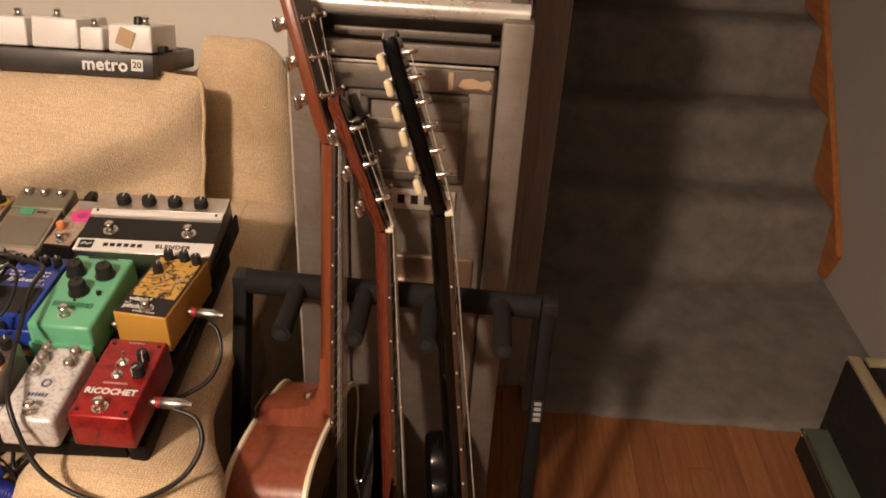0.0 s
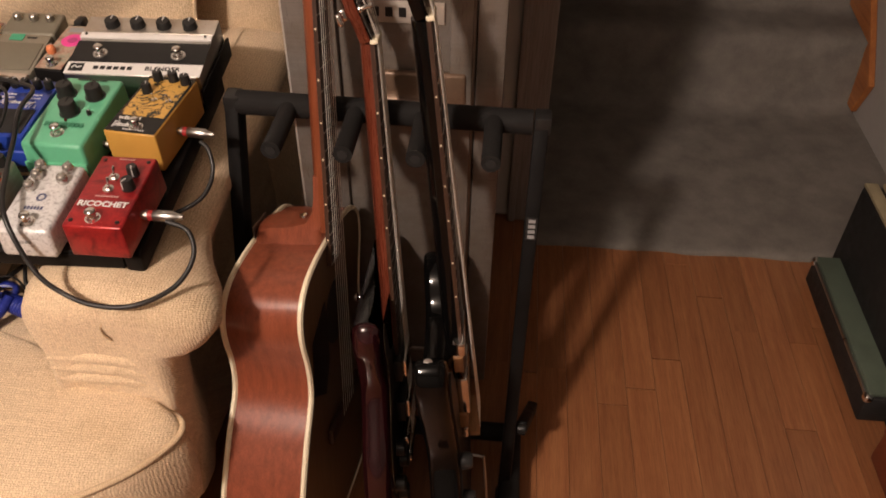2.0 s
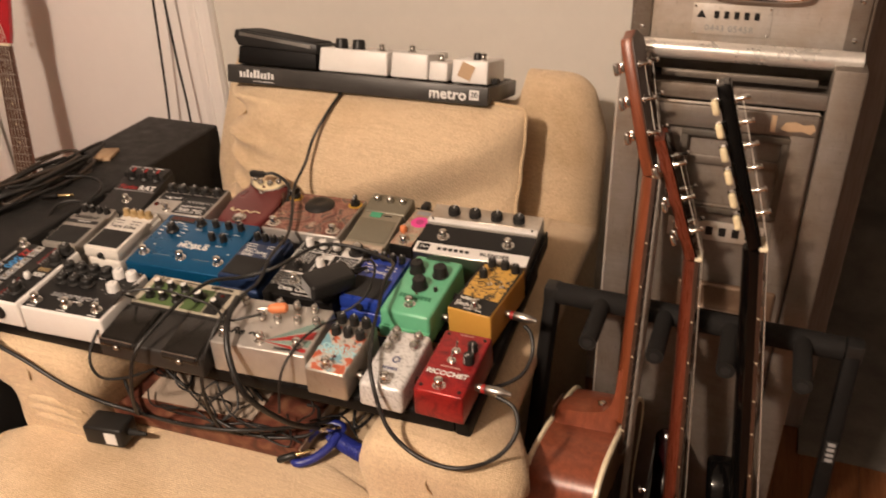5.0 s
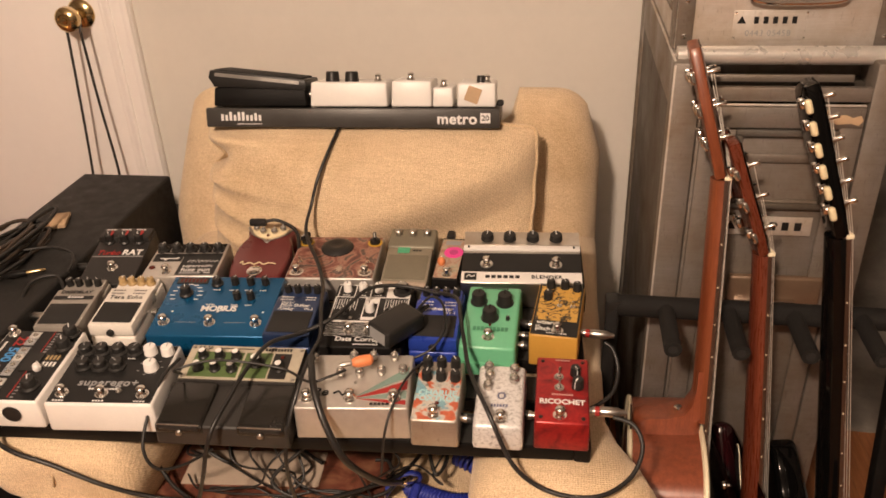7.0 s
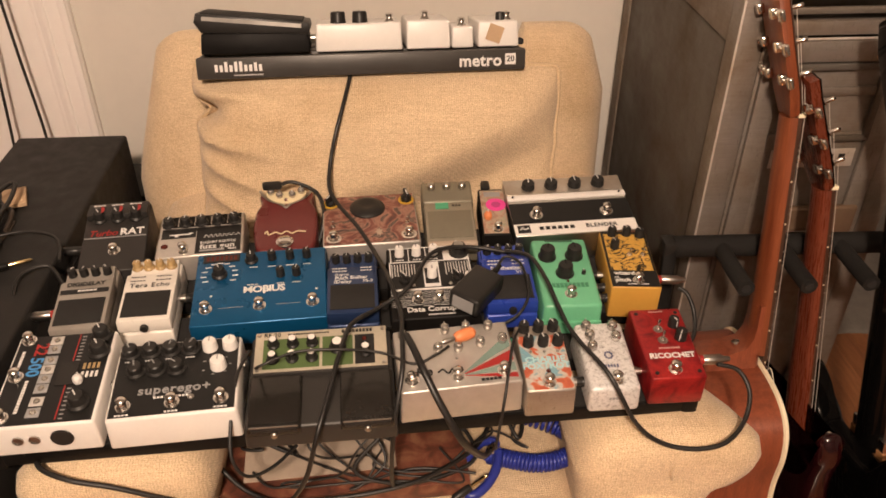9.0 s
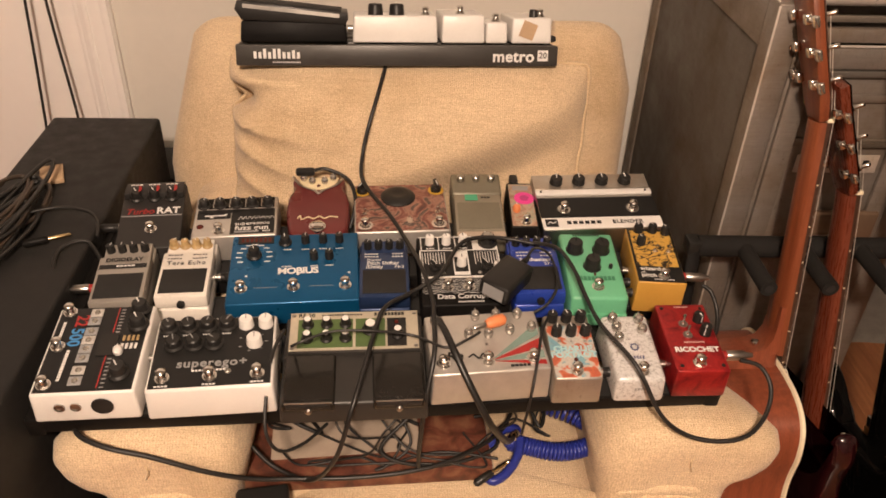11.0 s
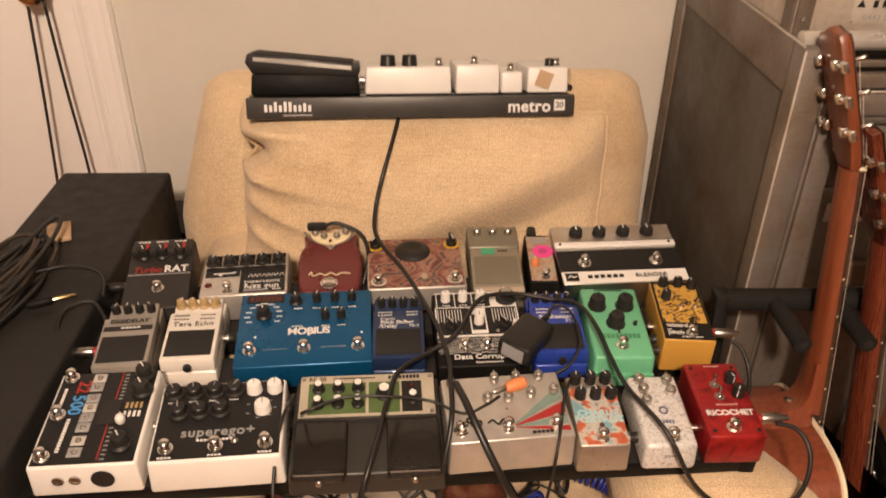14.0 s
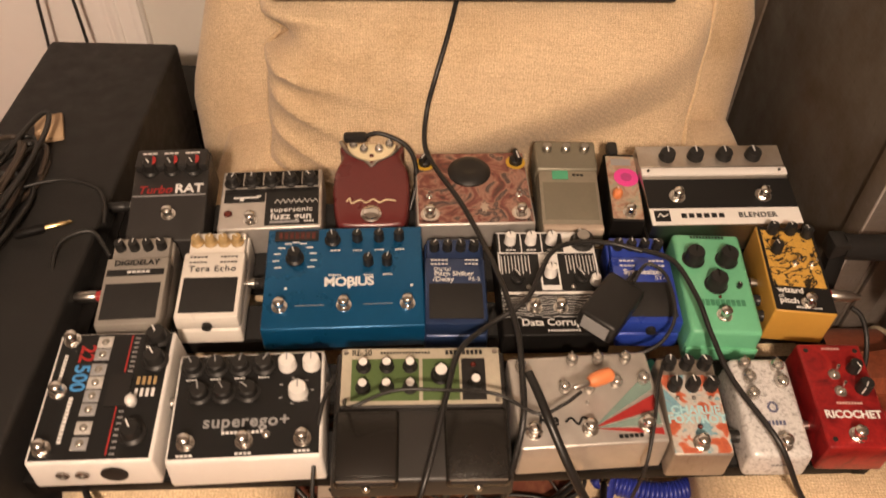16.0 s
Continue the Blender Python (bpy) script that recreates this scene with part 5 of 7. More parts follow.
def maroon():
    red = plain("maroon_paint", (0.125, 0.018, 0.018), 0.3, var=0.12, coat=0.3, bump=0.05)
    p = Pedal("maroon shield-shaped pedal with a cream knob panel and large round switch", -0.894, 1.014, 3, 0.095, 0.135, 0.036, 0.052, red, build=False)
    half = [(0.0, -0.066), (0.028, -0.065), (0.041, -0.058), (0.047, -0.02), (0.046, 0.02), (0.037, 0.045), (0.041, 0.062), (0.030, 0.066), (0.0, 0.068)]
    ol = [(q[0], q[1]) for q in outline_of(half, 4)]
    bm = prism(B(), ol, 0.001, 0.044, 0.006, 3)
    for v in bm.verts:
        if v.co.z > 0.03:
            v.co.z += 0.10 * v.co.y
    part("enclosure", bm, red, p.e, angle=45)
    p.hf, p.hb = 0.0375, 0.051
    cr = prism(B(), [(0.031 * math.cos(a), 0.004 - 0.026 * math.sin(a)) for a in (math.pi * k / 14 for k in range(15))], 0, 0.004, 0.001)
    part("knob_panel", cr, CREAM, p.e, "cream half-round knob panel", p.top(0, 0.42, 0.0005))
    gr = tube(B(), [(-0.040, 0.014, 0), (-0.028, -0.006, 0), (-0.008, -0.018, 0), (0.0, -0.026, 0), (0.008, -0.018, 0), (0.028, -0.006, 0), (0.040, 0.014, 0)], 0.0026, 8, 5, flat=0.6)
    part("trim_groove", gr, STEEL, p.e, "dull metal trim", p.top(0, 0.40, 0.001))
    for u, v in ((-0.24, 0.42), (-0.10, 0.36), (0.10, 0.36), (0.24, 0.42)):
        p.knob(u, v, 0.0056, 0.009, GLASSTOP, "dome", lift=0.0045)
    sc = tube(B(), [(-0.030, 0, 0), (-0.026, 0.005, 0), (-0.024, -0.003, 0), (-0.014, 0.002, 0), (-0.006, -0.002, 0), (0.002, 0.003, 0), (0.010, -0.002, 0), (0.018, 0.002, 0), (0.03, 0.0, 0)], 0.0011, 6, 5)
    part("script_mark", sc, CREAM, p.e, "flowing cream script flourish", p.top(0, -0.22, 0.001))
    part("round_switch", lathe(B(), [(0.0125, 0), (0.0125, 0.003), (0.0105, 0.004), (0.0095, 0.0035), (0.009, 0.006), (0.006, 0.0072), (0.0001, 0.0075)], 28), CHROME, p.e, "large round chrome switch", p.top(0, -0.37, 0.0))
    pl = B()
    box(pl, (0.030, 0.012, 0.012), (-0.020, 0.058, 0.068), 0.004, 2)
    part("power_plug", pl, BLKPLAST, p.e)
    p.lamp(0.0, 0.30, lift=0.004)


def swirl():
    art = artwork("swirl_print", [(0.25, (0.02, 0.018, 0.018)), (0.42, (0.20, 0.065, 0.05)), (0.52, (0.36, 0.20, 0.15)), (0.62, (0.05, 0.035, 0.035)), (0.8, (0.32, 0.24, 0.2))], 24, 2.5)
    p = Pedal("fuzz pedal printed with pink and black swirls round a dome", -0.768, 1.013, 3.2, 0.145, 0.130, 0.043, 0.041, HAMMER, 0.003)
    p.plate(-0.475, -0.47, 0.475, 0.47, art, label="swirling pink and black print", thick=0.0008)
    part("dome", lathe(B(), [(0.027, 0), (0.027, 0.002), (0.023, 0.006), (0.014, 0.0085), (0.008, 0.0065), (0.0001, 0.006)], 32), BLKPLAST, p.e, "black rubber dome", p.top(-0.02, 0.20, 0.0007))
    for u in (-0.40, 0.40):
        p.disc(u, 0.33, 0.0125, plain("yellow_print", (0.62, 0.38, 0.04), 0.5), 0.0007, name="dial_ring", label="yellow printed dial ring")
        p.knob(u, 0.33, 0.0085, 0.017, BLKPLAST, "pointer", 150 if u < 0 else 190, lift=0.0014)
        p.disc(u * 0.95, -0.36, 0.0115, plain("pale_ring", (0.52, 0.45, 0.38), 0.5), 0.0007, name="switch_ring")
        p.stomp(u * 0.95, -0.36, 0.0008)
        p.toggle(u * 0.95, -0.14, 0, 0.0007)
        p.marks(u * 0.95, -0.45, 4, 0.004, 0.0018, 0.001, BLACKPRINT)
    part("pale_motif", prism(B(), [(0.006 * math.cos(a) * (1 if k % 2 else 0.55), 0.010 * math.sin(a) * (1 if k % 2 else 0.6)) for k, a in enumerate(2 * math.pi * j / 14 for j in range(14))], 0, 0.0004), PAPER, p.e, m=p.top(0.08, -0.28, 0.0008))


def olive():
    grey = plain("olive_grey_metal", (0.215, 0.195, 0.145), 0.45, 0.3, 0.12)
    pale = plain("worn_grey_metal", (0.33, 0.30, 0.235), 0.42, 0.4, 0.15)
    p = Pedal("olive-grey compact pedal with a treadle and green tape", -0.648, 1.019, 0.8, 0.078, 0.136, 0.026, 0.046, grey, 0.004)
    part("knob_hood", wedge(B(), 0.080, 0.048, 0.049, 0.056, 0.004, 3, 0.02, pose(0, 0.045, 0), 0.02), grey, p.e)
    for x in (-0.024, 0, 0.024):
        part("knob", lathe(B(), [(0.0062, 0), (0.006, 0.007), (0.0045, 0.0085), (0.0001, 0.009)], 18), STEEL, p.e, m=pose(x, 0.052, 0.0545, 7))
    t = part("treadle", wedge(B(), 0.076, 0.090, 0.034, 0.048, 0.003, 2, 0.02, pose(0, -0.023, 0), 0.024), pale, p.e, "worn flat treadle")
    part("pad", box(B(), (0.066, 0.056, 0.0012), bevel=0.0004, m=pose(0, -0.026, 0.0412, 8.8)), grey, t)
    part("front_bar", box(B(), (0.074, 0.010, 0.012), (0, -0.066, 0.032), 0.003), PAPER, p.e, "pale front edge")
    part("tape", box(B(), (0.020, 0.013, 0.0008), m=pose(-0.010, 0.013, 0.0475, 8.8)), GREENTAPE, p.e, "strip of green tape")
    part("small_print", bars(B(), 3, 0.004, 0.003, 0.001, pose(0.012, 0.013, 0.0474, 8.8)), BLACKPRINT, p.e)


def mini():
    art = artwork("mini_print", [(0.3, (0.30, 0.14, 0.10)), (0.5, (0.45, 0.33, 0.24)), (0.7, (0.28, 0.32, 0.24))], 45, 2.0)
    p = Pedal("narrow mini pedal with a round pink sticker and orange knob", -0.580, 1.015, -1.5, 0.042, 0.116, 0.045, 0.049, BLKMETAL, 0.003)
    p.plate(-0.44, -0.47, 0.44, 0.44, art, thick=0.0008)
    p.disc(0.10, 0.12, 0.0155, PINK, 0.0008, 0.0005, "sticker", "round bright pink sticker")
    p.disc(0.10, 0.12, 0.007, plain("magenta_core", (0.50, 0.05, 0.22), 0.5), 0.0014, 0.0003, "sticker_centre")
    p.knob(-0.25, -0.16, 0.0062, 0.012, ORANGE, "dome", lift=0.0008)
    p.stomp(0.05, -0.39, 0.0008)
    p.plate(-0.30, 0.30, 0.30, 0.40, GREYPRINT, 0.0008, 0.0003)
    part("power_plug", box(B(), (0.014, 0.022, 0.014), (-0.008, 0.066, 0.046), 0.004, 2), BLKPLAST, p.e)


def blender():
    sil = brushed("bright_chassis", (0.70, 0.67, 0.62), 0.25, 0.85)
    p = Pedal("wide silver and black wedge fuzz pedal with white front strip", -0.466, 1.014, 2.8, 0.190, 0.124, 0.046, 0.063, STEEL, 0.002, 0.03)
    p.plate(-0.485, 0.22, 0.485, 0.485, sil, label="mirror-bright knob panel")
    p.plate(-0.485, 0.10, 0.485, 0.19, WHITE, thick=0.0035, bevel=0.0008, label="white raised ridge")
    p.plate(-0.485, -0.29, 0.485, 0.06, BLACKPRINT, label="matt black field")
    p.plate(-0.485, -0.485, 0.485, -0.295, WHITE, label="white front strip")
    for u in (-0.29, -0.10, 0.095, 0.29):
        p.knob(u, 0.345, 0.0105, 0.0105, BLKPLAST, "plain", 15 * u, lift=0.0008)
    for u in (-0.285, 0.28):
        p.disc(u, -0.15, 0.0100, STEEL, 0.0008)
        p.stomp(u, -0.15, 0.0014)
        p.lamp(u * 1.55, 0.145, BLKPLAST, 0.0035, 0.0014)
    p.marks(-0.150, -0.385, 6, 0.0066, 0.0066, 0.0026, BLACKPRINT)
    p.words("BLENDER", 0.205, -0.385, 0.0104, BLACKPRINT, bold=0.0003, wide=1.12)
    lg = p.plate(-0.46, -0.45, -0.36, -0.32, BLACKPRINT, 0.0009, 0.0003, name="badge")
    part("badge_sweep", tube(B(), [(-0.006, -0.002, 0.0004), (-0.002, 0.003, 0.0004), (0.001, -0.001, 0.0004), (0.007, 0.002, 0.0004)], 0.0008, 5, 4), WHITEPRINT, lg)
    for s in (-1, 1):
        part("side_cheek", box(B(), (0.004, 0.14, 0.03), (s * 0.0955, 0, 0.016), 0.001), BLKMETAL, p.e)


def compact(label, x, y, yaw, body, pad, cap, n, panel, screw, w=0.070, d=0.124):
    """A treadle-type compact pedal: knob hood behind, hinged plate with rubber pad in front."""
    p = Pedal(label, x, y, yaw, w, d, 0.024, 0.040, body, 0.003)
    hood = part("knob_hood", wedge(B(), w * 0.92, d * 0.26, 0.045, 0.048, 0.003, 2, 0.02, pose(0, d * 0.36, 0), 0.02), body, p.e)
    for i in range(n):
        xx = (i - (n - 1) / 2) * w * 0.86 / n
        a, b = knob_mesh(0.0060, 0.012, cap, "skirt" if cap is not BLKPLAST else "plain", WHITEPRINT)
        k = part("knob", a, None, p.e, m=pose(xx, d * 0.37, 0.0468, 4, 0, -30 + 25 * i))
        part("pointer", b, None, k)
    part("treadle", wedge(B(), w * 0.99, d * 0.73, 0.046, 0.0505, 0.003, 2, 0.015, pose(0, -d * 0.125, 0), 0.026), panel, p.e, angle=40)
    p.slope = math.degrees(math.atan2(0.0045, d * 0.73))
    p.hf = 0.046 + 0.0045 * (-0.5 + 0.49) / 0.73
    p.hb = p.hf + 0.0045 / 0.73
    p.plate(-0.42, -0.43, 0.42, -0.06, pad, 0.0, 0.0014, "black ribbed rubber pad", 0.0004, "pad")
    if screw:
        part("thumb_screw", lathe(B(), [(0.0052, 0), (0.0056, 0.002), (0.005, 0.005), (0.001, 0.0058)], 16, pose(0, -d * 0.488, 0.034, 90)), BLKPLAST, p.e)
    return p


def compacts():
    silver = plain("silver_paint", (0.38, 0.355, 0.32), 0.38, 0.45, 0.1)
    p = compact("silver digital delay pedal with a dark rubber pad", -1.144, 0.853, 5, silver, RUBBER, BLKPLAST, 4, silver, False)
    p.words("DIGIDELAY", 0.0, 0.165, 0.0098, BLACKPRINT, bold=0.0003)
    p.plate(-0.44, 0.03, 0.44, 0.095, BLACKPRINT)
    p.marks(0.05, 0.062, 5, 0.004, 0.003, 0.001, lift=0.0012)
    p.plug(-1, 0.0, 0.02, REDPRINT)
    white = plain("pearl_white_paint", (0.74, 0.70, 0.64), 0.3, var=0.05, coat=0.3)
    p = compact("pearl white echo pedal with amber-capped knobs and black rubber pad", -1.061, 0.863, 3.2, white, RUBBER, AMBER, 4, white, True)
    p.words("Tera Echo", 0.0, 0.035, 0.0115, BLACKPRINT, bold=0.0001, wide=1.1)
    for v in (0.11, 0.17):
        p.marks(-0.24, v, 5, 0.003, 0.0018, 0.001, BLACKPRINT)
        p.marks(0.24, v, 5, 0.003, 0.0018, 0.001, BLACKPRINT)
    p.plug(1, 0.005, 0.022)
    navy = plain("navy_metallic", (0.022, 0.045, 0.12), 0.32, 0.35, 0.12, coat=0.3)
    p = compact("navy blue pitch shifter and delay pedal with rubber pad", -0.791, 0.861, 1.6, navy, RUBBER, BLKPLAST, 4, navy, False)
    p.words("Digital", -0.20, 0.10, 0.0068, wide=1.1)
    p.words("Pitch Shifter", -0.02, 0.045, 0.0090, bold=0.0001)
    p.words("/Delay", -0.19, -0.015, 0.0090, bold=0.0001)
    p.words("PS-3", 0.30, -0.015, 0.0075)
    for v in (0.155, 0.20):
        p.marks(-0.25, v, 5, 0.003, 0.0018, 0.001)
        p.marks(0.27, v, 4, 0.003, 0.0018, 0.001)
    blue = plain("royal_blue_paint", (0.022, 0.055, 0.36), 0.3, 0.1, 0.1, coat=0.4)
    p = compact("royal blue guitar synthesizer pedal with rubber pad", -0.579, 0.868, 0.6, blue, RUBBER, BLKPLAST, 4, blue, True)
    p.words("Synthesizer", 0.0, 0.05, 0.0098, bold=0.0002)
    p.words("SY-1", 0.28, -0.015, 0.0080)
    for v in (0.12, 0.175):
        p.marks(-0.24, v, 4, 0.0035, 0.002, 0.001)
        p.marks(0.24, v, 4, 0.0035, 0.002, 0.001)
    p.plug(1, -0.03, 0.02)


def modulation():
    blue = plain("blue_anodised", (0.004, 0.092, 0.225), 0.3, 0.45, 0.1, coat=0.1)
    p = Pedal("wide blue anodised modulation pedal with three footswitches", -0.915, 0.866, 3.6, 0.178, 0.136, 0.039, 0.050, blue, 0.0025, 0.005)
    p.plate(-0.45, 0.36, -0.17, 0.47, BLKPLAST, label="dark display window", name="display")
    for i in range(7):
        p.plate(-0.425 + i * 0.035, 0.385, -0.402 + i * 0.035, 0.45, LEDOFF, 0.0008, 0.0002, name="display_digit")
    p.knob(-0.08, 0.36, 0.0075, 0.013, BLKPLAST, "skirt", 10)
    p.knob(-0.315, 0.18, 0.0085, 0.015, BLKPLAST, "skirt", 20)
    for u, v in ((0.08, 0.37), (0.22, 0.37), (0.35, 0.37), (0.15, 0.12), (0.27, 0.12)):
        p.knob(u, v, 0.0062, 0.013, BLKPLAST, "plain", -20)
        p.marks(u, v - 0.125, 4, 0.002, 0.0018, 0.0008)
    for k in range(11):
        a = radians(-30 + k * 24)
        p.plate(-0.315 + 0.12 * math.cos(a) - 0.022, 0.18 + 0.17 * math.sin(a) - 0.006, -0.315 + 0.12 * math.cos(a) + 0.022, 0.18 + 0.17 * math.sin(a) + 0.006, WHITEPRINT, 0.0, 0.0005, name="small_print")
    p.marks(-0.06, 0.25, 3, 0.003, 0.002, 0.001)
    p.words("MOBIUS", 0.03, -0.07, 0.0165, bold=0.0005, wide=0.92)
    p.marks(-0.06, 0.0, 6, 0.0016, 0.0022, 0.0008)
    for u in (-0.39, 0.0, 0.39):
        p.disc(u, -0.29, 0.0085, STEEL)
        p.stomp(u, -0.29, 0.0007)
        p.marks(u + 0.03, -0.12, 1, 0.003, 0.003, 0.001)
    p.plate(-0.30, -0.285, -0.12, -0.28, GREYPRINT, thick=0.0004)
    p.plate(0.12, -0.285, 0.30, -0.28, GREYPRINT, thick=0.0004)


def corrupter():
    p = Pedal("black and white modulated synthesizer pedal with white and black knobs", -0.683, 0.869, 2.2, 0.121, 0.149, 0.036, 0.040, BLKMETAL, 0.003)
    p.plate(-0.47, 0.262, 0.47, 0.475, BLACKPRINT)
    for v in (0.262, 0.465):
        p.plate(-0.47, v, 0.47, v + 0.012, WHITEPRINT, 0.0008, 0.0003, name="printed_line")
    for u in (-0.45, -0.24, -0.04, 0.17, 0.45):
        p.plate(u, 0.27, u + 0.010, 0.47, WHITEPRINT, 0.0008, 0.0003, name="printed_line")
    p.plate(-0.47, -0.10, 0.47, 0.262, BLACKPRINT, thick=0.0006)
    p.plate(0.18, 0.275, 0.47, 0.463, WHITE, 0.0008, 0.0003, name="print")
    for u0, v0, u1, v1 in ((-0.085, -0.09, -0.07, 0.26), (0.085, -0.09, 0.10, 0.26), (-0.47, -0.09, -0.455, 0.26), (0.455, -0.09, 0.47, 0.26), (-0.07, 0.17, 0.085, 0.255), (-0.07, -0.09, 0.085, -0.045)):
        p.plate(u0, v0, u1, v1, WHITEPRINT, 0.0006, 0.0003, name="printed_line")
    lines = [(-0.44, -0.18), (0.18, 0.44)]
    wr = random.Random(3)
    for u0, u1 in lines:
        for k in range(9):
            u = u0 + (u1 - u0) * k / 8
            p.plate(u - 0.004, 0.05 + wr.uniform(0, 0.05), u + 0.004, 0.24, WHITEPRINT, 0.0006, 0.0003, name="printed_line")
    wavy = artwork("black_white_wave_print", [(0.44, (0.012, 0.012, 0.012)), (0.50, (0.76, 0.75, 0.73)), (0.72, (0.76, 0.75, 0.73)), (0.78, (0.012, 0.012, 0.012))], 46, 5.0, "wave")
    p.plate(-0.47, -0.335, 0.47, -0.13, wavy, 0.0, 0.0006, "black and white wave print", name="print")
    p.plate(-0.47, -0.125, 0.47, -0.105, WHITE)
    for u in (-0.34, -0.14, 0.06):
        p.knob(u, 0.38, 0.0068, 0.014, WHITE, "plain", 10, BLACKPRINT, lift=0.0008)
        p.marks(u, 0.298, 3, 0.003, 0.0018, 0.001, WHITEPRINT, 0.0009)
    p.knob(0.36, 0.37, 0.0115, 0.014, BLKPLAST, "skirt", 20, lift=0.0008)
    p.disc(0.36, 0.37, 0.0072, STEEL, 0.0149, 0.0006, "knob_cap")
    p.knob(0.01, 0.06, 0.0072, 0.014, WHITE, "plain", 0, BLACKPRINT, lift=0.0008)
    for u in (-0.30, 0.30):
        p.knob(u, 0.02, 0.0075, 0.010, BLKPLAST, "pointer", 30)
        p.lamp(u * 0.7, -0.06, STEEL)
    p.knob(0.42, -0.02, 0.0062, 0.012, WHITE, "plain", 0, BLACKPRINT)
    p.words("Data Corrupter", 0.02, -0.385, 0.0125, bold=0.0002)
    p.marks(0.06, -0.455, 12, 0.002, 0.0022, 0.001)
    for u in (-0.18, 0.06):
        p.stomp(u, -0.25)


def green():
    g = plain("mint_green_paint", (0.14, 0.47, 0.27), 0.33, var=0.08, coat=0.25)
    p = Pedal("mint green delay pedal with three black knobs", -0.500, 0.861, -0.9, 0.080, 0.140, 0.050, 0.056, g, 0.005, 0.03)
    p.marks(0.0, 0.44, 11, 0.0024, 0.0040, 0.0012, BLACKPRINT)
    for u, v in ((-0.26, 0.21), (0.21, 0.21), (-0.02, -0.04)):
        p.disc(u, v, 0.0128, BLKPLAST, 0, 0.0015)
        p.knob(u, v, 0.0112, 0.016, BLKPLAST, "plain", 40 * u, BLKMETAL, lift=0.0012)
    p.knob(0.30, -0.05, 0.003, 0.006, BLKPLAST)
    p.marks(0.02, -0.215, 9, 0.0042, 0.008, 0.0014, plain("dark_green_print", (0.06, 0.26, 0.14), 0.5))
    p.stomp(0.0, -0.33)
    p.lamp(0.0, -0.155, r=0.0015)
    part("lower_step", box(B(), (0.078, 0.004, 0.02), (0, -0.0705, 0.014), 0.001), g, p.e)
    p.plug(1, 0.0, 0.02)
    p.plug(1, -0.022, 0.02)


def wizard():
    gold = plain("mustard_paint", (0.58, 0.315, 0.06), 0.4, var=0.08)
    art = artwork("gold_black_print", [(0.42, (0.62, 0.36, 0.075)), (0.48, (0.62, 0.36, 0.075)), (0.50, (0.02, 0.015, 0.01)), (0.55, (0.02, 0.015, 0.01)), (0.57, (0.62, 0.36, 0.075))], 44, 1.6)
    p = Pedal("mustard yellow pitch pedal with a black and gold printed top", -0.406, 0.881, -5, 0.067, 0.128, 0.056, 0.052, gold, 0.0025, 0.0)
    p.plate(-0.48, -0.49, 0.48, 0.49, BLACKPRINT, thick=0.0006)
    p.plate(-0.43, -0.22, 0.43, 0.44, art, 0.0006, 0.0003, "gold creature-like blotches on black", name="print")
    for u, v in ((-0.24, 0.43), (0.07, 0.44), (0.34, 0.41), (-0.25, 0.19)):
        p.knob(u, v, 0.0068, 0.013, BLKPLAST, "plain", 20, lift=0.0009)
    for u in (0.02, 0.30):
        p.toggle(u, 0.05, 10, 0.0009)
    p.words("wizard", -0.18, -0.27, 0.0105, bold=0.0003, lift=0.0008)
    p.words("of", -0.36, -0.34, 0.0075, lift=0.0008)
    p.words("pitch", -0.24, -0.385, 0.0105, bold=0.0003, lift=0.0008)
    p.marks(0.05, -0.455, 10, 0.002, 0.002, 0.0008)
    p.stomp(0.06, -0.40, 0.0006)
    p.plug(1, -0.012, 0.026, REDPRINT, 0.036)
    p.plug(-1, 0.0, 0.022)


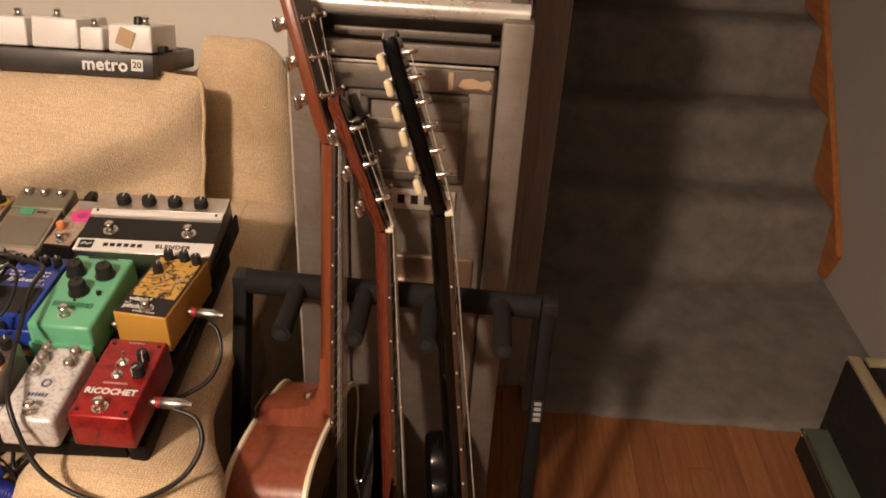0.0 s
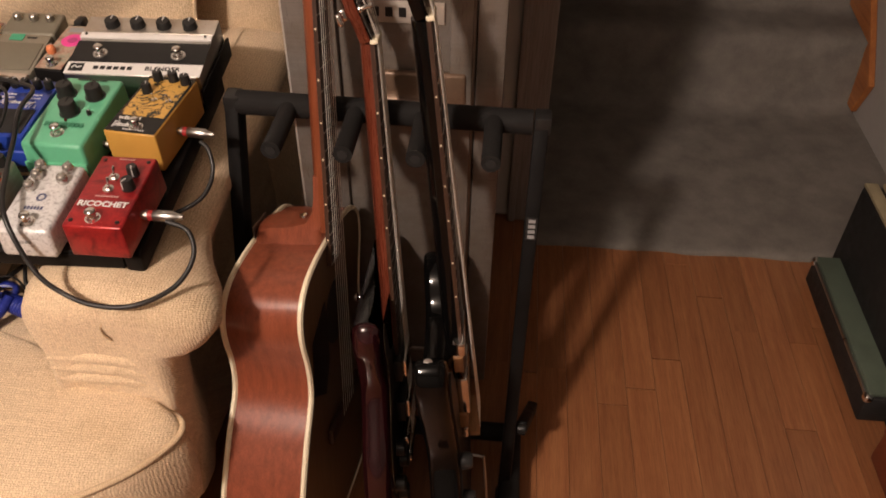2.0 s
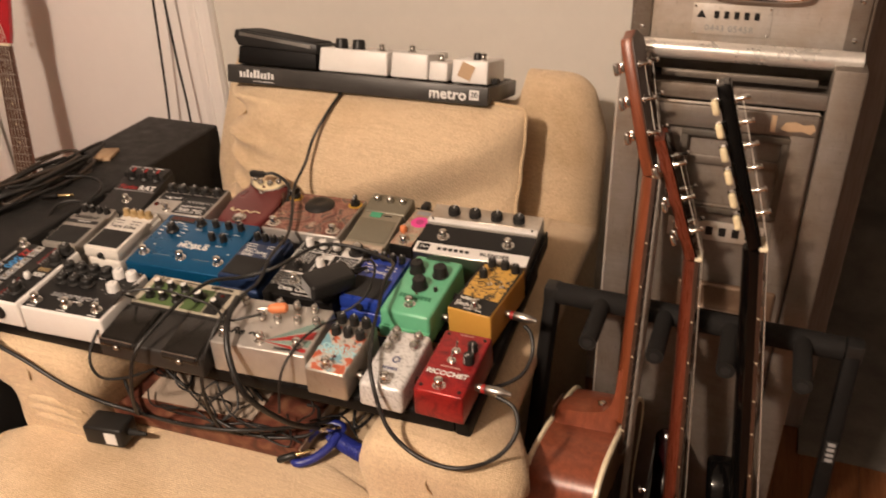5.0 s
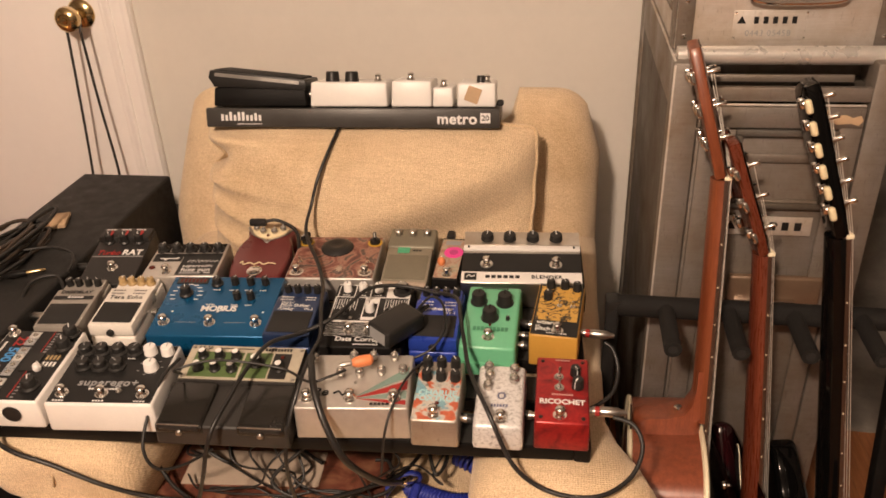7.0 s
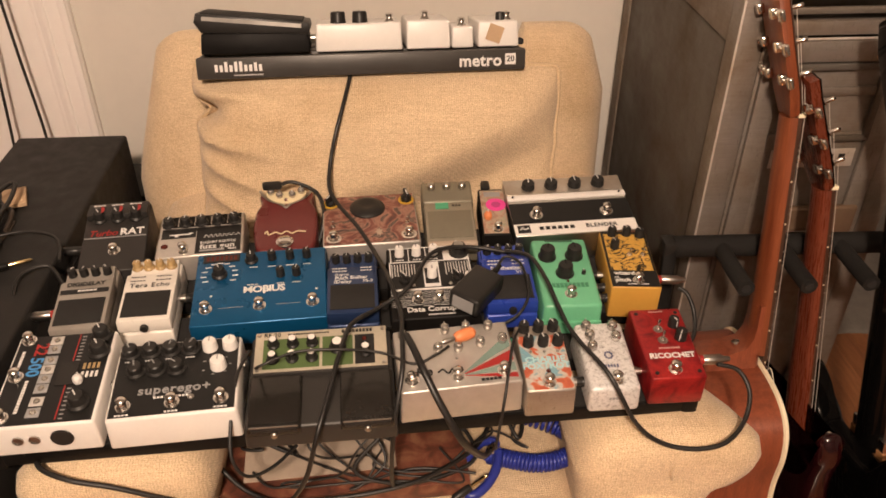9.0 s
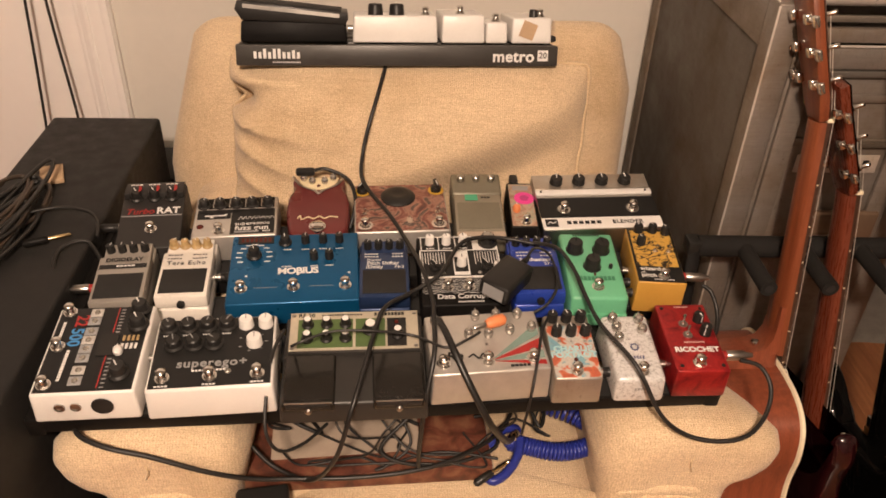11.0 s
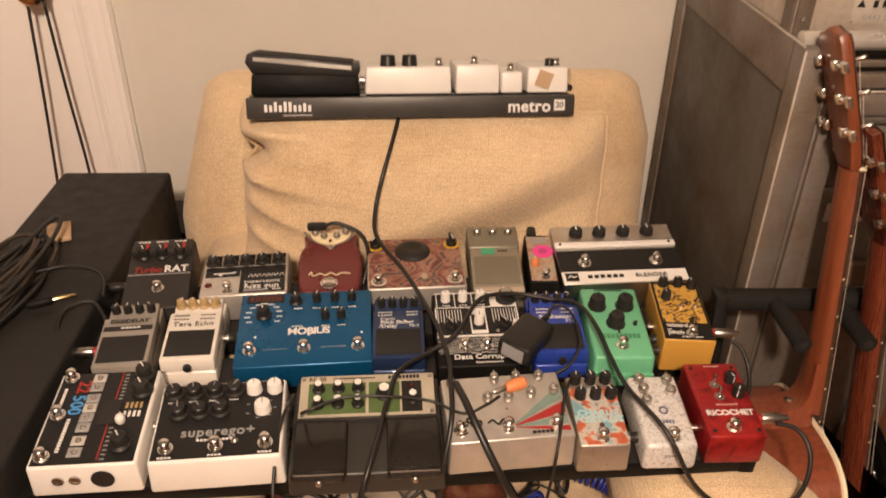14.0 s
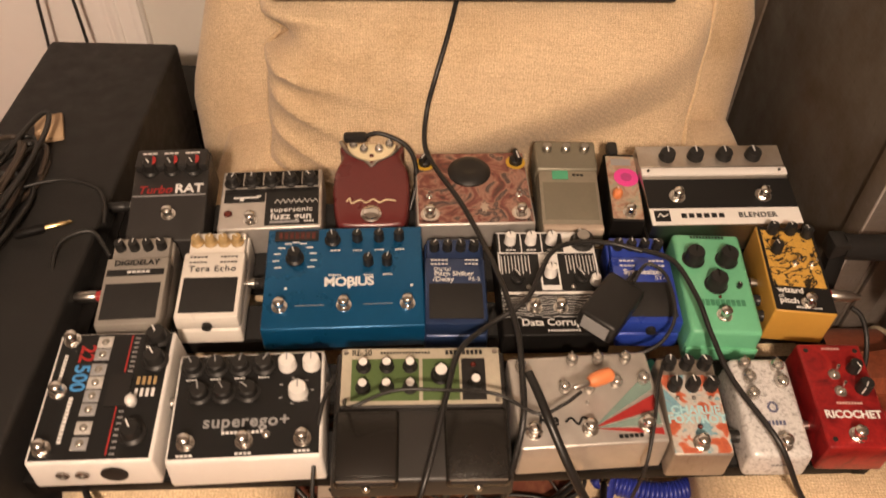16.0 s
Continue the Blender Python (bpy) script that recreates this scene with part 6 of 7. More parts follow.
def looper():
    p = Pedal("large white looper pedal with black face, sliders and three footswitches", -1.137, 0.709, 3.0, 0.121, 0.149, 0.046, 0.049, WHITE, 0.004, 0.03)
    p.plate(-0.455, -0.465, 0.455, 0.465, BLACKPRINT, thick=0.0007, label="black face plate", bevel=0.0)
    for v in (0.42, 0.02, -0.39):
        p.disc(-0.37, v, 0.0085, STEEL, 0.0006)
        p.stomp(-0.37, v, 0.0012)
    p.words("22", -0.225, 0.31, 0.021, REDPRINT, 0.0009, -90, 0.0004)
    p.words("500", -0.235, 0.12, 0.021, BLUEPRINT, 0.0009, -90, 0.0004)
    p.marks(-0.255, -0.19, 12, 0.0032, 0.004, 0.001, lift=0.0009, turn=-90)
    p.marks(-0.385, 0.19, 9, 0.0028, 0.0035, 0.001, lift=0.0009, turn=-90)
    for k, v in enumerate((0.40, 0.30, 0.18, 0.08, -0.02, -0.12, -0.25, -0.36)):
        p.plate(-0.155, v - 0.045, -0.03, v + 0.045, GREYPRINT if k % 3 else plain("pale_button", (0.5, 0.48, 0.45), 0.5), 0.0006, 0.0012, name="button", bevel=0.0003)
        p.lamp(-0.09, v, GLASSTOP, 0.0016, 0.003)
    for v0, v1 in ((0.16, 0.46), (-0.44, -0.10)):
        p.plate(0.118, v0, 0.130, v1, REDPRINT, 0.0006, 0.0005, name="slider_slot")
        for k in range(8):
            v = v0 + (v1 - v0) * k / 8
            p.plate(0.15, v, 0.19, v + 0.012, GREYPRINT, 0.0006, 0.0003, name="scale_mark")
    p.plate(0.02, -0.10, 0.20, 0.14, BLKPLAST, 0.0006, 0.0012, name="display")
    for u, v in ((0.34, 0.42), (0.36, 0.24), (0.30, -0.30)):
        p.knob(u, v, 0.0105, 0.015, BLKPLAST, "skirt", 30, lift=0.0006)
    for i in range(4):
        for j in range(2):
            p.plate(0.24 + i * 0.045, 0.06 - j * 0.09, 0.265 + i * 0.045, 0.12 - j * 0.09, AMBER if j == 0 else WHITEPRINT, 0.0006, 0.0006, name="print_block")
    for i in range(3):
        p.lamp(0.27, 0.42 - i * 0.07, STEEL, 0.0006, 0.0018)
    p.knob(0.24, -0.075, 0.0058, 0.011, WHITE, "dome", lift=0.0006)
    for x in (-0.028, -0.010):
        part("socket", lathe(B(), [(0.0062, 0), (0.0062, 0.0018), (0.0045, 0.002), (0.0042, 0.0008), (0.0001, 0.0006)], 18, pose(x, -0.0742, 0.026, 90)), STEEL, p.e)
    part("mic_socket", lathe(B(), [(0.0125, 0), (0.0125, 0.0015), (0.0105, 0.002), (0.0001, 0.0018)], 22, pose(0.020, -0.0742, 0.026, 90)), BLKPLAST, p.e, "black round socket")


def sustainer():
    p = Pedal("large white sustain pedal with black face, black and white knobs", -0.994, 0.699, 4.1, 0.150, 0.120, 0.048, 0.052, WHITE, 0.004, 0.03)
    p.plate(-0.465, -0.455, 0.465, 0.455, BLACKPRINT, thick=0.0007, label="black face plate")
    for i in range(4):
        p.knob(-0.385 + i * 0.157, 0.35, 0.0098, 0.012, BLKPLAST, "skirt", 30 - i * 20, GREYPRINT, lift=0.0006)
        p.marks(-0.385 + i * 0.157, 0.235, 4, 0.002, 0.0016, 0.0008, lift=0.0008)
    for i in range(3):
        p.knob(-0.32 + i * 0.157, 0.10, 0.0098, 0.012, BLKPLAST, "skirt", 10 + i * 20, GREYPRINT, lift=0.0006)
    for u, v, r in ((0.24, 0.34, 0.0082), (0.40, 0.34, 0.0082), (0.32, 0.08, 0.0088)):
        p.knob(u, v, r + 0.0012, 0.0125, WHITE, "plain", 0, GREYPRINT, lift=0.0006)
    for k in range(7):
        a = radians(150 - k * 50)
        p.plate(0.30 + 0.11 * math.cos(a) - 0.012, 0.10 + 0.12 * math.sin(a) - 0.006, 0.30 + 0.11 * math.cos(a) + 0.012, 0.10 + 0.12 * math.sin(a) + 0.006, GREYPRINT, 0.0006, 0.0003, name="small_print")
    p.words("superego+", 0.0, -0.16, 0.0175, GREYPRINT, 0.0009, bold=0.0004, wide=1.1)
    p.marks(-0.02, -0.255, 10, 0.003, 0.0028, 0.001, lift=0.0009)
    p.disc(0.06, -0.20, 0.012, plain("green_print", (0.03, 0.12, 0.05), 0.5), 0.0006, 0.0001, "print_oval")
    for u in (-0.365, -0.005, 0.36):
        p.disc(u, -0.33, 0.0085, STEEL, 0.0006)
        p.stomp(u, -0.33, 0.0012)
        p.marks(u, -0.435, 4, 0.003, 0.0022, 0.001, lift=0.0009)
    p.lamp(0.13, -0.28, STEEL, 0.0006, 0.003)
    p.plug(-1, 0.02, 0.024)
    for s in (-1, 1):
        part("side_button", cyl(B(), 0.004, 0.003, seg=12, m=pose(s * 0.0725, 0.03, 0.028, 0, 90)), STEEL, p.e)


def tape_echo():
    # dark grey body, lowered further to carry part of a shadow
    dark = plain("dark_grey_shadowed_paint", (0.026, 0.024, 0.022), 0.45, var=0.15)
    p = Pedal("twin-treadle black echo pedal with a cream and green knob panel", -0.825, 0.698, 2.0, 0.176, 0.140, 0.034, 0.044, dark, 0.004)
    hood = wedge(B(), 0.164, 0.068, 0.046, 0.052, 0.003, 2, 0.01, pose(0, 0.036, 0), 0.02)
    part("knob_hood", hood, dark, p.e)
    t = pose(0, 0.036, 0.0492, 5)

    def on(name, bm, mat, dx, dy, dz=0.0, label=""):
        return part(name, bm, mat, p.e, label, t @ pose(dx, dy, dz))

    on("panel", box(B(), (0.160, 0.062, 0.0010)), plain("cream_panel", (0.52, 0.47, 0.37), 0.45, 0.2), 0, 0, 0.0005, "cream panel")
    grn = plain("moss_green_panel", (0.085, 0.14, 0.045), 0.5)
    on("panel_field", box(B(), (0.068, 0.046, 0.0008)), grn, -0.036, -0.004, 0.0011, "moss green field")
    on("panel_field", box(B(), (0.037, 0.046, 0.0008)), grn, 0.0200, -0.004, 0.0011, "moss green field")
    on("panel_field", box(B(), (0.024, 0.046, 0.0008)), BLKPLAST, 0.0530, -0.004, 0.0011)
    for i in range(3):
        for j in range(2):
            a, b = knob_mesh(0.0062, 0.012, BLKPLAST, "skirt", WHITEPRINT)
            k = on("knob", a, None, -0.058 + i * 0.0235, 0.010 - j * 0.023, 0.0013)
            part("pointer", b, None, k)
            on("knob_cap", cyl(B(), 0.0042, 0.0006, seg=18), WHITE, -0.058 + i * 0.0235, 0.010 - j * 0.023, 0.0134)
    for dx, dy, r in ((0.020, 0.000, 0.0085), (0.054, -0.010, 0.0062)):
        a, b = knob_mesh(r, 0.013, BLKPLAST, "skirt", WHITEPRINT)
        k = on("knob", a, None, dx, dy, 0.0013)
        part("pointer", b, None, k)
        on("knob_cap", cyl(B(), r * 0.7, 0.0006, seg=18), WHITE, dx, dy, 0.0144)
    on("indicator", lathe(B(), [(0.003, 0), (0.003, 0.001), (0.002, 0.0025), (0.0001, 0.003)], 12), LEDOFF, 0.053, 0.012, 0.0014)
    on("lettering", face_text("RE-20", 0.0085, BLACKPRINT, 0.00015, 0.0002), None, -0.060, 0.0262, 0.0011)
    on("small_print", bars(B(), 16, 0.0024, 0.0022, 0.0008, I4, 0.0003), BLACKPRINT, -0.016, 0.0262, 0.0011)
    on("small_print", bars(B(), 9, 0.0032, 0.0052, 0.0011, I4, 0.0003), BLACKPRINT, 0.044, 0.0262, 0.0011)
    for dx in (-0.076, 0.076):
        for dy in (-0.027, 0.027):
            on("screw", lathe(B(), [(0.003, 0), (0.0025, 0.001), (0.0001, 0.0014)], 10), STEEL, dx, dy, 0.001)
    for s in (-1, 1):
        tr = part("treadle", wedge(B(), 0.063, 0.073, 0.036, 0.047, 0.004, 3, 0.02, pose(s * 0.0530, -0.035, 0), 0.022), TREADLE, p.e, "glossy black treadle with worn pale edge")
        part("pad", box(B(), (0.056, 0.061, 0.0016), bevel=0.0006, m=pose(s * 0.0530, -0.035, 0.0419, 8.5)), TREADLE, tr)
        part("worn_edge", box(B(), (0.055, 0.0016, 0.0016), (s * 0.0530, -0.0700, 0.0370), 0.0004), STEEL, tr, "worn pale front edge")
        part("front_lip", box(B(), (0.052, 0.003, 0.006), (s * 0.0530, -0.0705, 0.0325), 0.001), BLKPLAST, tr)
        part("thumb_screw", lathe(B(), [(0.004, 0), (0.0042, 0.002), (0.003, 0.004), (0.0005, 0.0045)], 14, pose(s * 0.0530, -0.0712, 0.026, 90)), STEEL, p.e)
    for y, n in ((0.000, 4), (-0.010, 3), (-0.052, 4)):
        part("small_print", bars(B(), n, 0.003, 0.004, 0.001, pose(0, y, board_tilt_top(y))), WHITEPRINT, p.e)


def board_tilt_top(y):
    return 0.030 + 0.012 * (y + 0.07) / 0.14 + 0.0012


def retro_echo():
    p = Pedal("silver echo pedal with red and teal printed rays and clear-topped knobs", -0.663, 0.709, 5.0, 0.147, 0.103, 0.053, 0.055, HAMMER, 0.003)
    for k, (mat, a0, a1) in enumerate(((plain("sage_print", (0.20, 0.30, 0.26), 0.5), 30, 41), (REDPRINT, 14, 26), (plain("sage_print_low", (0.22, 0.31, 0.27), 0.5), 0, 11), (REDPRINT, -9, -3))):
        L = 0.068
        bm = prism(B(), [(0, 0), (L, min(L * math.tan(radians(a0)), 0.062)), (L, min(L * math.tan(radians(a1)), 0.062))], 0, 0.0005)
        part("printed_ray", bm, mat, p.e, m=p.top(0.0, -0.32, 0.0))
    for u, v in ((-0.41, 0.36), (-0.05, 0.40), (0.13, 0.40), (0.32, 0.39), (0.22, 0.13), (0.41, 0.15), (-0.14, 0.10), (0.03, 0.09)):
        p.knob(u, v, 0.0062, 0.013, GLASSTOP, "dome", 0, STEEL)
    for u in (-0.39, -0.02, 0.36):
        p.disc(u, -0.32, 0.0085, STEEL)
        p.stomp(u, -0.32, 0.0006)
    p.words("Re", -0.29, -0.22, 0.019, BLACKPRINT, bold=0.0005, shear=0.2)
    part("script_tail", tube(B(), [(-0.006, 0, 0), (0.0, 0.004, 0), (0.006, -0.003, 0), (0.012, 0.004, 0), (0.020, -0.002, 0)], 0.0012, 6, 5), BLACKPRINT, p.e, m=p.top(-0.13, -0.24, 0.0007))
    p.marks(0.24, -0.42, 5, 0.004, 0.004, 0.001, BLACKPRINT)
    for u, v in ((0.0, -0.05), (-0.15, 0.2)):
        p.lamp(u, v, STEEL, 0, 0.0015)


def foxtrot():
    art = artwork("orange_blue_print", [(0.36, (0.45, 0.10, 0.05)), (0.42, (0.52, 0.13, 0.06)), (0.46, (0.50, 0.47, 0.42)), (0.54, (0.48, 0.45, 0.41)), (0.58, (0.16, 0.34, 0.42)), (0.7, (0.22, 0.40, 0.46))], 48, 0.8)
    p = Pedal("small silver pedal with orange and blue print and six black knobs", -0.555, 0.707, 1.2, 0.061, 0.108, 0.045, 0.052, STEELBOX, 0.004, 0.03)
    p.plate(-0.46, -0.47, 0.46, 0.30, art, thick=0.0005, label="orange and blue blotched print", name="print")
    for i in range(3):
        for j in range(2):
            p.knob(-0.30 + i * 0.30 + 0.03 * j, 0.40 - j * 0.22, 0.0072, 0.013, BLKPLAST, "plain", 20 * i - 10, lift=0.0004)
    for i in range(3):
        p.lamp(-0.25 + i * 0.27, 0.06, STEEL, 0.0004, 0.0018)
    pale = plain("pale_blue_print", (0.36, 0.62, 0.66), 0.5, var=0.05)
    p.words("CHARLIE", 0.0, -0.06, 0.0125, pale, 0.0007, 0, 0.0004)
    p.words("FOXTROT", 0.0, -0.15, 0.0125, pale, 0.0007, 0, 0.0004)
    p.stomp(-0.02, -0.38, 0.0004)
    p.lamp(0.02, -0.22, LEDOFF, 0.0004)
    p.plug(1, -0.02, 0.02)


def silver_drive():
    pale = artwork("white_hammered_paint", [(0.30, (0.38, 0.37, 0.36)), (0.40, (0.56, 0.55, 0.54)), (0.50, (0.70, 0.69, 0.68))], 220, 0.6, rough=0.32, metal=0.15)
    p = Pedal("small silver-white hammered pedal with five clear knobs", -0.476, 0.711, 0.5, 0.064, 0.114, 0.040, 0.046, pale, 0.006, 0.05)
    for u, v in ((-0.27, 0.39), (-0.24, 0.25), (-0.25, 0.09), (0.25, 0.37), (0.26, 0.21)):
        p.knob(u, v, 0.0066, 0.012, GLASSTOP, "dome", 0, STEEL)
    sig = plain("blue_grey_print", (0.10, 0.11, 0.20), 0.5)
    for k in range(7):
        a = k * 0.9
        part("sigil_stroke", box(B(), (0.0016, 0.008, 0.0004), m=pose(0, 0, 0.0002, 0, 0, a * 57)), sig, p.e, m=p.top(0.03 + 0.06 * math.cos(a), -0.02 + 0.04 * math.sin(a), 0.0))
    p.marks(0.0, -0.17, 6, 0.0025, 0.005, 0.0012, sig, 0.0002)
    part("front_mark", bars(B(), 4, 0.003, 0.004, 0.001, pose(0.0, -0.0555, 0.024) @ FRONT), GREYPRINT, p.e)
    p.stomp(0.05, -0.36)
    p.plug(-1, -0.02, 0.018)


def pitch_bender():
    red = artwork("red_metallic_print", [(0.3, (0.15, 0.008, 0.010)), (0.45, (0.28, 0.014, 0.016)), (0.7, (0.40, 0.024, 0.022))], 30, 1.5, rough=0.28, metal=0.25)
    p = Pedal("metallic red pitch pedal with pale lettering and two toggles", -0.398, 0.723, 0.3, 0.068, 0.121, 0.046, 0.049, red, 0.003, 0.02)
    p.screws(0.12)
    p.knob(0.24, 0.23, 0.0070, 0.013, BLKPLAST, "plain", 200)
    p.knob(0.28, 0.04, 0.0078, 0.014, BLKPLAST, "plain", 150)
    for u, v in ((-0.07, 0.18), (-0.06, 0.02)):
        p.disc(u, v, 0.0062, STEEL)
        p.toggle(u, v, 160, 0.0006)
    p.marks(0.0, 0.43, 6, 0.0024, 0.0022, 0.0008, plain("pale_pink_print", (0.62, 0.36, 0.33), 0.5))
    p.marks(0.0, -0.095, 9, 0.0022, 0.0026, 0.0008, plain("pale_pink_print_small", (0.62, 0.36, 0.33), 0.5))
    p.words("RICOCHET", 0.0, -0.20, 0.0115, bold=0.0004, wide=1.0)
    p.stomp(-0.04, -0.38)
    p.marks(0.04, -0.43, 4, 0.003, 0.002, 0.001, REDPRINT)
    p.plug(1, -0.012, 0.024, REDPRINT, 0.036)
    p.plug(-1, -0.02, 0.018)


for build in (rat, fuzz, maroon, swirl, olive, mini, blender, compacts, modulation, corrupter, green, wizard, looper, sustainer, tape_echo, retro_echo, foxtrot, silver_drive, pitch_bender):
    build()


# ---- small board on top of the chair back ----
SMALL = pose(-0.769, 1.182, 0.868, -14, 0.6, 3)


# black rails: their gloss is put into a lighter grey base
SHEENGREY = plain("black_alloy_grey_sheen", (0.052, 0.048, 0.044), 0.42, 0.2, var=0.15, scale=80)


def small_board():
    e = thing("small_pedalboard", "narrow black pedalboard with white lettering balanced on the chair back", "pedalboard", SMALL)
    for y in (0.006, 0.075, 0.145, 0.195):
        part("rail", box(B(), (0.512 if y < 0.01 else 0.49, 0.012 if y < 0.01 else 0.04, 0.033 if y < 0.01 else 0.012), (0, y, 0.0 if y < 0.01 else 0.010), 0.003), SHEENGREY, e)
    for s in (-1, 1):
        part("side_frame", box(B(), (0.012, 0.20, 0.030), (s * 0.250, 0.105, 0.0), 0.003), SHEENGREY, e)
        part("foot", box(B(), (0.03, 0.02, 0.010), (s * 0.225, 0.120, -0.0195), 0.004), RUBBER, e)
    part("lettering", face_text("metro", 0.026, WHITEPRINT, 0.0002, 0.0007, wide=1.05), None, e, m=pose(0.183, -0.0004, -0.001) @ FRONT)
    b = part("number_box", box(B(), (0.017, 0.0008, 0.017), (0.231, -0.0004, 0.001), 0), WHITEPRINT, e)
    part("number_digits", face_text("20", 0.013, BLACKPRINT, 0.0002, 0.0002), None, b, m=pose(0.231, -0.0010, 0.001) @ FRONT)
    for i, h in enumerate((0.011, 0.010, 0.015, 0.010, 0.015, 0.015, 0.010, 0.010, 0.013, 0.010)):
        part("letter_bar", bars(B(), 1, 0.0046, h, 0, pose(-0.226 + i * 0.0074, -0.0001, (h - 0.010) / 2) @ FRONT), WHITEPRINT, e)
    part("maker_mark", bars(B(), 14, 0.0020, 0.0020, 0.0012, pose(-0.178, -0.0001, -0.0105) @ FRONT), WHITEPRINT, e)
    z = 0.0168

    def back_box(label, xa, xb, h, tops, d=0.11):
        w = xb - xa
        p = Pedal(label, 0, 0, 0, w, d, h, h, WHITE, 0.0035, 0.03, SMALL @ pose((xa + xb) / 2 + 0.768, 0.018 + d / 2, z))
        for kind, u in tops:
            if kind == "knob":
                p.knob(u, -0.30, 0.0125, 0.017, BLKPLAST, "plain", mark=BLKMETAL)
            elif kind == "switch":
                p.stomp(u, -0.30)
            elif kind == "small":
                p.knob(u, -0.30, 0.008, 0.012, BLKPLAST, "plain", mark=BLKMETAL)
            else:
                p.toggle(u, -0.30)
        return p

    back_box("white pedal seen from behind, with two dark knobs", -0.842, -0.706, 0.043, (("knob", -0.23), ("knob", 0.02), ("switch", 0.36)), 0.10)
    back_box("white pedal seen from behind, with a footswitch", -0.700, -0.630, 0.045, (("switch", -0.05),), 0.12)
    back_box("tiny white pedal seen from behind", -0.628, -0.593, 0.034, (("switch", 0.0),), 0.09)
    p = back_box("white pedal seen from behind, patched with tan tape", -0.586, -0.520, 0.041, (("small", 0.10), ("switch", 0.25)), 0.12)
    part("tape", box(B(), (0.024, 0.0008, 0.026), m=pose(-0.006, -0.0608, 0.022, 0, 20)), TAN, p.e, "square of tan tape")
    part("rubber_foot", box(B(), (0.012, 0.02, 0.01), (0.04, -0.03, 0.006), 0.003), RUBBER, p.e)
    w = thing("expression_pedal", "black rocker expression pedal lying along the small board", "expression pedal", SMALL @ pose(-0.167, 0.070, z))
    part("base", wedge(B(), 0.168, 0.085, 0.033, 0.033, 0.004, 2, 0.03), BLKMETAL, w)
    tr = prism(B(), [(-0.090, 0.050), (-0.080, 0.034), (0.082, 0.028), (0.086, 0.036), (0.084, 0.046), (-0.086, 0.063)], -0.045, 0.045, 0.003, 2, pose(0, 0, 0, 90))
    t = part("rocker", tr, BLKPLAST, w, "black rocker plate")
    part("rocker_edge", box(B(), (0.150, 0.0015, 0.006), m=pose(-0.002, -0.0455, 0.0485, 0, 5.6)), STEEL, t, "dull metal edge strip")
    part("rocker_tread", box(B(), (0.155, 0.078, 0.003), bevel=0.001, m=pose(-0.002, 0, 0.0555, 0, 5.7)), RUBBER, t)
    part("side_knob", lathe(B(), [(0.006, 0), (0.006, 0.008), (0.001, 0.009)], 14, pose(0.085, -0.02, 0.020, 0, 90)), STEEL, w)


small_board()


# ---- cables and loose things ----
def cable(label, pts, r=0.0032, material=None, n=10, flat=1.0, name="cable"):
    return tagged(part(name, tube(B(), pts, r, 8, n, False, flat), material or CABLE, angle=60), label, "cable", "loose cables")


cable("thick black cable hanging over the cushion and across the effects board", [(-0.797, 1.26, 0.842)] + [tuple(PILLOW @ Vector((u * PW, -pillow_front(u, v) - off, v * PH))) for u, v, off in ((-0.14, 0.97, 0.0035), (-0.15, 0.86, 0.005), (-0.18, 0.66, 0.010), (-0.22, 0.40, 0.017), (-0.25, 0.14, 0.022))] + [(-0.829, 1.056, 0.722), (-0.815, 1.020, 0.714), (-0.785, 0.965, 0.708), (-0.762, 0.911, 0.702),
      (-0.742, 0.833, 0.712), (-0.728, 0.776, 0.703), (-0.727, 0.726, 0.706), (-0.728, 0.674, 0.698), (-0.738, 0.640, 0.655), (-0.744, 0.632, 0.598), (-0.745, 0.650, 0.52), (-0.735, 0.70, 0.46)], 0.0031, flat=0.75)
cable("black cable looping over the pedals and down to the seat", [(-0.579, 0.890, 0.706), (-0.616, 0.900, 0.708), (-0.657, 0.894, 0.714), (-0.687, 0.873, 0.716), (-0.716, 0.813, 0.710), (-0.757, 0.784, 0.700), (-0.788, 0.743, 0.710),
      (-0.801, 0.693, 0.707), (-0.811, 0.650, 0.694), (-0.825, 0.606, 0.667), (-0.844, 0.600, 0.600), (-0.875, 0.625, 0.53), (-0.91, 0.662, 0.492), (-0.95, 0.685, 0.50), (-0.985, 0.72, 0.53), (-0.99, 0.78, 0.56)], 0.0029)
cable("black patch lead swinging round the front corner of the effects board", [(-0.579, 0.890, 0.708), (-0.550, 0.867, 0.714), (-0.538, 0.812, 0.719), (-0.528, 0.770, 0.706), (-0.516, 0.724, 0.696), (-0.487, 0.657, 0.690), (-0.457, 0.627, 0.640), (-0.425, 0.618, 0.613),
      (-0.385, 0.612, 0.605), (-0.345, 0.618, 0.606), (-0.312, 0.646, 0.611), (-0.298, 0.675, 0.630), (-0.308, 0.696, 0.648), (-0.334, 0.703, 0.654)], 0.0029)
cable("short black lead curling from the mustard pedal", [(-0.340, 0.848, 0.664), (-0.328, 0.840, 0.657), (-0.321, 0.822, 0.637), (-0.328, 0.795, 0.620), (-0.352, 0.772, 0.612), (-0.378, 0.760, 0.612), (-0.40, 0.775, 0.618)], 0.0029)
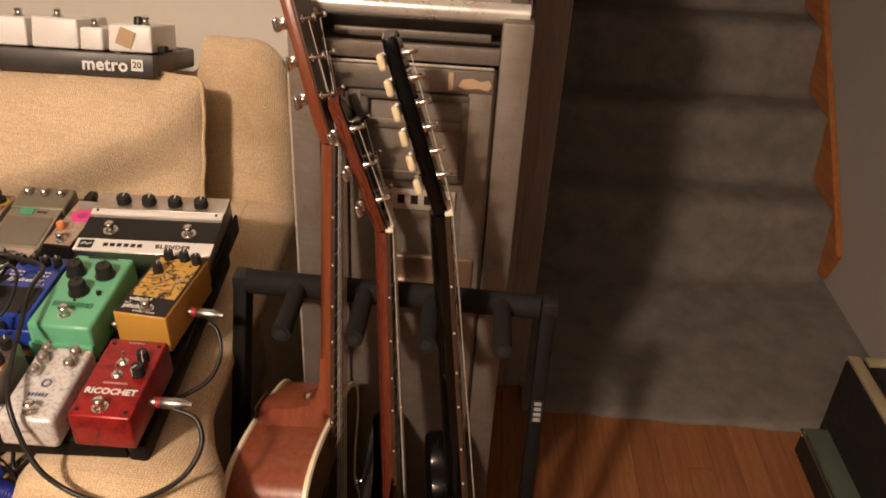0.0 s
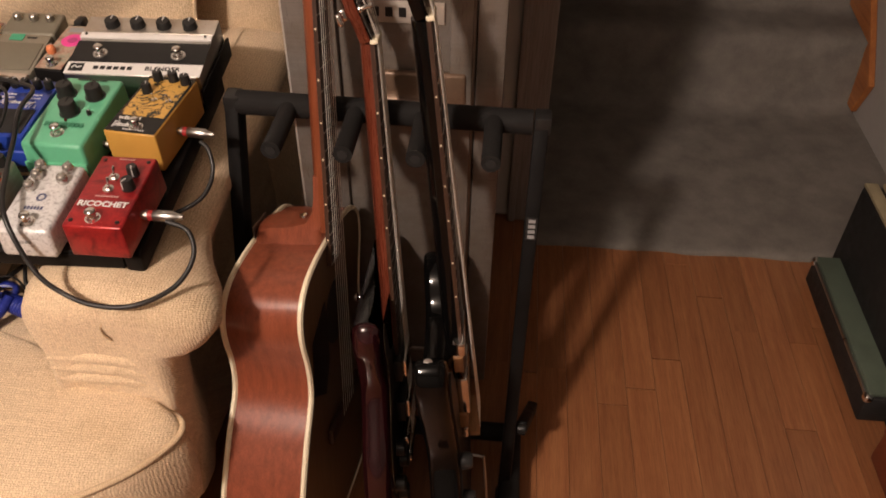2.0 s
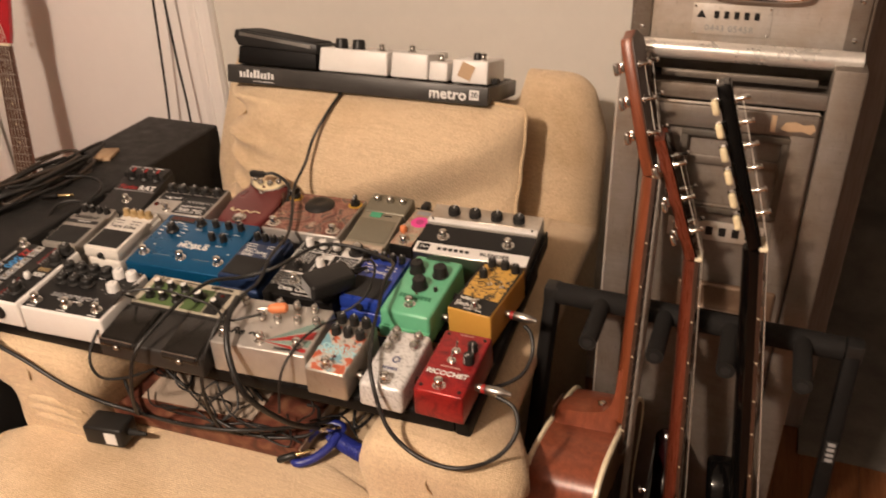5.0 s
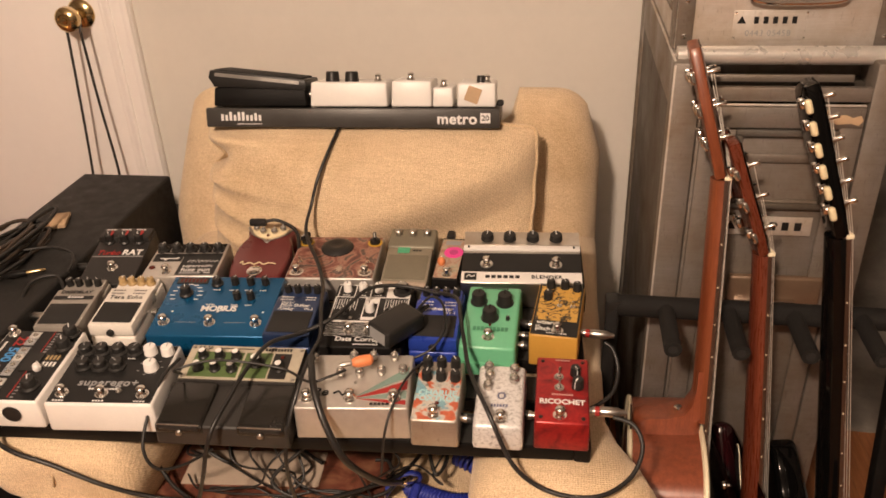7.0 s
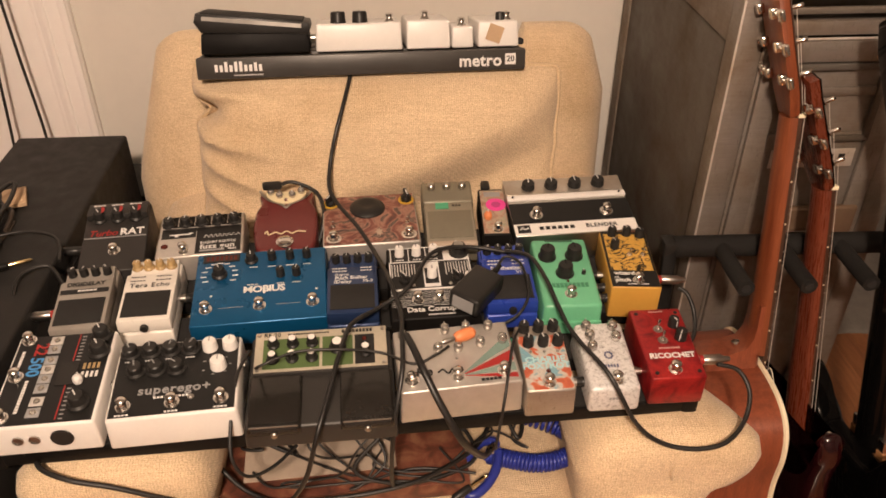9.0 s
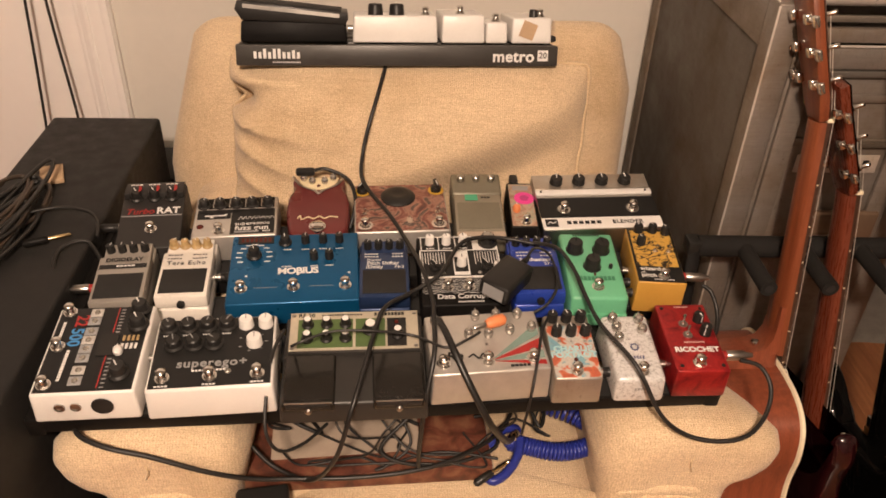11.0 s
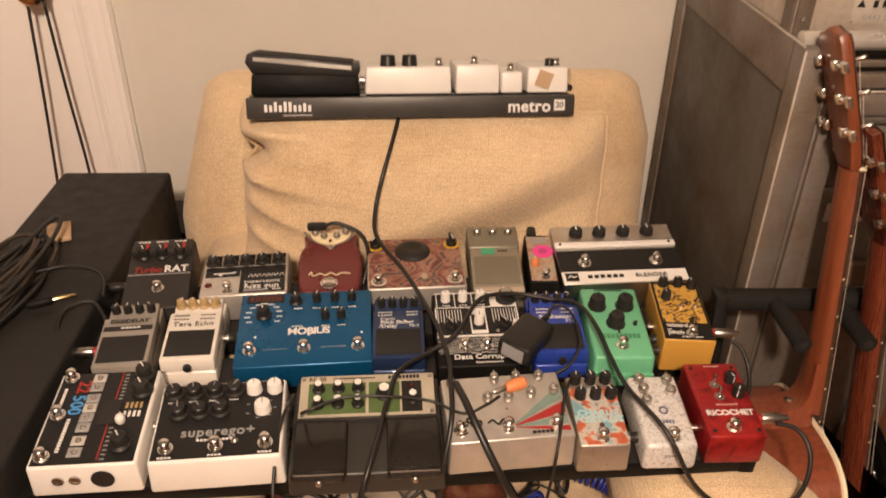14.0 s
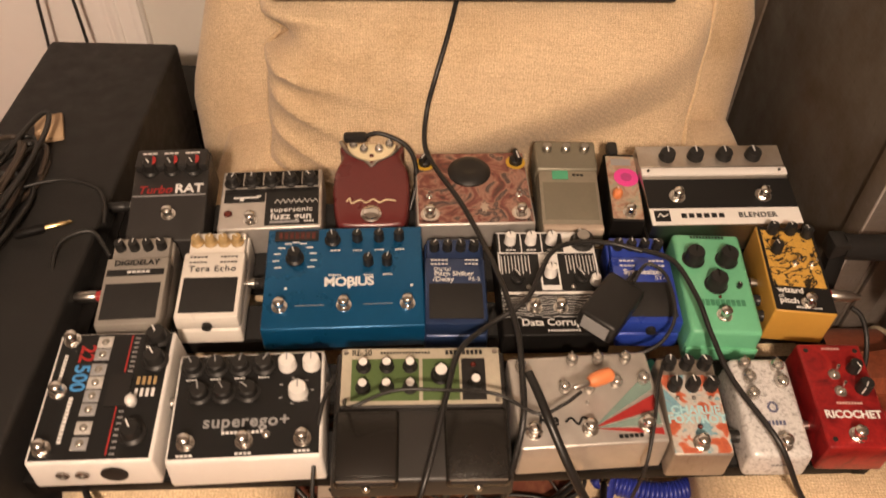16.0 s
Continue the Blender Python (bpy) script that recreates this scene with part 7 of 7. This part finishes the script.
cable("long black cable draped along the front of the chair", [(-1.165, 0.665, 0.606), (-1.150, 0.632, 0.608), (-1.112, 0.613, 0.606), (-1.064, 0.612, 0.590), (-1.000, 0.616, 0.556), (-0.950, 0.630, 0.526), (-0.90, 0.640, 0.513), (-0.83, 0.642, 0.511), (-0.765, 0.645, 0.516), (-0.71, 0.662, 0.514), (-0.655, 0.705, 0.500), (-0.62, 0.75, 0.486), (-0.60, 0.80, 0.482)], 0.0032)
cable("thin black wire across the echo pedals", [(-0.900, 0.700, 0.684), (-0.892, 0.675, 0.710), (-0.852, 0.690, 0.716), (-0.808, 0.692, 0.716), (-0.754, 0.696, 0.705), (-0.715, 0.676, 0.703), (-0.690, 0.684, 0.707), (-0.672, 0.698, 0.708)], 0.0018)
cable("thin black wire over the silver echo pedal", [(-0.580, 0.745, 0.69), (-0.592, 0.715, 0.695), (-0.602, 0.675, 0.692), (-0.612, 0.640, 0.665), (-0.62, 0.632, 0.60)], 0.0018)
cable("heavy black plug lead hanging over the board's front", [(-0.722, 0.715, 0.714), (-0.714, 0.690, 0.714), (-0.703, 0.659, 0.706), (-0.684, 0.630, 0.676), (-0.660, 0.620, 0.628), (-0.632, 0.660, 0.556), (-0.615, 0.708, 0.508)], 0.0045, flat=0.8)
mp = thing("jack_plug", "metal-bodied jack plug dangling above the blue lead", "plug", pose(-0.613, 0.713, 0.504, -124, 0, -20))
part("sleeve", lathe(B(), [(0.0035, -0.004), (0.0062, 0.0), (0.0062, 0.024), (0.0045, 0.028)], 14), CHROME, mp, "bright metal sleeve")
part("tip", lathe(B(), [(0.003, 0.028), (0.003, 0.040), (0.002, 0.044)], 12), BRASS, mp)
cable("thin black wire by the synthesizer pedal", [(-0.600, 0.835, 0.716), (-0.585, 0.852, 0.725), (-0.566, 0.838, 0.722), (-0.560, 0.800, 0.705), (-0.575, 0.775, 0.690), (-0.60, 0.765, 0.68)], 0.0020)
cable("black lead from the delay pedal's plug", [(-1.225, 0.856, 0.662), (-1.245, 0.87, 0.672), (-1.245, 0.905, 0.686), (-1.215, 0.925, 0.686), (-1.19, 0.90, 0.67)], 0.0028)
cable("black plug lead behind the maroon pedal", [(-0.905, 1.068, 0.722), (-0.885, 1.075, 0.722), (-0.850, 1.062, 0.710), (-0.838, 1.03, 0.69), (-0.846, 1.0, 0.66)], 0.0030)
cable("thin black wire curling over the board edge beside the echo pedal", [(-0.912, 0.725, 0.690), (-0.922, 0.690, 0.684), (-0.926, 0.650, 0.662), (-0.926, 0.616, 0.628), (-0.912, 0.612, 0.598), (-0.886, 0.632, 0.588), (-0.86, 0.665, 0.587)], 0.0022)
rnd = random.Random(11)
for k in range(11):
    x, y = rnd.uniform(-0.90, -0.64), rnd.uniform(0.69, 0.77)
    pts = [(x + rnd.uniform(-0.02, 0.02), y + 0.05, 0.597)]
    for j in range(6):
        x, y = min(-0.56, max(-0.95, x + rnd.uniform(-0.09, 0.09))), min(0.80, max(0.682, y + rnd.uniform(-0.05, 0.05)))
        pts.append((x, y, (0.55, 0.51, 0.487, 0.484, 0.486, 0.49)[j] + rnd.uniform(-0.004, 0.012)))
    cable("tangled thin black wire on the seat under the board", pts, rnd.choice((0.0016, 0.002, 0.0028)))
# coiled blue lead
co = []
axis = smooth_path([(-0.612, 0.742, 0.463), (-0.583, 0.731, 0.463), (-0.545, 0.722, 0.463), (-0.508, 0.727, 0.464), (-0.486, 0.745, 0.466), (-0.50, 0.78, 0.465), (-0.55, 0.81, 0.465)], 60)
for i, p in enumerate(axis):
    d = (axis[min(i + 1, len(axis) - 1)] - axis[max(i - 1, 0)]).normalized()
    s = d.cross(Vector((0, 0, 1))).normalized()
    a = i * 0.78
    co.append(p + 0.0112 * (math.cos(a) * s + math.sin(a) * Vector((0, 0, 1))))
bm = tube(B(), co, 0.0029, 6, 1, smooth=False)
tube(bm, [co[0], (-0.600, 0.752, 0.474), (-0.618, 0.752, 0.478), (-0.636, 0.738, 0.472), (-0.649, 0.715, 0.462), (-0.652, 0.692, 0.458), (-0.641, 0.678, 0.456), (-0.620, 0.690, 0.460), (-0.604, 0.712, 0.468), (-0.598, 0.735, 0.476)], 0.0068, 10, 8)
tagged(part("coiled_cable", bm, BLUECABLE, angle=60), "bright blue coiled guitar lead on the seat", "cable", "loose cables")
pg = thing("jack_plug", "straight metal jack plug lying on the seat", "plug", pose(-0.668, 0.668, 0.462, 0, 78, 30))
part("sleeve", lathe(B(), [(0.003, 0), (0.0058, 0.004), (0.0058, 0.026), (0.0045, 0.03)], 14), BLKPLAST, pg)
part("tip", lathe(B(), [(0.003, 0.03), (0.003, 0.052), (0.0022, 0.054), (0.003, 0.057), (0.0005, 0.061)], 12), BRASS, pg)


def adapter(label, m, size, tag):
    e = thing("power_adapter", label, "power adapter", m)
    part("housing", box(B(), size, (0, 0, size[2] / 2), 0.005, 3), BLKPLAST, e)
    part("rating_label", box(B(), tag[0], tag[1]), GREYPRINT if tag[2] else WHITEPRINT, e, "printed rating label")
    part("strain_relief", lathe(B(), [(0.006, 0), (0.004, 0.02), (0.0025, 0.03)], 12, pose(size[0] / 2 - 0.001, 0, size[2] / 2, 0, 90)), RUBBER, e)
    return e


adapter("black plug-in power adapter lying across the pedals", pose(-0.629, 0.808, 0.692, 6, 0, 54), (0.070, 0.044, 0.027), ((0.0008, 0.030, 0.018), (-0.0352, 0, 0.0135), True))
adapter("black power adapter with white label on the seat", pose(-0.945, 0.628, 0.455, 0, 0, 8), (0.068, 0.042, 0.036), ((0.020, 0.0008, 0.022), (0.014, -0.0212, 0.018), False))
op = thing("jack_plug", "orange-sleeved plug lying on the silver echo pedal", "plug", pose(-0.640, 0.716, 0.714, 0, -90, 24))
part("sleeve", lathe(B(), [(0.004, 0), (0.007, 0.003), (0.0078, 0.011), (0.007, 0.022), (0.0045, 0.027)], 16), ORANGE, op, "orange moulded sleeve")
part("tip", lathe(B(), [(0.0035, 0.028), (0.0035, 0.040), (0.002, 0.044)], 12), STEEL, op)
bk = thing("book", "red-brown covered hardback lying on the seat under the board", "book", pose(-0.825, 0.752, 0.448, 0, 0, 3))
part("cover", box(B(), (0.36, 0.15, 0.028), (0, 0, 0.014), 0.003, 2), BOOKRED, bk)
part("page_block", box(B(), (0.352, 0.144, 0.020), (0.0055, 0.0, 0.014)), PAPER, bk)
pp = tagged(part("paper", box(B(), (0.205, 0.070, 0.0012), m=pose(-0.845, 0.744, 0.4772, 0, 0, 4)), PAPER), "sheet of aged paper on the book", "paper")
for k in range(3):
    tp = part("tape_scrap", box(B(), (0.045, 0.014, 0.005), bevel=0.002, m=pose(-0.79 + k * 0.10, (0.752, 0.765, 0.775)[k], board_z(0.76) + 0.002, 3, 0, 12 * k)), GREENTAPE)
    tagged(tp, "scrap of teal tape stuck to the board rail", "tape")
ul = thing("cable_tag", "flat metal and plastic adaptor lying on the black case", "adaptor", pose(-1.334, 1.125, 0.6765, 0, 0, 20))
part("body", box(B(), (0.036, 0.055, 0.008), (0, 0, 0.004), 0.002), TAN, ul)
for k in range(10):
    x, y = -1.352 + rnd.uniform(-0.018, 0.022), 0.965 + rnd.uniform(-0.05, 0.05)
    r1, r2 = rnd.uniform(0.016, 0.034), rnd.uniform(0.065, 0.115)
    a0 = rnd.uniform(0, 6)
    pts = [(x + r1 * math.cos(a0 + a) + 0.12 * r2 * math.sin(a0 + a), y + r2 * math.sin(a0 + a), 0.6825 + 0.003 * k + 0.006 * math.sin(a * 1.7 + k)) for a in (j * 0.62 for j in range(12))]
    pts = [(min(-1.205, max(-1.388, q[0])), q[1], q[2]) for q in pts]
    cable("loosely coiled dark cable heaped on the black case", pts, 0.0034, BROWNCABLE if k % 3 == 0 else CABLE)
cable("dark lead trailing over the black case", [(-1.33, 0.99, 0.690), (-1.28, 1.01, 0.690), (-1.235, 1.00, 0.688), (-1.215, 0.975, 0.686), (-1.205, 0.94, 0.684)], 0.0022)
jp = thing("jack_plug", "brass-tipped guitar lead plug lying on the black case", "plug", pose(-1.30, 0.915, 0.6875, 0, 88, 20))
part("sleeve", lathe(B(), [(0.004, 0), (0.0062, 0.004), (0.0062, 0.030), (0.0045, 0.034)], 14), BLKMETAL, jp)
part("tip", lathe(B(), [(0.003, 0.034), (0.003, 0.056), (0.0022, 0.058), (0.003, 0.061), (0.0005, 0.065)], 12), BRASS, jp)

# ---- floor strips ----
strip = {}
rs = random.Random(5)
for i in range(46):
    x = -1.56 + i * 0.0575
    y = -0.45 + rs.uniform(-0.5, 0)
    while y < 1.56:
        ln = rs.choice((0.55, 0.72, 0.90, 1.1))
        y1 = min(y + ln, 1.572)
        if y1 - y > 0.03:
            key = round(y1 - y, 2)
            if key not in strip:
                strip[key] = mesh_of("plank", box(B(), (0.0570, key - 0.0006, 0.010), (0, 0, -0.005), 0.0005, 1), PLANK)
            part("plank", strip[key], None, floor, m=pose(x, (y + y1) / 2, 0))
        y = y1
